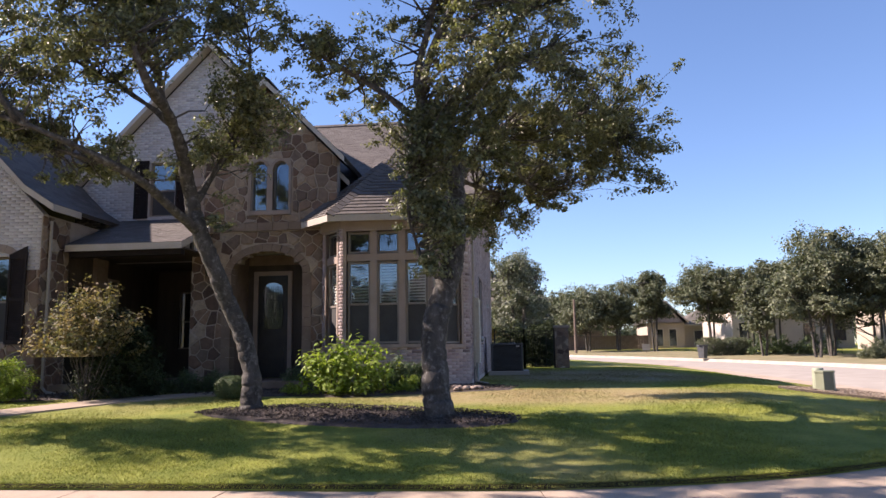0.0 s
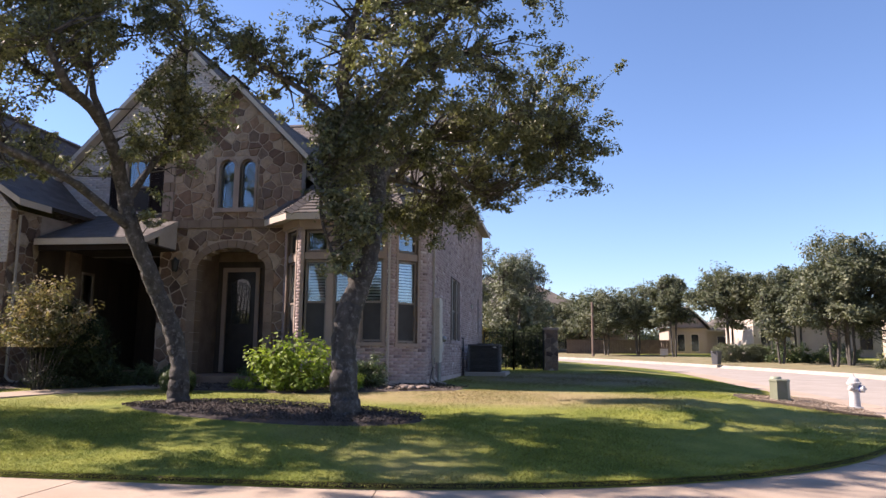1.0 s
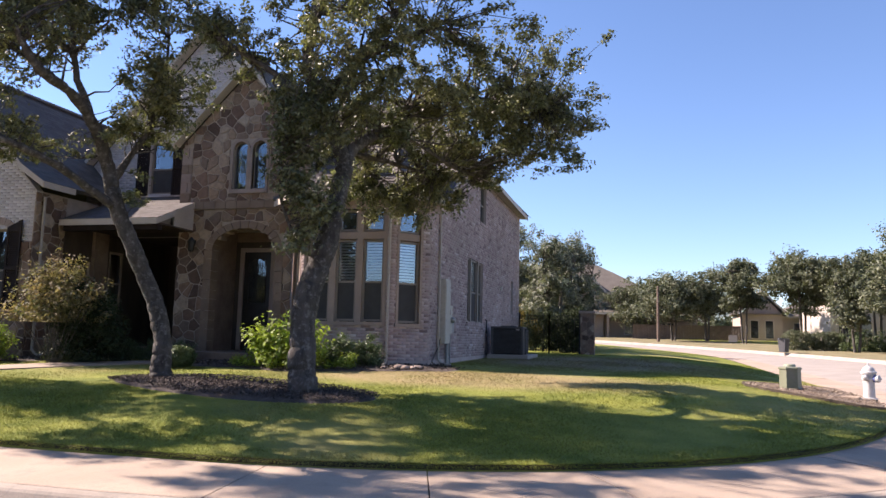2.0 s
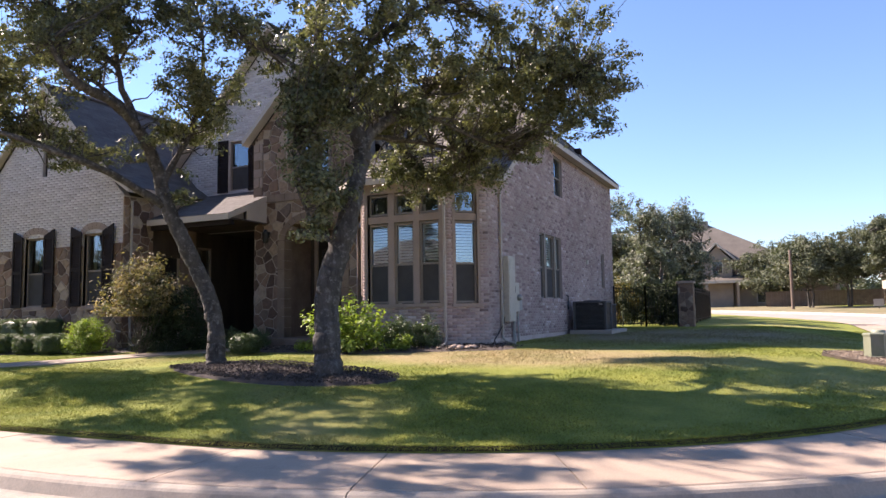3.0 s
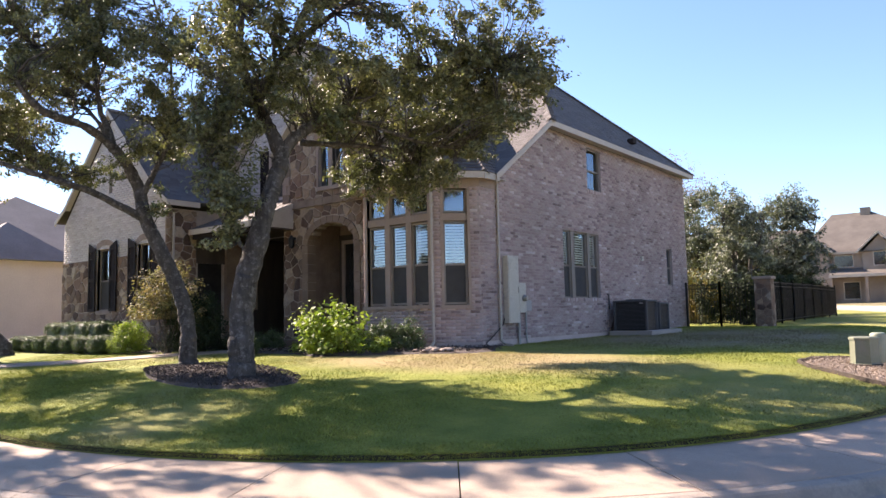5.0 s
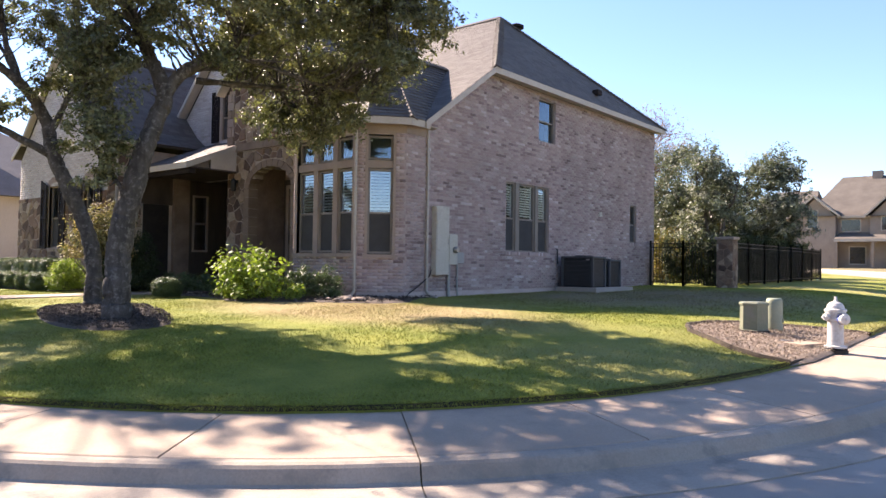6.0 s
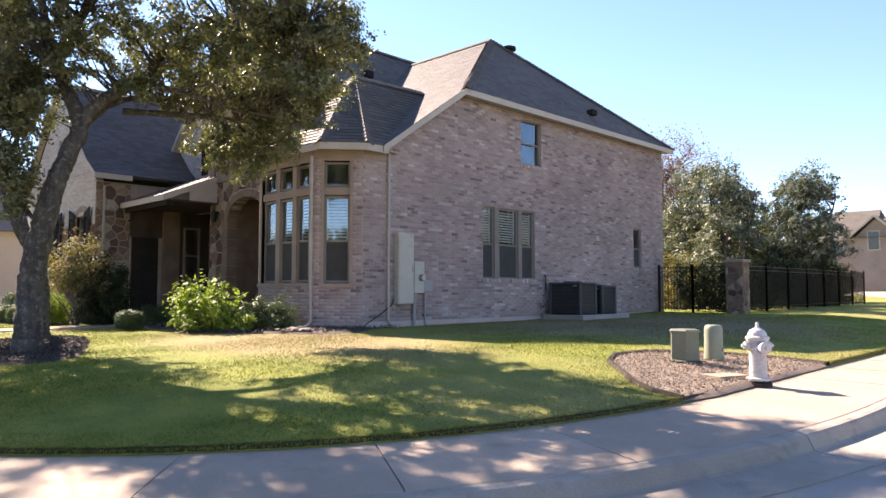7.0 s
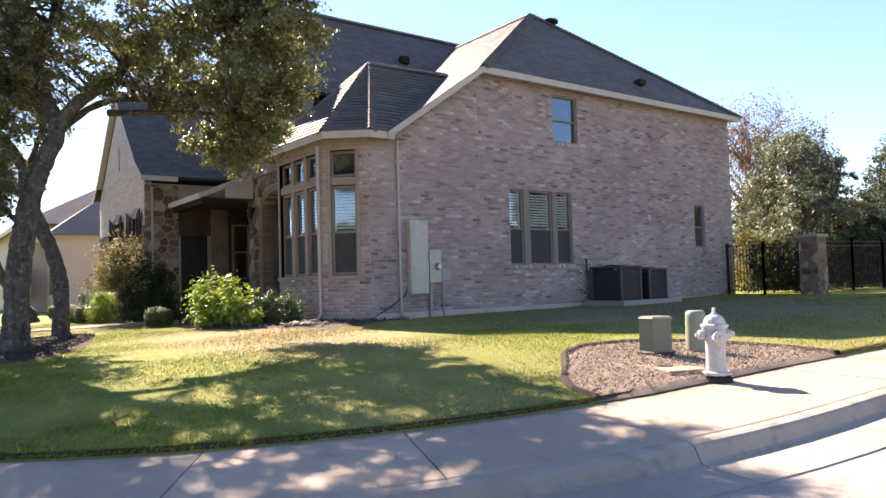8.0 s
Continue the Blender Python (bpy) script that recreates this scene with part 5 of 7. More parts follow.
T1 = (-0.76, 12.05, 0.15)
# lobes above z 7.5 are unseen, placed for the shade they cast
oak("oak_tree", T1, [
    [(-0.72, 12.05, -0.05, 0.313), (-0.74, 12.05, 0.25, 0.242), (-0.81, 12.08, 0.9, 0.205), (-0.80, 12.12, 1.7, 0.194), (-0.62, 12.18, 2.3, 0.186), (-0.47, 12.28, 2.95, 0.162), (-0.47, 12.5, 3.6, 0.15), (-0.47, 12.66, 4.1, 0.135), (-0.75, 12.45, 4.9, 0.112), (-1.05, 12.25, 5.8, 0.086), (-0.85, 12.1, 6.7, 0.056), (-0.6, 12.0, 7.6, 0.028)],
    [(-0.47, 12.6, 3.95, 0.119), (-0.36, 12.86, 4.42, 0.108), (-0.12, 13.15, 4.70, 0.098), (0.22, 13.5, 4.98, 0.088), (0.36, 13.75, 5.42, 0.074), (1.1, 14.4, 5.75, 0.05), (2.8, 15.2, 5.7, 0.019)],
    [(0.1, 13.4, 4.9, 0.05), (0.5, 14.1, 4.72, 0.04), (0.95, 15.0, 4.5, 0.03), (1.3, 15.8, 4.45, 0.015)],
    [(-0.76, 12.44, 4.9, 0.062), (-1.6, 12.2, 5.6, 0.048), (-2.4, 12.0, 6.1, 0.034), (-3.1, 11.8, 6.5, 0.017)],
    [(-0.47, 12.62, 4.0, 0.09), (-0.9, 13.4, 4.7, 0.06), (-1.25, 14.3, 5.0, 0.05), (-1.3, 15.2, 5.0, 0.036), (-1.2, 16.0, 4.6, 0.019)],
    [(-1.05, 13.6, 4.6, 0.067), (-0.4, 14.7, 4.6, 0.047), (0.3, 15.6, 4.5, 0.024)],
    [(-0.64, 12.2, 2.3, 0.034), (-1.0, 11.9, 2.8, 0.03), (-1.15, 11.7, 3.5, 0.028), (-1.1, 11.6, 4.2, 0.015)],
    [(-0.85, 12.4, 5.2, 0.076), (0.0, 12.6, 6.0, 0.056), (1.2, 12.9, 6.6, 0.028)],
    [(-1.02, 12.2, 5.6, 0.08), (-0.5, 11.6, 6.6, 0.06), (0.4, 11.0, 7.5, 0.045), (1.4, 11.0, 8.2, 0.02)],
    [(-0.2, 12.55, 5.9, 0.06), (0.9, 12.6, 7.2, 0.045), (2.2, 12.9, 8.1, 0.02)],
], [(2.9, 15.2, 6.8, 0.85, 0.7, 0.5), (3.0, 15.2, 5.9, 0.85, 0.75, 0.5), (2.5, 15.0, 5.1, 0.7, 0.6, 0.45), (1.8, 14.6, 5.6, 0.9, 0.8, 0.6), (3.2, 15.4, 5.3, 0.75, 0.65, 0.5), (2.2, 15.15, 5.5, 1.1, 1.0, 0.9), (2.95, 14.75, 4.6, 0.5, 0.4, 0.35), (1.1, 15.6, 5.0, 1.2, 0.9, 0.75), (1.6, 13.6, 6.2, 1.5, 1.4, 1.0), (0.7, 13.8, 5.3, 1.0, 1.0, 0.6),
    (-0.4, 12.1, 7.3, 1.9, 1.6, 0.9), (-1.1, 15.8, 4.5, 1.1, 0.8, 0.6), (-0.3, 16.0, 4.3, 1.0, 0.7, 0.55), (-0.8, 14.6, 5.6, 1.4, 1.2, 0.8), (-2.5, 12.0, 6.4, 1.3, 1.2, 0.75),
    (-0.72, 11.75, 4.6, 0.6, 0.5, 0.6), (-0.68, 11.75, 3.6, 0.42, 0.4, 0.6), (-0.66, 11.75, 3.1, 0.36, 0.35, 0.6), (-0.2, 12.2, 5.1, 0.8, 0.6, 0.6), (0.4, 12.8, 5.7, 0.9, 0.8, 0.6), (-0.6, 15.8, 3.9, 0.9, 0.6, 0.5), (0.3, 16.0, 4.05, 0.7, 0.5, 0.45), (-1.5, 15.7, 4.3, 0.7, 0.6, 0.5), (-0.55, 11.6, 3.3, 0.45, 0.4, 0.7), (-0.75, 11.7, 4.1, 0.5, 0.5, 0.6), (-0.6, 11.7, 4.4, 0.8, 0.6, 0.6), (-0.85, 11.8, 2.6, 0.26, 0.26, 0.4), (-0.3, 12.6, 8.6, 2.2, 1.9, 0.8), (1.2, 12.0, 8.4, 1.6, 1.5, 0.8), (0.0, 11.2, 8.0, 1.5, 1.1, 0.7), (1.5, 11.5, 8.3, 1.1, 0.9, 0.6), (-0.65, 11.5, 4.9, 0.7, 0.5, 0.6), (-0.3, 11.4, 5.3, 0.8, 0.5, 0.6), (2.4, 13.0, 8.2, 1.3, 1.2, 0.6), (0.4, 11.4, 6.0, 1.2, 1.0, 0.8), (0.9, 12.6, 7.6, 1.5, 1.4, 0.8), (2.4, 14.6, 6.1, 0.8, 0.8, 0.5), (1.0, 16.0, 4.9, 1.0, 0.7, 0.6), (0.0, 16.3, 4.5, 0.9, 0.6, 0.5), (2.4, 15.8, 5.2, 0.9, 0.7, 0.6), (0.35, 13.2, 4.95, 0.5, 0.4, 0.4), (0.95, 14.3, 5.2, 0.6, 0.5, 0.45), (0.9, 14.8, 4.7, 0.6, 0.5, 0.35), (0.9, 15.6, 5.6, 1.2, 0.9, 0.6), (-0.6, 15.2, 5.1, 1.1, 0.9, 0.6), (-1.9, 13.4, 6.0, 0.9, 0.8, 0.6)],
    11, 3150, 88, label="live oak with a dark trunk and spreading evergreen crown", clump_r=0.21, leaf=0.038, gaps=-0.05, bark_relief=True)
T2 = (-4.26, 13.3, 0.25)
# far-left, streetward and topmost lobes are unseen, added to shade lawn and pavement
oak("oak_tree", T2, [
    [(-4.22, 13.3, 0.0, 0.26), (-4.26, 13.3, 0.35, 0.19), (-4.28, 13.3, 0.9, 0.165), (-4.42, 13.3, 1.5, 0.155), (-4.68, 13.2, 2.15, 0.15), (-4.85, 13.0, 2.7, 0.145), (-5.1, 12.75, 3.5, 0.14), (-5.26, 12.68, 4.13, 0.12), (-5.22, 12.25, 4.75, 0.105), (-5.12, 11.5, 5.2, 0.09), (-4.95, 10.5, 5.35, 0.07), (-5.0, 10.0, 5.9, 0.035)],
    [(-5.1, 12.72, 3.45, 0.09), (-5.4, 11.8, 3.92, 0.075), (-5.5, 11.05, 4.12, 0.065), (-5.9, 10.4, 4.35, 0.05), (-6.5, 9.8, 4.6, 0.035), (-7.4, 9.4, 4.9, 0.02)],
    [(-6.4, 9.85, 4.6, 0.04), (-7.2, 9.4, 5.4, 0.03), (-8.4, 9.2, 5.7, 0.015)],
    [(-6.5, 9.8, 4.6, 0.05), (-7.1, 9.0, 5.9, 0.04), (-7.8, 8.3, 7.1, 0.03), (-9.4, 8.2, 7.9, 0.012)],
    [(-5.45, 11.3, 4.05, 0.05), (-6.2, 11.3, 4.4, 0.04), (-7.2, 11.2, 4.7, 0.02)],
    [(-5.2, 12.7, 3.9, 0.07), (-4.95, 12.9, 4.5, 0.06), (-4.6, 13.0, 5.2, 0.045), (-4.3, 12.9, 6.0, 0.02)],
    [(-5.2, 12.1, 4.85, 0.08), (-5.5, 11.9, 5.9, 0.06), (-5.6, 11.8, 7.0, 0.03)],
    [(-5.55, 11.9, 6.1, 0.05), (-5.9, 10.8, 6.9, 0.04), (-6.0, 10.2, 7.4, 0.02)],
    [(-5.55, 11.85, 6.6, 0.05), (-6.2, 12.0, 7.8, 0.04), (-6.8, 12.2, 9.0, 0.02)],
    [(-7.0, 11.2, 4.65, 0.03), (-8.4, 11.5, 5.4, 0.025), (-10.0, 11.9, 6.0, 0.012)],
    [(-4.32, 12.9, 5.9, 0.03), (-4.25, 12.75, 7.0, 0.026), (-4.5, 12.5, 8.2, 0.02), (-4.4, 12.3, 9.3, 0.01)],
    [(-5.3, 12.0, 5.2, 0.06), (-6.2, 12.0, 5.9, 0.045), (-7.2, 11.9, 6.5, 0.02)],
], [(-4.75, 13.05, 4.9, 0.75, 0.6, 0.5), (-4.2, 12.9, 5.6, 0.9, 0.8, 0.6), (-5.4, 10.6, 6.4, 1.4, 1.2, 0.8), (-6.8, 10.6, 5.6, 1.3, 1.1, 0.75), (-7.4, 9.9, 5.0, 1.0, 0.8, 0.5), (-5.4, 11.6, 7.5, 1.6, 1.3, 0.8), (-6.8, 12.0, 6.8, 1.3, 1.2, 0.7), (-4.4, 12.0, 7.2, 1.2, 1.0, 0.6), (-4.5, 12.5, 5.3, 0.75, 0.5, 0.5), (-4.2, 12.4, 5.95, 0.8, 0.5, 0.5), (-5.0, 12.4, 4.8, 0.5, 0.4, 0.4), (-6.3, 12.2, 4.5, 0.9, 0.5, 0.35), (-7.3, 12.0, 4.6, 0.8, 0.5, 0.35), (-7.4, 11.2, 4.9, 0.8, 0.8, 0.45), (-4.75, 12.8, 3.75, 0.35, 0.3, 0.35), (-5.75, 10.9, 4.5, 0.4, 0.4, 0.3), (-6.2, 11.4, 8.3, 1.6, 1.4, 0.7), (-6.0, 10.3, 7.4, 1.4, 1.0, 0.7), (-8.6, 9.2, 5.6, 1.2, 0.8, 0.55), (-7.2, 9.2, 6.2, 1.0, 0.7, 0.5), (-6.6, 9.0, 7.4, 0.8, 0.6, 0.4), (-8.0, 9.6, 7.5, 0.8, 0.6, 0.4), (-9.5, 9.0, 6.0, 0.9, 0.7, 0.4), (-6.2, 12.0, 9.4, 2.0, 1.5, 0.6), (-8.2, 12.2, 9.3, 1.6, 1.3, 0.6), (-4.4, 12.4, 9.4, 1.5, 1.2, 0.6), (-9.2, 11.4, 6.2, 1.2, 1.0, 0.6), (-10.6, 12.0, 6.5, 1.3, 1.0, 0.6), (-9.4, 12.6, 7.6, 1.4, 1.0, 0.6), (-7.0, 8.9, 8.2, 1.0, 0.5, 0.35), (-5.0, 9.2, 8.6, 0.8, 0.4, 0.3), (-9.5, 10.4, 9.3, 1.8, 0.9, 0.5), (-7.0, 10.6, 9.5, 1.5, 0.9, 0.5), (-6.3, 8.0, 7.0, 1.3, 0.6, 0.45), (-8.3, 8.1, 7.6, 1.4, 0.7, 0.45), (-10.0, 8.4, 8.2, 1.4, 0.7, 0.45)],
    12, 2900, 84, label="crooked live oak with a leaning grey trunk", clump_r=0.21, leaf=0.038, gaps=-0.06, bark_relief=True)
# the last three lobes, towards the lawn, are unseen and added for shade
oak("oak_tree", (-15.60, 14.15, 0.2), [
    [(-15.55, 14.15, 0.0, 0.26), (-15.65, 14.10, 0.5, 0.2), (-16.00, 13.65, 1.2, 0.18), (-16.30, 13.15, 2.2, 0.165), (-16.40, 12.85, 3.6, 0.12), (-16.50, 12.55, 5.6, 0.05)],
    [(-16.35, 12.95, 3.0, 0.1), (-17.20, 12.55, 4.4, 0.06), (-17.80, 12.35, 5.4, 0.03)],
    [(-16.40, 12.85, 3.4, 0.1), (-15.70, 12.85, 4.6, 0.06), (-15.30, 12.95, 5.4, 0.03)],
    [(-15.70, 12.85, 4.6, 0.07), (-14.2, 12.0, 5.5, 0.05), (-12.4, 11.2, 6.2, 0.02)],
], [(-16.70, 12.95, 5.7, 1.3, 1.0, 0.7), (-17.50, 12.85, 5.1, 1.0, 0.8, 0.6), (-16.00, 13.15, 5.1, 0.7, 0.7, 0.5), (-13.2, 11.5, 6.2, 1.5, 1.2, 0.7), (-11.9, 10.9, 6.6, 1.3, 0.9, 0.6), (-13.5, 12.4, 7.0, 1.4, 1.0, 0.6)],
    13, 420, 70, label="leaning live oak with a grey trunk on the front lawn", clump_r=0.26, leaf=0.046)

# ---- things on and by the house ----
M_PANEL = surface("grey_enamel", (0.45, 0.42, 0.355), (0.51, 0.475, 0.405), 1.5, 30, 0.5, 0.03, stain=(1.5, (0.30, 0.28, 0.25)))
M_PIPE = surface("grey_conduit", (0.28, 0.28, 0.27), (0.35, 0.345, 0.33), 2, 30, 0.5, 0.03)
M_DOWN = surface("tan_downpipe", (0.38, 0.335, 0.29), (0.44, 0.395, 0.345), 2, 30, 0.5, 0.03)
M_AC = surface("dark_condenser", (0.065, 0.066, 0.07), (0.09, 0.09, 0.094), 2, 40, 0.5, 0.05)
M_GREENBOX = surface("sage_enamel", (0.15, 0.165, 0.11), (0.20, 0.21, 0.145), 3, 40, 0.55, 0.06, stain=(4, (0.17, 0.17, 0.13)))
M_PALEGREEN = surface("pale_green_plastic", (0.25, 0.27, 0.19), (0.31, 0.33, 0.24), 3, 40, 0.5, 0.04)
M_HYDRANT = surface("chalky_paint", (0.46, 0.45, 0.44), (0.60, 0.59, 0.58), 7, 40, 0.6, 0.15, stain=(9, (0.36, 0.33, 0.30)))
M_HYBASE = surface("hydrant_base", (0.03, 0.025, 0.022), (0.06, 0.045, 0.04), 7, 40, 0.8, 0.3)
M_BLUE = surface("blue_cap_paint", (0.10, 0.14, 0.38), (0.14, 0.19, 0.46), 7, 40, 0.5, 0.05)
M_STEEL = surface("dull_steel", (0.35, 0.35, 0.35), (0.45, 0.45, 0.45), 7, 40, 0.35, 0.05, metal=1.0)

cabinet = thing("utility_cabinet", (-0.6, 20.27, 0.98), "tall grey-green metal utility cabinet on the brick wall", "utility box")
part("body", boxed((XS + 0.008, XS + 0.17, 20.02, 20.53, 0.98, 2.71), bevel=0.012), M_PANEL, cabinet)
part("door", boxed((XS + 0.172, XS + 0.182, 20.05, 20.50, 1.03, 2.66)), M_PANEL, cabinet)
part("latch", boxed((XS + 0.183, XS + 0.20, 20.46, 20.48, 1.75, 1.9)), M_STEEL, cabinet)
meter = thing("electric_meter", (-0.6, 20.75, 1.24), "grey electric meter box with a round glass meter and conduit", "meter")
part("body", boxed((XS + 0.008, XS + 0.14, 20.58, 20.92, 1.24, 2.02), bevel=0.012), M_PANEL, meter)
bm = bmesh.new()
rod(bm, [(XS + 0.14, 20.80, 1.62), (XS + 0.20, 20.80, 1.62), (XS + 0.25, 20.80, 1.62)], [0.085, 0.085, 0.06], 20)
part("dial", bm, M_STEEL, meter, "round meter under a glass dome")
bm = bmesh.new()
rod(bm, [(XS + 0.07, 20.64, 1.26), (XS + 0.07, 20.64, 0.2)], [0.04, 0.04], 10)
part("conduit", bm, M_PIPE, meter)
sbox = thing("junction_box", (-0.6, 21.1, 1.23), "small grey junction box with a thin conduit", "utility box")
part("body", boxed((XS + 0.008, XS + 0.11, 20.95, 21.24, 1.28, 1.56), bevel=0.01), M_PIPE, sbox)
bm = bmesh.new()
rod(bm, [(XS + 0.05, 21.02, 1.28), (XS + 0.05, 21.02, 0.75), (XS + 0.05, 21.06, 0.3)], [0.022] * 3, 8)
part("conduit", bm, M_PIPE, sbox)
bm = bmesh.new()
rod(bm, [(XS + 0.05, 19.98, 1.1), (XS + 0.06, 19.9, 0.95), (XS + 0.05, 19.5, 0.70), (XS + 0.08, 19.1, 0.52), (XS + 0.3, 18.8, 0.44)], [0.014] * 5, 6)
tagged(part("cable", bm, M_IRON), "thin black cable sagging along the footing", "cable")


vent = thing("wall_vent", (XS + 0.03, 29.0, 3.05), "small pale louvred vent on the brick wall", "vent")
part("hood", boxed((XS + 0.004, XS + 0.06, 28.93, 29.09, 2.98, 3.14), bevel=0.008), M_PANEL, vent)
for z in (3.01, 3.055, 3.10):
    part("louvre", boxed((XS + 0.058, XS + 0.072, 28.945, 29.075, z, z + 0.022)), M_PANEL, vent)
tap = thing("conduit_stub", (XS + 0.04, 26.05, 1.35), "short dark conduit beside the window", "pipe")
bm = bmesh.new()
rod(bm, [(XS + 0.01, 26.1, 1.78), (XS + 0.06, 26.1, 1.76), (XS + 0.06, 26.1, 1.3)], [0.02] * 3, 8)
part("pipe", bm, M_IRON, tap)


def downpipe(x, y, top, away, gx_=0.0):
    ob = thing("downpipe", (x, y, 0.4), "tan metal downpipe on the brick wall", "downpipe", "downpipes")
    bm = boxed((x - 0.026, x + 0.026, y - 0.03, y + 0.03, 0.55, top), bevel=0.008)
    part("pipe", bm, M_DOWN, ob)
    bm = bmesh.new()
    rod(bm, [(x, y, 0.58), (x + away[0] * 0.1, y + away[1] * 0.1, 0.47), (x + away[0] * 0.35, y + away[1] * 0.35, 0.43)], [0.036] * 3, 8)
    part("shoe", bm, M_DOWN, ob)
    for z in (1.2, 2.6, 3.9):
        if z < top:
            part("strap", boxed((x - 0.034, x + 0.034, y - 0.038, y + 0.038, z, z + 0.03)), M_DOWN, ob)
    return ob


downpipe(XS + 0.05, 19.80, 4.62, (1, 0))
downpipe(-1.50, YF - 0.06, 4.45, (0, -1))
downpipe(-10.80, 16.95, 4.6, (1, 0))


def condenser(name, x0, x1, y0, y1, z0, h):
    ob = thing(name, ((x0 + x1) / 2, (y0 + y1) / 2, z0), "dark grey air-conditioning condenser with louvred sides", "air conditioner", "condensers")
    part("body", boxed((x0 + 0.02, x1 - 0.02, y0 + 0.02, y1 - 0.02, z0, z0 + h - 0.05)), M_IRON, ob)
    for cx in (x0, x1):
        for cy in (y0, y1):
            part("corner_post", boxed((cx - 0.035, cx + 0.035, cy - 0.035, cy + 0.035, z0, z0 + h - 0.05), bevel=0.01), M_AC, ob)
    part("top", boxed((x0 - 0.04, x1 + 0.04, y0 - 0.04, y1 + 0.04, z0 + h - 0.06, z0 + h), bevel=0.02), M_AC, ob)
    bm = bmesh.new()
    z = z0 + 0.06
    while z < z0 + h - 0.1:
        box(bm, x0 + 0.03, x1 - 0.03, y0 - 0.012, y0 + 0.02, z, z + 0.014)
        box(bm, x1 - 0.02, x1 + 0.012, y0 + 0.03, y1 - 0.03, z, z + 0.014)
        z += 0.04
    tagged(part("louvres", bm, M_AC, ob), kind="stuff")
    bm = bmesh.new()
    rod(bm, [((x0 + x1) / 2, (y0 + y1) / 2, z0 + h), ((x0 + x1) / 2, (y0 + y1) / 2, z0 + h + 0.03)], [0.3, 0.28], 20)
    part("fan_grille", bm, M_IRON, ob)
    part("badge", boxed((x1 - 0.2, x1 - 0.08, y0 - 0.045, y0 - 0.04, z0 + h - 0.12, z0 + h - 0.08)), M_STEEL, ob)
    return ob


pad = part("concrete_pad", boxed((-0.55, 0.85, 25.85, 28.4, 0.45, 0.605), bevel=0.02), M_ASPHALT)
tagged(pad, "weathered grey concrete pad under the air conditioners", "concrete pad")
condenser("air_conditioner", -0.42, 0.62, 26.05, 26.85, 0.605, 0.95)
condenser("air_conditioner", -0.35, 0.50, 27.4, 28.15, 0.605, 0.87)

lantern = thing("wall_lantern", (-7.66, 19.0, 3.4), "small dark iron lantern on the stone wall", "lamp")
part("bracket", boxed((-7.70, -7.62, 19.02, 19.13, 3.62, 3.70)), M_IRON, lantern)
bm = bmesh.new()
rod(bm, [(-7.66, 18.98, 3.36), (-7.66, 18.98, 3.40), (-7.66, 18.98, 3.66), (-7.66, 18.98, 3.76)], [0.05, 0.08, 0.10, 0.02], 6)
part("lantern_body", bm, M_IRON, lantern)


# ---- iron fence, stone pillar, hedge ----
def picket_panel(a, b, h, parent, gap=0.115, r=0.008):
    a, b = Vector(a), Vector(b)
    n = int((b - a).length / gap)
    for k in range(n + 1):
        p = a.lerp(b, k / n)
        bm = bmesh.new()
        box(bm, p.x - r, p.x + r, p.y - r, p.y + r, p.z + 0.08, p.z + h)
        part("picket", bm, M_IRON, parent)
    for z in (0.15, h - 0.18, h - 0.03):
        bm = bmesh.new()
        rod(bm, [a + Vector((0, 0, z)), b + Vector((0, 0, z))], [0.016, 0.016], 4)
        part("rail", bm, M_IRON, parent)
    for p in (a, b):
        part("post", boxed((p.x - 0.035, p.x + 0.035, p.y - 0.035, p.y + 0.035, p.z - 0.1, p.z + h + 0.08)), M_IRON, parent)


def fence_run(points, h=1.65):
    for a, b in zip(points, points[1:]):
        f = thing("iron_fence", (a[0], a[1], ground_z(*a)), "black iron picket fence panel on the lawn", "fence", "fence panels")
        picket_panel((a[0], a[1], ground_z(*a)), (b[0], b[1], ground_z(*b)), h, f)


fence_run([(-0.55, 33.0), (0.75, 32.95), (2.05, 32.9)])
fence_run([(2.38, 33.25), (2.28, 35.7), (2.18, 38.2), (2.08, 40.7), (1.98, 43.2), (1.88, 45.7), (1.78, 48.2), (1.68, 50.7)])
pillar = thing("stone_pillar", (2.38, 32.9, ground_z(2.38, 32.9)), "square brown stone pillar with a flat cap at the fence corner", "pillar")
z = ground_z(2.38, 32.9) - 0.1
part("core", boxed((2.10, 2.66, 32.62, 33.18, z, 2.28)), M_BROWN, pillar)
part("cap", boxed((2.04, 2.72, 32.56, 33.24, 2.28, 2.38), bevel=0.02), M_CAST, pillar)
for mm in (axes((2.10, 32.62, 0), (1, 0, 0)), axes((2.66, 32.62, 0), (0, 1, 0))):
    stones([(0, z), (0.56, z), (0.56, 2.28), (0, 2.28)], [], mm, pillar, 0.26, 31, proud=0.015)


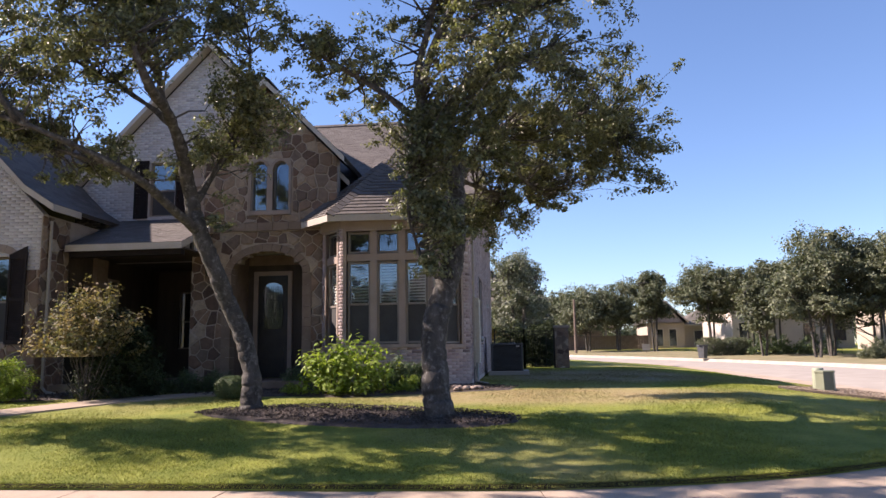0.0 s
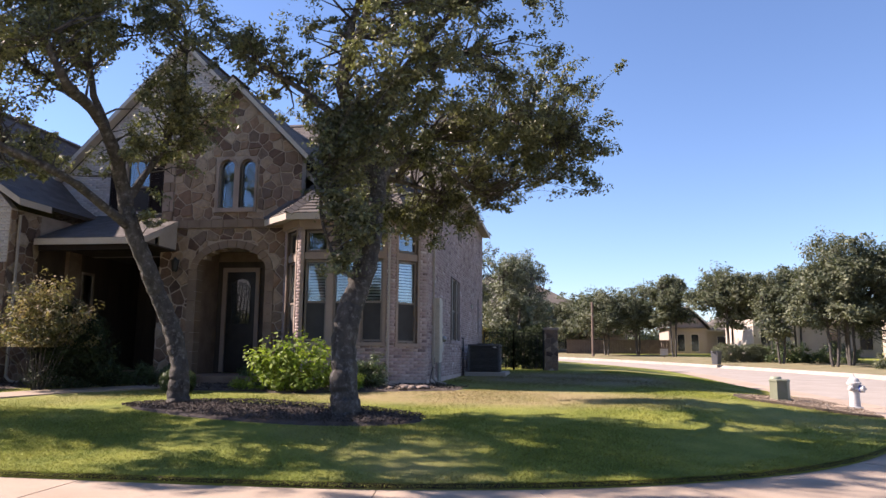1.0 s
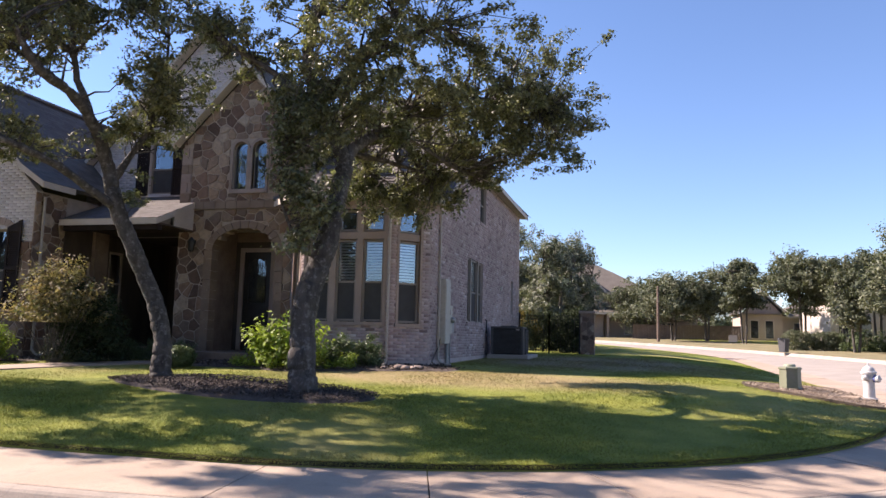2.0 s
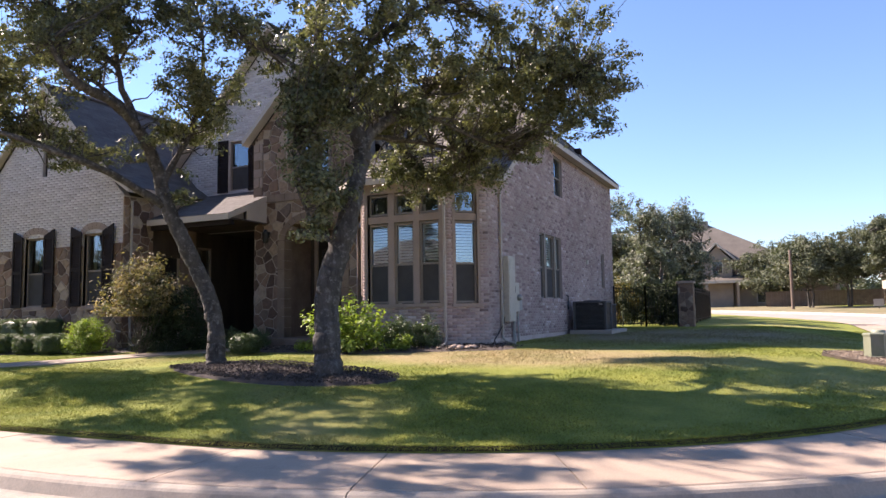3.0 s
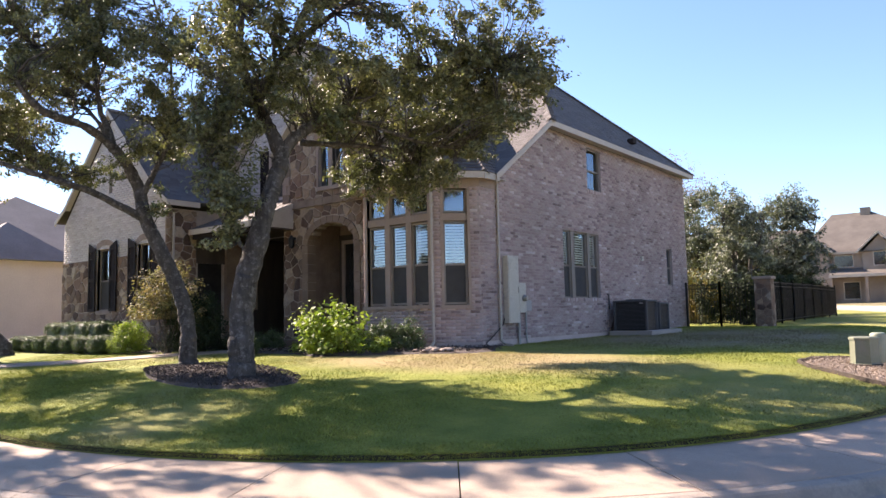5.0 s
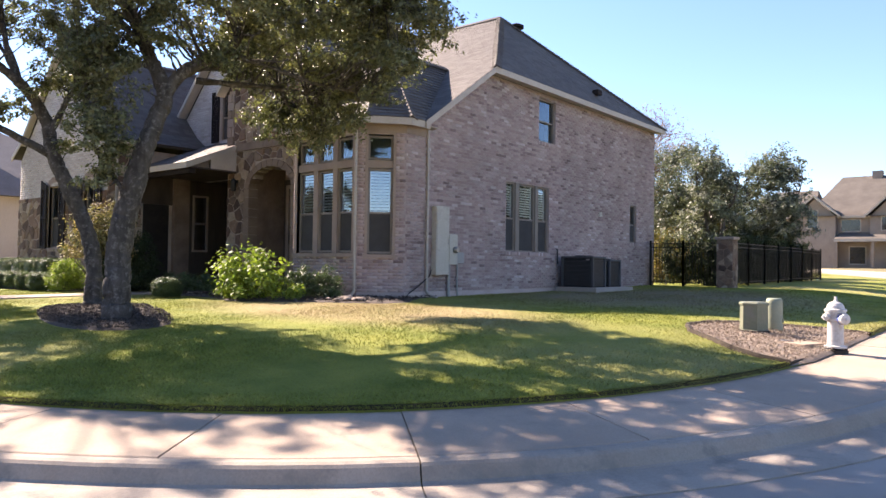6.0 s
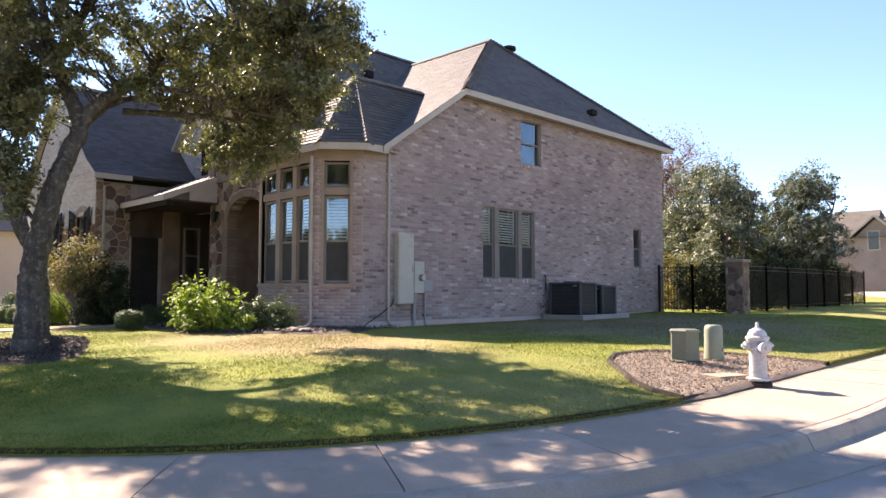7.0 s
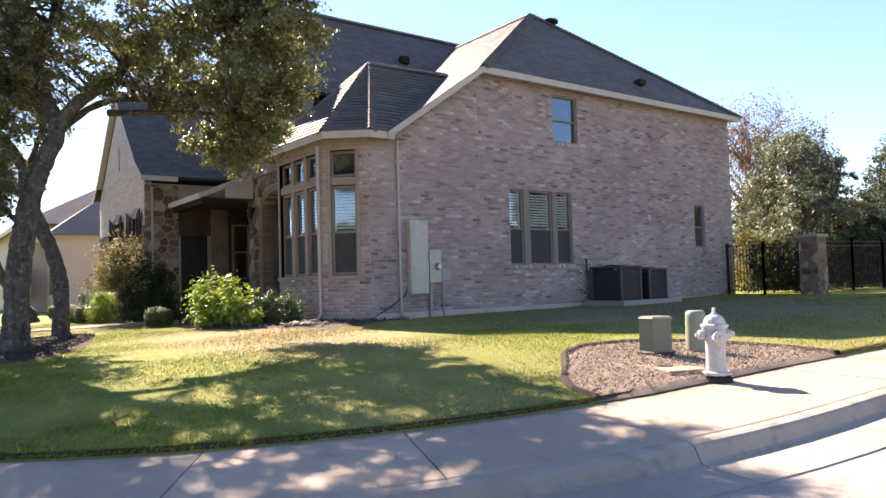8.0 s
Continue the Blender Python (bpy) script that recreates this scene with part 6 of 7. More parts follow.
def shrub(name, centre, radii, label, leaves, seed, clumps=60, per=120, leaf=0.02, clump_r=0.14, stems=6, shell=0.35, group="", category="shrub", sprays=False, drop=0.0):
    rng = np.random.default_rng(seed)
    x, y, z = centre
    ob = thing(name, (x, y, z), label, category, group)
    d = rng.normal(0, 1, (clumps, 3))
    d /= np.linalg.norm(d, axis=1, keepdims=True)
    d[:, 2] = np.abs(d[:, 2]) * 1.0
    r = rng.uniform(0, 1, (clumps, 1)) ** shell
    c = np.array([x, y, z]) + d * r * np.array([radii[0], radii[1], radii[2]]) * (1 + rng.normal(0, 0.07, (clumps, 1)))
    bm = bmesh.new()
    for k in range(min(clumps, stems * 4)):
        a = Vector((x, y, z - 0.05 - drop)) + Vector((rng.normal(0, 0.06), rng.normal(0, 0.06), 0))
        b = Vector(c[k])
        rod(bm, [a, a.lerp(b, 0.5) + Vector((0, 0, 0.08)), b], [0.012, 0.009, 0.003], 4)
    tagged(part("stem", bm, M_BARK, ob), kind="stuff")
    v, f = leaf_cloud(rng, c, clump_r * rng.uniform(0.7, 1.3, clumps), per, leaf, 0.9, d * 0.8 + np.array([0, 0, 0.5]) if sprays else None)
    v[:, 2] = np.maximum(v[:, 2], z + 0.01)
    fast("foliage", v, f, leaves, ob)
    return ob


def on(x, y, dz=0.03):
    return (x, y, ground_z(x, y) + dz)


def box_ball(xy, r, h, label, seed, square=0.75):
    """A shorn boxwood: small leaves close over a dark, twiggy core."""
    rng = np.random.default_rng(seed)
    x, y = xy
    z = ground_z(x, y)
    ob = thing("boxwood_ball", (x, y, z), label, "shrub", "boxwood balls")
    n = 1500
    d = rng.normal(0, 1, (n, 3))
    d /= np.linalg.norm(d, axis=1, keepdims=True)
    d = np.sign(d) * np.abs(d) ** square
    bump = 1 + 0.035 * np.sin(5 * d[:, :1] + seed) * np.sin(4 * d[:, 1:2]) + rng.normal(0, 0.025, (n, 1))
    c = np.array([x, y, z + h * 0.5]) + d * bump * np.array([r, r, h * 0.5])
    v, f = leaf_cloud(rng, c, np.full(n, 0.035), 7, 0.016, 1.0)
    v[:, 2] = np.maximum(v[:, 2], z + 0.015)
    fast("foliage", v, f, M_BOX, ob)
    bm = bmesh.new()
    bmesh.ops.create_icosphere(bm, subdivisions=3, radius=1.0)
    for q in bm.verts:
        e = Vector([math.copysign(abs(a) ** square, a) for a in q.co])
        q.co = Vector((x, y, z + h * 0.5)) + Vector((e.x * r * 0.92, e.y * r * 0.92, e.z * h * 0.47)) * rng.uniform(0.96, 1.0)
    part("core", bm, M_BOX, ob)
    bm = bmesh.new()
    rod(bm, [(x, y, z - 0.05), (x + 0.02, y, z + h * 0.4)], [0.03, 0.02], 6)
    part("stem", bm, M_BARK, ob)
    return ob


shrub("lime_shrub", on(-3.35, 16.5), (1.1, 0.7, 1.15), "bright lime-green leafy shrub in the mulch bed", M_BRIGHT, 41, 105, 30, 0.065, 0.21, sprays=True)
box_ball((-5.6, 15.72), 0.32, 0.46, "clipped round boxwood ball", 42)
shrub("dark_shrub", on(-2.3, 17.2), (0.45, 0.4, 0.72), "dark green rounded shrub by the bay wall", M_BOX, 43, 80, 90, 0.024, 0.12)
shrub("dark_shrub", on(-1.72, 17.5), (0.38, 0.33, 0.72), "dark green upright shrub by the bay wall", M_BOX, 44, 60, 90, 0.024, 0.12)
shrub("small_shrub", on(-1.95, 16.75), (0.22, 0.2, 0.35), "small yellow-green shrub at the bed's edge", M_BRIGHT, 45, 26, 60, 0.03, 0.1)
shrub("small_shrub", on(-4.55, 16.6), (0.25, 0.22, 0.25), "small pale green shrub at the bed's edge", M_BRIGHT, 46, 24, 50, 0.025, 0.1)
for k, (x, y, r, h) in enumerate(((-11.66, 15.2, 0.37, 0.53), (-12.58, 15.2, 0.35, 0.50), (-13.5, 15.25, 0.36, 0.52), (-14.4, 15.2, 0.35, 0.50), (-15.3, 15.2, 0.36, 0.52), (-16.2, 15.25, 0.35, 0.50), (-17.1, 15.2, 0.36, 0.51))):
    box_ball((x, y), r, h, "clipped round boxwood ball in a row", 50 + k)
for k, x in enumerate((-13.5, -14.5, -15.5, -16.5)):
    box_ball((x, 16.25), 0.46, 0.90, "taller clipped boxwood mound under the windows", 60 + k, 0.45)
shrub("feathery_shrub", on(-10.75, 15.5), (0.72, 0.5, 0.95), "fresh green feathery shrub", M_BRIGHT, 57, 110, 90, 0.025, 0.14)
shrub("autumn_shrub", on(-8.85, 15.6, 0.95), (1.15, 0.95, 1.55), "tall open shrub turning orange and brown", M_AUTUMN, 58, 170, 60, 0.042, 0.24, shell=0.6, sprays=True, drop=0.95)
shrub("dark_shrub", on(-8.45, 16.2), (0.95, 0.75, 1.9), "tall dark green shrub beside the autumn shrub", M_HEDGE_SHADED, 59, 260, 80, 0.03, 0.16)
rng = np.random.default_rng(77)
for k in range(14):                                     # loose pale stones where the downpipe empties
    x, y, r = -0.85 + rng.normal(0, 0.28), 17.25 + rng.normal(0, 0.16), rng.uniform(0.05, 0.11)
    bm = bmesh.new()
    bmesh.ops.create_icosphere(bm, subdivisions=2, radius=r, matrix=Matrix.Translation((x, y, ground_z(x, y) + 0.03 + r * 0.3)) @ Matrix.Rotation(rng.uniform(0, 3), 4, "Z") @ Matrix.Diagonal((1.3, 0.9, 0.6, 1)))
    for q in bm.verts:
        q.co += Vector(rng.normal(0, r * 0.09, 3))
    tagged(part("rock", bm, M_CAST, smooth=True), "loose pale rock on the mulch", "rock", "rocks")
for k, (x, y) in enumerate(((-7.4, 17.3), (-6.7, 17.5), (-8.1, 17.2), (-5.0, 18.3))):
    shrub("dark_shrub", on(x, y), (0.4, 0.36, 0.5), "low dark green shrub before the porch", M_BOX, 60 + k, 60, 80, 0.022, 0.12)

# stepping path over the lawn to the porch
path_pts = [(-19.0, 9.2), (-13.5, 10.4), (-10.6, 11.8), (-9.0, 13.4), (-8.55, 14.6), (-8.0, 15.6), (-7.1, 16.4), (-6.2, 17.3), (-6.0, 18.0)]
verts, faces = [], []
for k, (x, y) in enumerate(path_pts):
    a, b = path_pts[max(k - 1, 0)], path_pts[min(k + 1, len(path_pts) - 1)]
    dx, dy = b[0] - a[0], b[1] - a[1]
    ln = math.hypot(dx, dy)
    nx, ny = -dy / ln * 0.5, dx / ln * 0.5
    for s, dz in ((-1, -0.05), (-1, 0.035), (1, 0.035), (1, -0.05)):
        verts.append((x + nx * s, y + ny * s, ground_z(x + nx * s, y + ny * s) + dz))
for k in range(len(path_pts) - 1):
    for j in range(3):
        i = k * 4 + j
        faces.append((i, i + 1, i + 5, i + 4))
tagged(raw("garden_path", verts, faces, M_CONCRETE, smooth=False), "pale concrete garden path across the lawn", "path", kind="structure")

# ---- hydrant and utility boxes at the corner ----
hx, hy = 8.86, 17.66
hz = street_z(hy) - 0.01
hydrant = thing("fire_hydrant", (hx, hy, hz), "white-painted fire hydrant with a dark base and blue-marked cap", "hydrant")


def lathe(bm, prof, cx, cy, cz, sides=24, m=None):
    rings = []
    for r, z in prof:
        ring = []
        for k in range(sides):
            p = Vector((r * math.cos(2 * math.pi * k / sides), r * math.sin(2 * math.pi * k / sides), z))
            ring.append(bm.verts.new((m @ p) if m else p + Vector((cx, cy, cz))))
        rings.append(ring)
    for a, b in zip(rings, rings[1:]):
        for k in range(sides):
            bm.faces.new((a[k], a[(k + 1) % sides], b[(k + 1) % sides], b[k]))
    bm.faces.new(rings[0][::-1])
    bm.faces.new(rings[-1])


bm = bmesh.new()
lathe(bm, [(0.16, -0.03), (0.165, 0.03), (0.165, 0.055), (0.12, 0.06), (0.115, 0.09)], hx, hy, hz)
part("base", bm, M_HYBASE, hydrant, "dark rusty base flange")
bm = bmesh.new()
lathe(bm, [(0.15, 0.085), (0.15, 0.115), (0.108, 0.125), (0.103, 0.30), (0.103, 0.46), (0.125, 0.47), (0.125, 0.50), (0.112, 0.51), (0.115, 0.575), (0.135, 0.58), (0.135, 0.605), (0.128, 0.61)], hx, hy, hz)
part("barrel", bm, M_HYDRANT, hydrant, smooth=False)
bm = bmesh.new()
lathe(bm, [(0.145, 0.605), (0.145, 0.63), (0.118, 0.64), (0.108, 0.68), (0.085, 0.715), (0.05, 0.735), (0.03, 0.74)], hx, hy, hz)
part("bonnet", bm, M_HYDRANT, hydrant)
bm = bmesh.new()
lathe(bm, [(0.032, 0.735), (0.032, 0.755), (0.022, 0.76), (0.022, 0.80), (0.016, 0.81)], hx, hy, hz, 5)
part("operating_nut", bm, M_HYDRANT, hydrant)
for ang, r, ln, z in ((-40, 0.075, 0.20, 0.50), (50, 0.05, 0.17, 0.52), (230, 0.05, 0.17, 0.52)):
    mm = Matrix.Translation((hx, hy, hz + z)) @ Matrix.Rotation(radians(ang), 4, "Z") @ Matrix.Rotation(radians(90), 4, "Y")
    bm = bmesh.new()
    lathe(bm, [(r * 0.85, 0.08), (r * 0.85, ln - 0.06), (r, ln - 0.055), (r, ln), (r * 0.7, ln + 0.01), (0.02, ln + 0.012), (0.02, ln + 0.04)], 0, 0, 0, 16, mm)
    part("hose_outlet", bm, M_HYDRANT, hydrant)
    if r > 0.06:
        bm = bmesh.new()
        lathe(bm, [(r * 1.02, ln - 0.085), (r * 1.02, ln - 0.06)], 0, 0, 0, 16, mm)
        part("ring", bm, M_BLUE, hydrant, "blue marking ring")
for k in range(8):
    a = 2 * math.pi * k / 8
    bm = bmesh.new()
    lathe(bm, [(0.014, 0.045), (0.014, 0.08)], hx + 0.14 * math.cos(a), hy + 0.14 * math.sin(a), hz + 0.01, 6)
    part("bolt", bm, M_HYBASE, hydrant)

bx, by, bz = 7.55, 18.35, ground_z(7.55, 18.35) - 0.05
gbox = thing("utility_pedestal", (bx, by, bz), "sage-green six-sided utility pedestal with a faded lid", "utility box")
bm = bmesh.new()
lathe(bm, [(0.24, -0.02), (0.24, 0.10), (0.22, 0.11), (0.215, 0.49), (0.225, 0.50)], bx, by, bz, 6)
part("body", bm, M_GREENBOX, gbox)
bm = bmesh.new()
lathe(bm, [(0.235, 0.495), (0.235, 0.525), (0.20, 0.545)], bx, by, bz, 6)
part("lid", bm, M_GREENBOX, gbox, "faded flat lid")
bm = bmesh.new()
lathe(bm, [(0.25, -0.03), (0.25, 0.09), (0.235, 0.10)], bx, by, bz, 6)
part("skirt", bm, M_HYBASE, gbox, "soil-stained dark base")
cx2, cy2, cz2 = 7.67, 19.05, ground_z(7.67, 19.05) - 0.05
cyl = thing("cable_pedestal", (cx2, cy2, cz2), "pale green plastic cable pedestal with a rounded top", "utility box")
bm = bmesh.new()
lathe(bm, [(0.145, -0.02), (0.14, 0.1), (0.132, 0.52), (0.125, 0.575), (0.10, 0.595)], cx2, cy2, cz2, 14)
part("body", bm, M_PALEGREEN, cyl, smooth=True)
part("hasp", boxed((cx2 + 0.12, cx2 + 0.15, cy2 - 0.02, cy2 + 0.02, cz2 + 0.2, cz2 + 0.26)), M_PALEGREEN, cyl)
vlid = thing("valve_lid", (8.4, 17.45, ground_z(8.4, 17.45)), "pale concrete valve box lid set in the bed", "utility lid")
lid_m = Matrix.Translation((8.24, 17.62, ground_z(8.3, 17.6) + 0.0)) @ Matrix.Rotation(radians(-19), 4, "Z")
bm = boxed((-0.42, 0.42, -0.24, 0.24, -0.1, 0.042), bevel=0.012)
bm.transform(lid_m)
part("slab", bm, M_CONCRETE, vlid)
bm = bmesh.new()
lathe(bm, [(0.11, 0.0), (0.11, 0.012)], 8.22, 17.6, ground_z(8.3, 17.6) + 0.04, 16)
part("cover", bm, M_AC, vlid)

# ---- beyond: back garden, street trees, far houses ----
M_STUCCO = surface("pale_stucco", (0.38, 0.315, 0.26), (0.45, 0.38, 0.32), 0.6, 20, 0.9, 0.15)
M_WHITEWALL = surface("white_stucco", (0.46, 0.40, 0.35), (0.54, 0.48, 0.42), 0.6, 20, 0.9, 0.15)
M_TANBRICK = surface("far_brick", (0.27, 0.215, 0.18), (0.35, 0.285, 0.24), 0.8, 12, 0.9, 0.2)
M_FARROOF = surface("far_shingle", (0.105, 0.092, 0.08), (0.15, 0.132, 0.115), 0.8, 14, 0.95, 0.3)
M_BROWNROOF = surface("brown_shingle", (0.12, 0.10, 0.085), (0.17, 0.145, 0.12), 0.8, 14, 0.95, 0.3)
M_CREAM = surface("cream_stucco", (0.50, 0.435, 0.375), (0.58, 0.515, 0.45), 0.6, 20, 0.9, 0.15)
M_PALEROOF = surface("weathered_shingle", (0.20, 0.172, 0.155), (0.27, 0.235, 0.213), 0.8, 14, 0.95, 0.3)
M_DARKGLASS = surface("far_pane", (0.02, 0.022, 0.025), (0.03, 0.032, 0.035), 2, 10, 0.08, 0, spec=0.8)
M_BARE = surface("grey_twig", (0.18, 0.14, 0.125), (0.27, 0.21, 0.19), 5, 20, 0.95, 0.3)
M_RUSSET = surface("russet_leaf", (0.17, 0.075, 0.05), (0.28, 0.15, 0.08), 1, 8, 0.7, 0, pieces="island", spread=0.4, thin=0.25)
M_GOLD = surface("gold_leaf", (0.11, 0.10, 0.035), (0.20, 0.145, 0.05), 1, 8, 0.7, 0, pieces="island", spread=0.4, thin=0.3)
M_WOOD = surface("weathered_wood", (0.14, 0.10, 0.08), (0.20, 0.15, 0.12), 2, 20, 0.9, 0.3)


M_LEAF_GARDEN = surface("garden_oak_leaf", (0.088, 0.104, 0.074), (0.19, 0.20, 0.15), 0.6, 6, 0.55, 0, pieces="island", spread=0.5, thin=0.22, spec=0.35)


def street_tree(x, y, crown_r, crown_z, crown_h, seed, trunks=3, leaves=None, label="live oak with several grey trunks", clumps=150, per=110, leaf=0.075, squat=1.0, name="oak_tree"):
    """An oak with a few stems and a broad, uneven crown."""
    rng = np.random.default_rng(seed)
    z0 = ground_z(x, y)
    limbs, lobes = [], []
    for k in range(trunks):
        a = 2 * math.pi * (k + rng.uniform(-0.2, 0.2)) / trunks
        sx_, sy_ = math.cos(a), math.sin(a)
        r = 0.10 if trunks > 1 else 0.16
        limbs.append([(x + 0.12 * sx_, y + 0.12 * sy_, z0 - 0.1, r * 1.3), (x + 0.25 * sx_, y + 0.25 * sy_, z0 + 0.8, r), (x + 0.5 * sx_, y + 0.5 * sy_, z0 + (crown_z - z0) * 0.75, r * 0.8), (x + crown_r * 0.45 * sx_, y + crown_r * 0.45 * sy_, crown_z - crown_h * 0.12, r * 0.45), (x + crown_r * 0.6 * sx_, y + crown_r * 0.6 * sy_, crown_z + crown_h * 0.12, 0.02)])
    for k in range(9):
        a, q = rng.uniform(0, 2 * math.pi), crown_r * 0.62 * math.sqrt(rng.uniform(0, 1))
        w = crown_r * rng.uniform(0.32, 0.5)
        lobes.append((x + q * math.cos(a), y + q * math.sin(a), crown_z + crown_h * (rng.uniform(-0.35, 0.42) - 0.25 * q / crown_r), w, w, w * 0.62 * squat))
    lobes.append((x, y, crown_z, crown_r * 0.6, crown_r * 0.6, crown_h * 0.36))
    return oak(name, (x, y, z0), limbs, lobes, seed, clumps, per, crown_r * 0.17, leaf, leaves=leaves or M_LEAF_FAR, label=label, group="street trees")


street_tree(0.4, 37.2, 1.95, 4.5, 4.5, 71, 3, leaves=M_LEAF_GARDEN, label="live oak with several thin trunks behind the iron fence", clumps=210, per=85, leaf=0.06)
street_tree(0.55, 45.2, 2.5, 5.2, 5.0, 73, 2, leaves=M_LEAF_GARDEN, label="taller live oak rising behind the clipped hedge", clumps=230, per=85, leaf=0.07)
street_tree(-2.2, 40.5, 2.6, 5.0, 4.6, 72, 2, leaves=M_LEAF_GARDEN, label="live oak in the back garden", clumps=210, per=80, leaf=0.065)
for k, (x, y, r, cz, ch) in enumerate(((8.3, 84.5, 3.4, 6.4, 5.0), (11.8, 86.0, 3.6, 6.6, 5.2), (14.9, 80.0, 2.8, 7.2, 5.4), (18.4, 71.0, 3.4, 6.6, 5.4), (24.2, 70.5, 3.0, 6.8, 5.4), (24.6, 60.0, 3.4, 6.6, 5.6), (28.6, 61.0, 3.6, 6.9, 6.0), (29.6, 53.5, 3.2, 6.6, 5.6), (4.6, 93.0, 3.2, 6.2, 5.0))):
    street_tree(x, y, r * (1.42, 1.25, 1.0, 1.25, 1.1, 1.3, 1.3, 1.3, 1.42)[k], cz + 0.35, ch * 1.15, 80 + k, 2 + k % 2, clumps=340, per=70, leaf=0.115)

for k, (x, y, r, cz, ch) in enumerate(((21.3, 68.5, 3.6, 6.2, 5.0), (22.6, 57.5, 3.2, 6.0, 4.6), (20.7, 63.6, 2.8, 5.4, 4.4), (27.6, 57.0, 3.2, 6.0, 4.6))):
    street_tree(x, y, r, cz, ch, 110 + k, 2, clumps=260, per=70, leaf=0.115)
for k, (x, y, r, cz, ch, leaf_m, lab) in enumerate(((-8.5, 51.0, 3.4, 4.2, 6.2, None, "dense live oak beyond the garden"), (-4.0, 53.5, 3.6, 4.0, 6.4, None, "dense live oak beyond the garden"), (-3.0, 43.5, 2.2, 2.8, 3.6, M_GOLD, "small tree in yellow autumn leaf behind the fence"))):
    street_tree(x, y, r, cz, ch, 130 + k, 3, leaves=leaf_m, label=lab, clumps=260, per=80, leaf=0.1)

# the thin autumn tree behind the house
rng = np.random.default_rng(5)
ax, ay = -6.8, 45.0
limbs = [[(ax, ay, 0.5, 0.2), (ax, ay, 3.0, 0.15), (ax + 0.2, ay + 0.1, 5.5, 0.1), (ax + 0.1, ay, 8.8, 0.03)]]
for k in range(40):
    a, z, w = rng.uniform(0, 2 * math.pi), rng.uniform(3.6, 7.2), rng.uniform(0.7, 1.15)
    c_, s_ = math.cos(a) * w, math.sin(a) * w
    limbs.append([(ax, ay, z, 0.045), (ax + 0.8 * c_, ay + 0.8 * s_, z + 0.9 + rng.normal(0, 0.2), 0.03), (ax + 1.6 * c_ + rng.normal(0, 0.25), ay + 1.6 * s_, z + 1.5, 0.02), (ax + 2.5 * c_ + rng.normal(0, 0.3), ay + 2.5 * s_ + rng.normal(0, 0.3), z + 2.0 + rng.normal(0, 0.3), 0.008)])
oak("autumn_tree", (ax, ay, 0.55), limbs, [(ax, ay, 8.0, 3.2, 3.0, 2.3), (ax + 0.9, ay, 6.8, 2.8, 2.4, 2.0)], 90, 1900, 7, 0.4, 0.05, bark=M_BARE, leaves=M_RUSSET, label="thin tree with bare twigs and a few russet leaves", group="street trees")
shrub("gold_shrub", (-1.6, 37.2, ground_z(-1.6, 37.2)), (1.5, 1.0, 2.2), "tall shrub in golden autumn leaf behind the fence", M_GOLD, 91, 130, 60, 0.06, 0.3)


def hedge_block(name, a, b, w, h, seed, label, leaves=None):
    """A clipped hedge: a dense slab of leaves with a slightly uneven top."""
    rng = np.random.default_rng(seed)
    a, b = np.array(a), np.array(b)
    ln = np.linalg.norm(b - a)
    n = int(ln * h * w * 46) + 40
    t, s, z = rng.uniform(0, 1, n), rng.uniform(-0.5, 0.5, n), rng.uniform(0.05, 1, n)
    nrm = np.array([-(b - a)[1], (b - a)[0]]) / ln
    xy = a + t[:, None] * (b - a) + s[:, None] * w * nrm
    base = np.array([ground_z(x, y) for x, y in xy])
    c = np.c_[xy, base + z * h * (1 + 0.05 * np.sin(t * ln * 2.1))]
    ob = thing(name, (a[0], a[1], float(base[0])), label, "hedge")
    v, f = leaf_cloud(rng, c, np.full(n, 0.17), 46, 0.045, 0.9)
    v[:, 2] = np.maximum(v[:, 2], base.min() + 0.02)
    fast("foliage", v, f, leaves or M_BOX, ob)
    bm = bmesh.new()
    for k in range(int(ln / 0.8) + 1):
        q = a + (b - a) * min(1, k * 0.8 / ln)
        rod(bm, [(q[0], q[1], ground_z(*q) - 0.05), (q[0] + 0.05, q[1], ground_z(*q) + h * 0.8)], [0.03, 0.01], 5)
    tagged(part("stem", bm, M_BARK, ob), kind="stuff")
    return ob


hedge_block("hedge", (-0.5, 34.4), (1.9, 34.2), 0.9, 1.7, 92, "clipped hedge in painted-in shade behind the iron fence", M_HEDGE_SHADED)
hedge_block("hedge", (-9.0, 47.5), (0.6, 46.8), 1.6, 3.6, 99, "tall dense evergreen screen behind the garden", M_LEAF_FAR)
hedge_block("hedge", (1.72, 33.9), (1.05, 50.0), 0.8, 1.95, 93, "tall clipped hedge in painted-in shade along the fence", M_HEDGE_SHADED)
hedge_block("hedge", (16.3, 66.5), (20.6, 67.5), 1.8, 1.5, 94, "broad rounded hedge beside the far street", M_LEAF_FAR)
shrub("round_shrub", (24.5, 52.5, ground_z(24.5, 52.5)), (1.2, 1.1, 1.3), "round grey-green shrub on the far verge", M_LEAF_FAR, 95, 60, 60, 0.07, 0.25)
shrub("round_shrub", (27.3, 51.0, ground_z(27.3, 51.0)), (1.5, 1.3, 1.6), "round green shrub on the far verge", M_LEAF_FAR, 96, 70, 60, 0.07, 0.28)
shrub("round_shrub", (22.0, 66.0, ground_z(22.0, 66.0)), (2.2, 1.4, 1.9), "dark shrub before the white house", M_BOX, 97, 80, 60, 0.08, 0.3)
shrub("round_shrub", (25.5, 66.0, ground_z(25.5, 66.0)), (2.4, 1.4, 1.7), "dark shrub before the white house", M_BOX, 98, 80, 60, 0.08, 0.3)


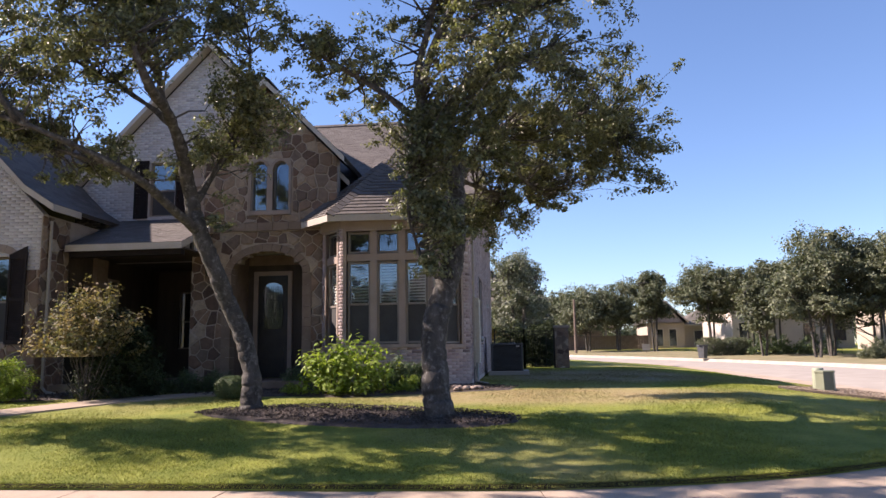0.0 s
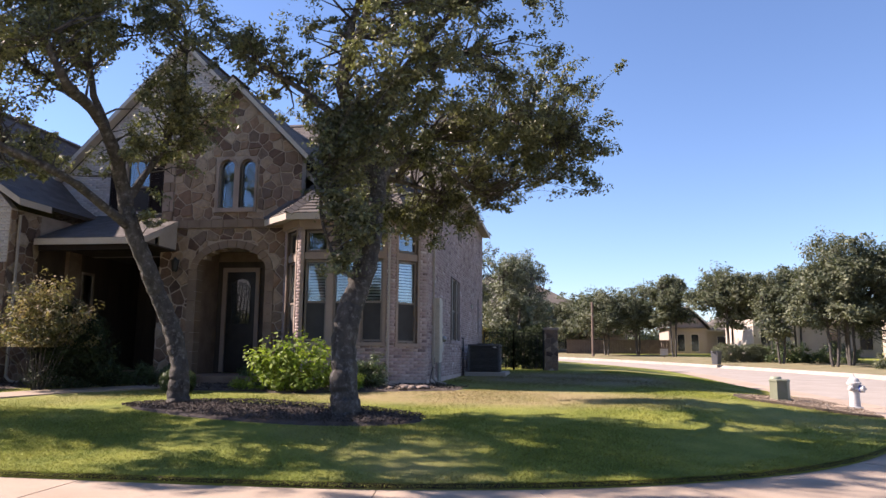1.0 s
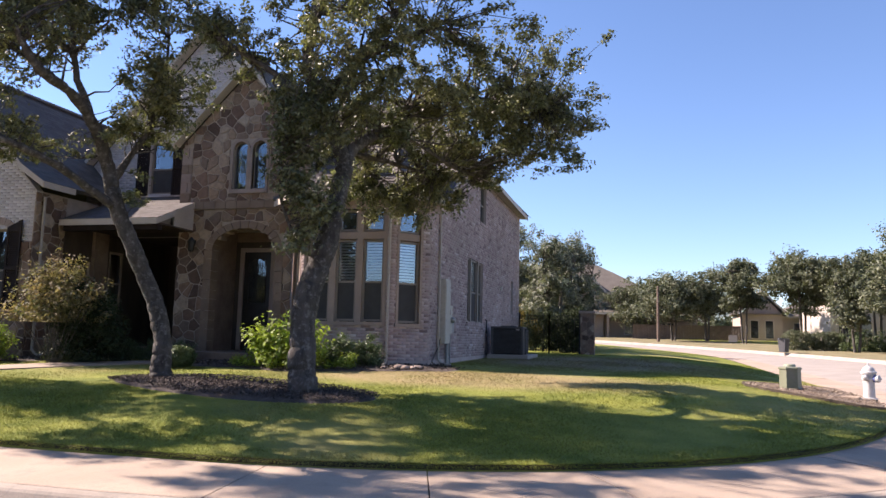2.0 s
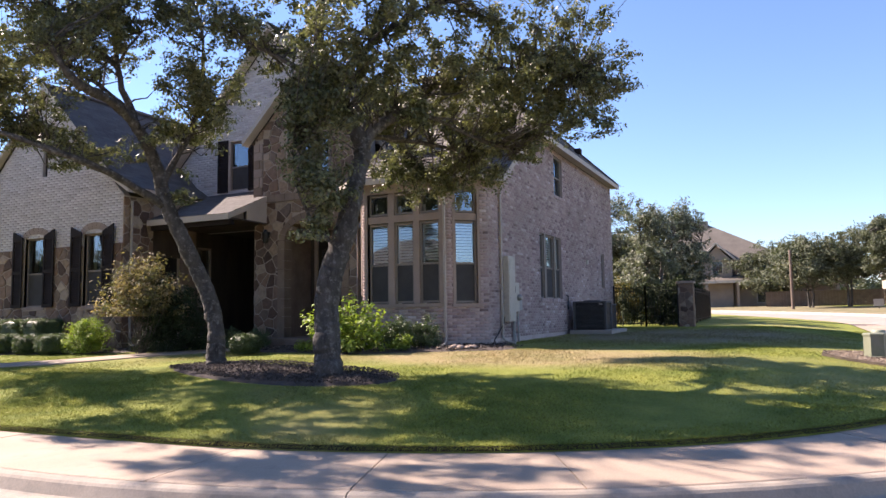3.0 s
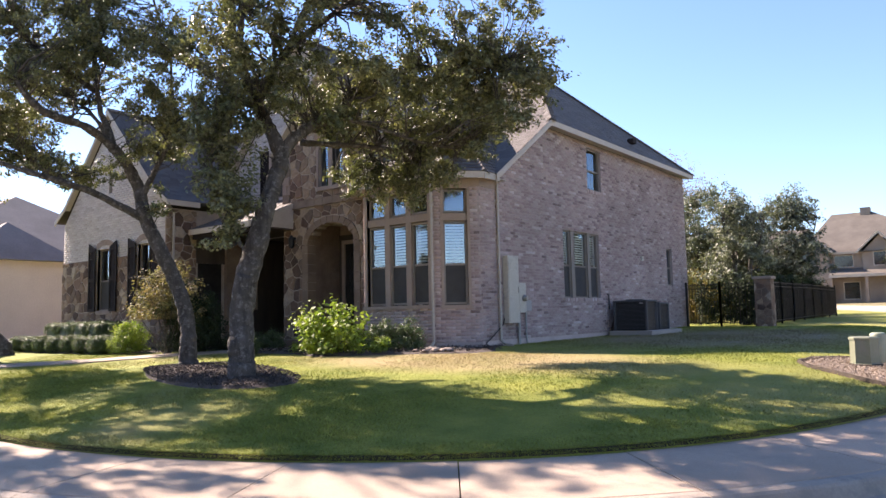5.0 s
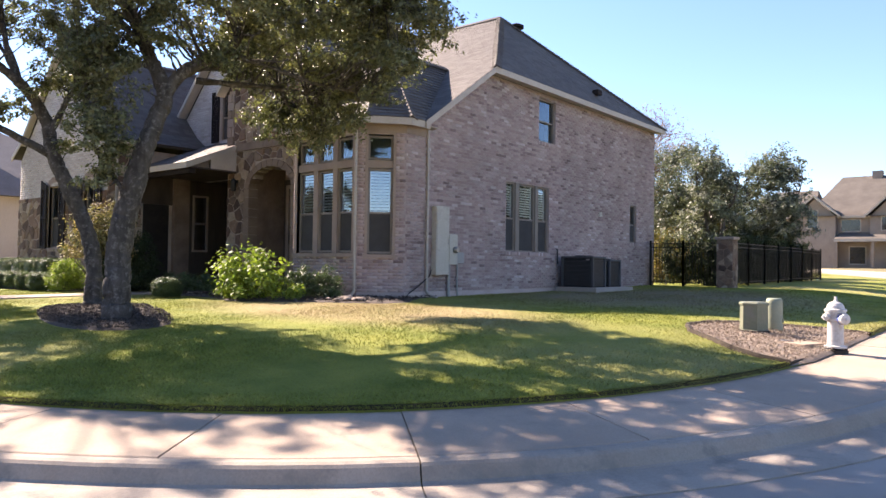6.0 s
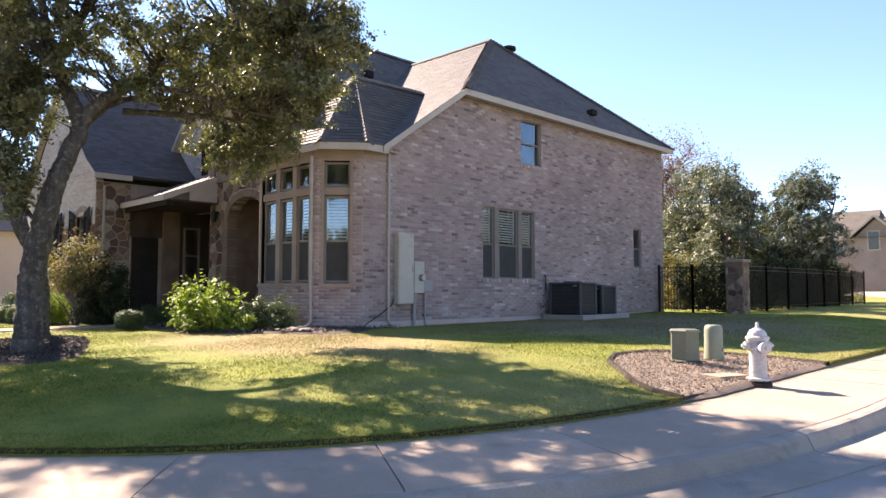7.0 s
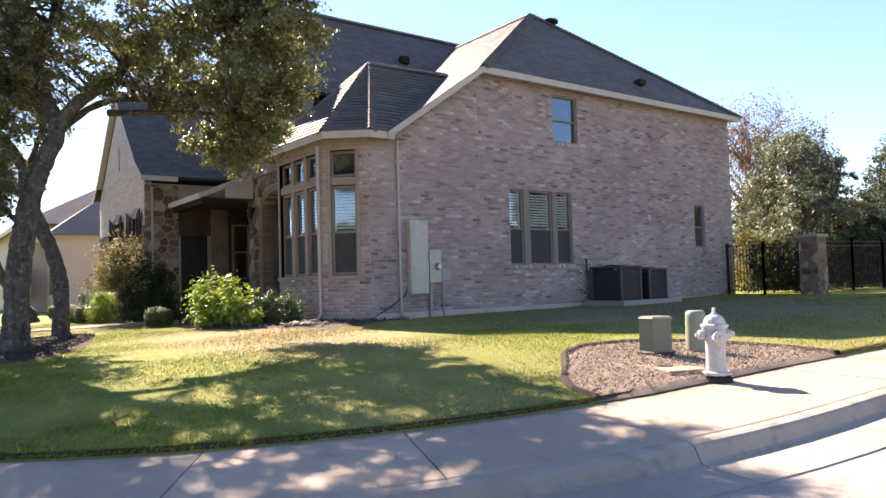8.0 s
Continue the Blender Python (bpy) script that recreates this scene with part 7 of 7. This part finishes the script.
def far_house(name, x0, x1, y0, y1, eave, ridge, wall, roof_mat, label, gable_front=False, windows=(), porch=None, chimney=None, turn=0.0, door=None, inset=None, inset_right=None):
    """A plain house: walls, roof (hipped, or gabled to the front), framed windows, a porch roof on posts."""
    cx, cy = (x0 + x1) / 2, (y0 + y1) / 2
    z0 = min(ground_z(cx, y0), ground_z(x0, y0), ground_z(x1, y0)) - 0.1
    ob = thing(name, (cx, cy, z0 + 0.1), label, "house", "far houses")
    part("wall", boxed((x0, x1, y0, y1, z0, eave)), wall, ob)
    o = 0.5
    e = [(x0 - o, y0 - o, eave), (x1 + o, y0 - o, eave), (x1 + o, y1 + o, eave), (x0 - o, y1 + o, eave)]
    if gable_front:
        r = [(cx, y0 - o, ridge), (cx, y1 + o, ridge)]
        faces = [(0, 4, 5, 3), (1, 2, 5, 4), (0, 3, 2, 1)]
        bm = bmesh.new()
        prism(bm, [(x0, eave - 0.02), (x1, eave - 0.02), (cx, ridge - 0.35)], -0.3, axes((0, y0, 0), (1, 0, 0)))
        bmesh.ops.recalc_face_normals(bm, faces=bm.faces)
        part("gable", bm, wall, ob)
        for s in (x0 - o, x1 + o):
            bm = bmesh.new()
            rod(bm, [(s, y0 - o, eave - 0.05), (cx, y0 - o, ridge - 0.05)], [0.14, 0.14], 4)
            part("barge_board", bm, M_TRIM, ob)
    else:
        i = inset if inset is not None else min((x1 - x0), (y1 - y0)) / 2
        r = [(x0 + i, cy, ridge), (x1 - (i if inset_right is None else inset_right), cy, ridge)]
        faces = [(0, 1, 5, 4), (1, 2, 5), (2, 3, 4, 5), (3, 0, 4), (3, 2, 1, 0)]
    raw("roof", e + r, faces, roof_mat, ob)
    if not gable_front:
        part("fascia", boxed((x0 - o - 0.02, x1 + o + 0.02, y0 - o - 0.04, y0 - o, eave - 0.22, eave + 0.02)), M_TRIM, ob)
    for u0, u1, v0, v1 in windows:
        win = new("window")
        win.parent = ob
        win.matrix_parent_inverse = Matrix.Translation(ob.location).inverted()
        under(win, "frame", boxed((u0 - 0.1, u0, y0 - 0.06, y0 + 0.02, v0 - 0.1, v1 + 0.1), (u1, u1 + 0.1, y0 - 0.06, y0 + 0.02, v0 - 0.1, v1 + 0.1), (u0, u1, y0 - 0.06, y0 + 0.02, v1, v1 + 0.1), (u0, u1, y0 - 0.06, y0 + 0.02, v0 - 0.1, v0)), M_TRIM)
        under(win, "pane", boxed((u0, u1, y0 - 0.03, y0 + 0.01, v0, v1)), M_DARKGLASS)
    if porch:
        a, b, z, d = porch
        raw("porch_roof", [(a, y0 - d, z), (b, y0 - d, z), (b, y0, z + 0.8), (a, y0, z + 0.8), (a, y0 - d, z - 0.25), (b, y0 - d, z - 0.25), (b, y0, z - 0.25), (a, y0, z - 0.25)], [(0, 1, 2, 3), (4, 5, 1, 0), (5, 6, 2, 1), (7, 4, 0, 3), (7, 6, 5, 4)], roof_mat, ob)
        part("porch_fascia", boxed((a, b, y0 - d - 0.05, y0 - d - 0.01, z - 0.3, z + 0.02)), M_TRIM, ob)
        n = max(2, int((b - a) / 3))
        for k in range(n + 1):
            x = a + 0.2 + (b - a - 0.4) * k / n
            part("porch_post", boxed((x - 0.13, x + 0.13, y0 - d + 0.1, y0 - d + 0.36, z0, z - 0.25)), M_TANBRICK, ob)
    if chimney:
        part("chimney", boxed((chimney[0] - 0.5, chimney[0] + 0.5, cy - 0.5, cy + 0.5, ridge - 1, ridge + chimney[1])), wall, ob)
    return ob


far_house("far_house", -9.0, 6.2, 96, 108, 7.2, 12.2, M_TANBRICK, M_FARROOF, "large tan brick house with a hipped roof across the street", windows=[(-5.8, -4.0, 5.6, 6.8), (1.5, 3.4, 5.6, 6.8), (-5, -3.5, 2.0, 3.8), (3, 4.5, 2.0, 3.8), (-1.2, -0.2, 1.6, 3.9)], porch=(-6.0, 11.5, 4.6, 3.0), chimney=(-3.2, 0.5), inset=2.2, inset_right=8.8)
far_house("far_house", 6.2, 11.5, 98, 107, 4.4, 6.0, M_TANBRICK, M_FARROOF, "low garage wing of a tan brick house", windows=[(7.5, 9.0, 2.0, 3.4)])
far_house("far_house", -2.9, 0.4, 95, 97, 7.1, 9.2, M_TANBRICK, M_FARROOF, "narrow gabled front of a tan brick house", True, windows=[(-1.8, -0.7, 5.6, 7.0)])
far_house("far_house", -15.5, -9.0, 96.2, 106, 7.3, 10.7, M_TANBRICK, M_FARROOF, "side wing of a tan brick house behind the trees", windows=[(-13.2, -11.8, 5.4, 6.8)], inset=1.5, inset_right=0.2)
far_house("far_house", -10.4, -6.2, 94.9, 96, 7.2, 9.5, M_TANBRICK, M_FARROOF, "gabled front of a tan brick wing", True, windows=[(-9.0, -8.0, 5.9, 7.8)])
far_house("far_house", 16.2, 20.6, 92, 100, 4.6, 7.3, M_STUCCO, M_FARROOF, "small tan house with a front gable among trees", True, windows=[(17.2, 18.0, 1.8, 3.8), (18.8, 19.6, 1.8, 3.8)])
far_house("far_house", 20.6, 27, 93, 102, 4.4, 6.5, M_STUCCO, M_FARROOF, "low tan house behind the oaks", windows=[(22, 23, 1.9, 3.6), (24.5, 25.5, 1.9, 3.6)])
far_house("far_house", 22.3, 26.5, 78, 90, 5.6, 8.8, M_WHITEWALL, M_FARROOF, "cream two-storey house with a steep front gable", True, windows=[(23.9, 24.9, 5.4, 6.6), (23.0, 23.9, 2.0, 3.9), (24.9, 25.8, 2.0, 3.9)])
far_house("far_house", 26.5, 35, 80, 90, 4.8, 7.4, M_WHITEWALL, M_FARROOF, "cream wing of a house behind the oaks", windows=[(30, 31.2, 2.0, 3.8), (33, 34.2, 2.0, 3.8)])
far_house("far_house", 33.5, 42.5, 66, 76, 5.2, 8.0, M_STUCCO, M_FARROOF, "pale tan house behind the oaks", windows=[(35, 36.2, 1.9, 3.7), (38, 39.2, 1.9, 3.7)])
far_house("neighbour_house", -44, -29, 15.6, 27, 4.9, 8.3, M_CREAM, M_PALEROOF, "one-storey cream house with a brown hipped roof next door", windows=[(-29.5, -28.2, 1.1, 2.5), (-35, -33.5, 1.1, 2.5)], inset=4.5)
far_house("neighbour_house", -29, -25.5, 16.4, 20.5, 4.1, 6.0, M_CREAM, M_PALEROOF, "low cream garage wing next door", windows=[(-27.6, -26.6, 1.2, 2.4)], inset=1.6)

# unseen houses and oaks over the front street, added to darken the window reflections
for x0, x1, wall, label in ((-34, -20, M_TANBRICK, "unseen tan brick house added for window reflections"), (-13, 1, M_STUCCO, "unseen pale stucco house added for window reflections"), (9, 24, M_TANBRICK, "unseen brown brick house added for window reflections")):
    far_house("reflected_house", x0, x1, -34, -24, 4.8, 8.6, wall, M_BROWNROOF, label)
for k, (x, y) in enumerate(((-27, -15), (-17.5, -17), (-9, -15.5), (-1.5, -17.5), (5.5, -15), (13, -17), (21, -15.5), (30, -16), (-30, -5), (-37, -6), (-45, -7), (-54, -9), (-65, -11), (-80, -14))):
    street_tree(x, y, 3.6, 4.8, 4.6, 200 + k, 2, label="unseen live oak added for window reflections", clumps=110, per=70, leaf=0.14)

# woods on the skyline
rng = np.random.default_rng(21)
n = 1500
wx = rng.uniform(-70, 95, n)
wy = rng.uniform(126, 150, n)
top = 5.5 + 2.2 * np.sin(wx * 0.21) + 1.2 * np.sin(wx * 0.53 + 1)
wz = np.array([street_z(y) for y in wy]) + 0.4 + rng.uniform(0, 1, n) ** 0.7 * top
v, f = leaf_cloud(rng, np.c_[wx, wy, wz], np.full(n, 1.5), 46, 0.3, 0.8)
tagged(fast("woods", v, f, M_LEAF_FAR), "far line of grey-green trees on the skyline", "trees", kind="stuff")

# pole, bin, small sign on the far verge
pole = thing("utility_pole", (6.6, 80.5, ground_z(6.6, 80.5)), "plain weathered wooden pole at the bend of the street", "pole")
bm = bmesh.new()
rod(bm, [(6.6, 80.5, ground_z(6.6, 80.5) - 0.2), (6.6, 80.5, 6.9)], [0.16, 0.12], 10)
part("shaft", bm, M_WOOD, pole)
binz = ground_z(15.0, 60.5)
wheelie = thing("waste_bin", (15.0, 60.5, binz), "dark wheeled waste bin at the kerb", "bin")
bm = bmesh.new()
lathe(bm, [(0.32, 0.05), (0.42, 1.0)], 15.0, 60.5, binz, 4)
part("body", bm, M_AC, wheelie)
part("lid", boxed((14.65, 15.35, 60.15, 60.85, binz + 1.0, binz + 1.08), bevel=0.02), M_AC, wheelie)
sgz = ground_z(13.5, 77.5)
sign = thing("yard_sign", (13.5, 77.5, sgz), "small white yard sign on a stake", "sign")
part("board", boxed((13.1, 13.9, 77.48, 77.52, sgz + 0.3, sgz + 0.95)), M_WHITEWALL, sign)
part("stake", boxed((13.47, 13.53, 77.52, 77.56, sgz - 0.1, sgz + 0.9)), M_WOOD, sign)

# wooden garden fence in the distance, panel by panel
for k in range(5, 10):
    x = -8 + 2.4 * k
    y = 90.5
    zg = ground_z(x + 1.2, y)
    fp = thing("wooden_fence", (x, y, zg), "brown board fence panel in the distance", "fence", "board fence")
    for j in range(8):
        part("board", boxed((x + 0.3 * j, x + 0.3 * j + 0.285, y - 0.02, y + 0.02, zg - 0.1, zg + 1.75)), M_WOOD, fp)

# ---- grass, mulch chips, fallen leaves ----
def inside(px, py, ring):
    """Which of many points lie in a closed outline."""
    hit = np.zeros(len(px), bool)
    for (x0, y0), (x1, y1) in zip(ring, ring[1:] + ring[:1]):
        if y0 == y1:
            continue
        cross = (py < max(y0, y1)) & (py >= min(y0, y1)) & (px < x0 + (py - y0) / (y1 - y0) * (x1 - x0))
        hit ^= cross
    return hit


def path_ring(points, half):
    left, right = [], []
    for k, (x, y) in enumerate(points):
        a, b = points[max(k - 1, 0)], points[min(k + 1, len(points) - 1)]
        dx, dy = b[0] - a[0], b[1] - a[1]
        ln = math.hypot(dx, dy)
        left.append((x - dy / ln * half, y + dx / ln * half))
        right.append((x + dy / ln * half, y - dx / ln * half))
    return left + right[::-1]


BEDS = [HOUSE_BED, LEFT_BED, VERGE_BED, TREE_BED, path_ring(path_pts, 0.5)]


def grass(x0, x1, y0, y1, count, tall, wide, seed, d_max=40.0, d_min=-0.004):
    rng = np.random.default_rng(seed)
    x, y = rng.uniform(x0, x1, count), rng.uniform(y0, y1, count)
    d = np.array([inward(a, b) for a, b in zip(x, y)])
    keep = (d > d_min) & (d < d_max) & ~((x > -17.6) & (x < XS) & (y > 19.2))
    for ring in BEDS:
        keep &= ~inside(x, y, ring)
    x, y = x[keep], y[keep]
    z = np.array([ground_z(a, b) for a, b in zip(x, y)]) - 0.006
    n = len(x)
    a = rng.uniform(0, 2 * math.pi, n)
    h = tall * rng.uniform(0.5, 1.3, n)
    lean = rng.normal(0, 0.85, (n, 2)) * h[:, None]
    w = wide * rng.uniform(0.6, 1.4, n)
    p = np.c_[x, y, z]
    s = np.c_[np.cos(a) * w, np.sin(a) * w, np.zeros(n)]
    tip = p + np.c_[lean, h]
    v = np.stack([p - s, p + s, tip], 1).reshape(-1, 3)
    return v, np.arange(3 * n).reshape(-1, 3)


def join(sets):
    vs, fs, k = [], [], 0
    for v, f in sets:
        vs.append(v)
        fs.append(f + k)
        k += len(v)
    return np.concatenate(vs), np.concatenate(fs)


v, f = join([grass(-7.5, 9.0, 8.0, 12.5, 210000, 0.026, 0.005, 1), grass(-13, 9.0, 12.5, 19.5, 140000, 0.026, 0.006, 2), grass(-0.7, 9, 19.5, 33, 60000, 0.03, 0.009, 3),
              grass(-16, -7.5, 8.0, 12.5, 40000, 0.03, 0.007, 4), grass(-6, 9.0, 8.0, 22, 90000, 0.03, 0.005, 5, 0.3, 0.0)])
rng = np.random.default_rng(6)                          # the fringe that hangs over the slabs
n = 60000
s_, d_ = rng.uniform(-12, 24, n), rng.uniform(-0.004, 0.06, n)
root = np.array([station(a, b) for a, b in zip(s_, d_)])
away = np.array([station(a, -0.5) for a in s_]) - np.array([station(a, 0.5) for a in s_])
side = np.c_[-away[:, 1], away[:, 0]] * rng.uniform(0.003, 0.006, (n, 1))
out = away * rng.uniform(0.0, 0.075, (n, 1)) + rng.normal(0, 0.018, (n, 2))
z_ = np.array([ground_z(a, b) for a, b in root]) - 0.004
p = np.c_[root, z_]
tips = np.c_[root + out, z_ + rng.uniform(-0.035, 0.03, n)]
keep = ~inside(root[:, 0], root[:, 1], VERGE_BED)
q = np.c_[side, np.zeros(n)]
fringe = np.stack([p - q, p + q, tips], 1)[keep].reshape(-1, 3)
v, f = join([(v, f), (fringe, np.arange(len(fringe)).reshape(-1, 3))])
lawn_grass = fast("grass", v, f, M_BLADE)
tagged(lawn_grass, "short mown lawn grass, green and straw-yellow", "grass", kind="stuff")


def chips(ring, count, size, material, seed, label, category, mound=0.0):
    rng = np.random.default_rng(seed)
    xs, ys = [p[0] for p in ring], [p[1] for p in ring]
    x, y = rng.uniform(min(xs), max(xs), count), rng.uniform(min(ys), max(ys), count)
    keep = inside(x, y, ring)
    x, y = x[keep], y[keep]
    mx_, my_ = sum(xs) / len(xs), sum(ys) / len(ys)
    ext = max(max(xs) - min(xs), max(ys) - min(ys)) / 2
    z = np.array([ground_z(a, b) for a, b in zip(x, y)]) + 0.025 + mound * np.clip(1.15 - ((x - mx_) ** 2 + (y - my_) ** 2) / ext ** 2, 0, 1)
    n = len(x)
    c = np.c_[x, y, z + rng.uniform(0, 0.03, n)]
    u, w = rng.normal(0, 1, (n, 3)), rng.normal(0, 1, (n, 3))
    u[:, 2] *= 0.5
    w[:, 2] *= 0.5
    u /= np.linalg.norm(u, axis=1, keepdims=True)
    w /= np.linalg.norm(w, axis=1, keepdims=True)
    s = size * rng.uniform(0.5, 1.5, (n, 1))
    v = np.stack([c - u * s, c + w * s * 0.5, c + u * s, c - w * s * 0.5], 1).reshape(-1, 3)
    ob = fast("chips", v, np.arange(4 * n).reshape(-1, 4), material)
    return tagged(ob, label, category, kind="stuff")


M_CHIP = many("mulch_chip", [(0.0, (0.04, 0.032, 0.028)), (0.6, (0.09, 0.071, 0.06)), (1.0, (0.135, 0.109, 0.092))], fine=60)
M_LITTER = many("leaf_litter_chip", [(0.0, (0.12, 0.086, 0.060)), (0.45, (0.27, 0.205, 0.155)), (1.0, (0.48, 0.405, 0.325))], fine=60)
chips(TREE_BED, 26000, 0.02, M_CHIP, 1, "dark shredded bark mulch", "mulch", 0.05)
chips(HOUSE_BED, 9000, 0.03, M_CHIP, 2, "dark shredded bark mulch", "mulch", 0.03)
chips(LEFT_BED, 7000, 0.04, M_CHIP, 3, "dark shredded bark mulch", "mulch", 0.03)
chips(VERGE_BED, 22000, 0.013, M_LITTER, 4, "dry leaves and wood chips", "leaf litter")

# ---- single bricks by the utility cabinet ----
for wall, near, m in BRICKS:
    shapes = {}
    for k, (a, b, c, d) in enumerate(near[:300]):
        w, h = b - a, d - c
        key = (round(w, 3), round(h, 3))
        if key not in shapes:
            me = bpy.data.meshes.new("brick")
            e, q = 0.002, 0.007
            vs = [(0, 0, -0.004), (w, 0, -0.004), (w, h, -0.004), (0, h, -0.004), (e, e, q), (w - e, e, q), (w - e, h - e, q), (e, h - e, q)]
            me.from_pydata(vs, [], [(4, 5, 6, 7), (0, 1, 5, 4), (1, 2, 6, 5), (2, 3, 7, 6), (3, 0, 4, 7)])
            me.materials.append(M_BRICK_OBJ)
            shapes[key] = me
        ob = new("brick", shapes[key])
        ob.parent = wall
        ob.matrix_basis = m @ Matrix.Translation((a, c, random.uniform(-0.002, 0.002)))
    if len(near) > 300:
        brick_mesh("brickwork", near[300:], m, M_BRICK, wall, seed=9)
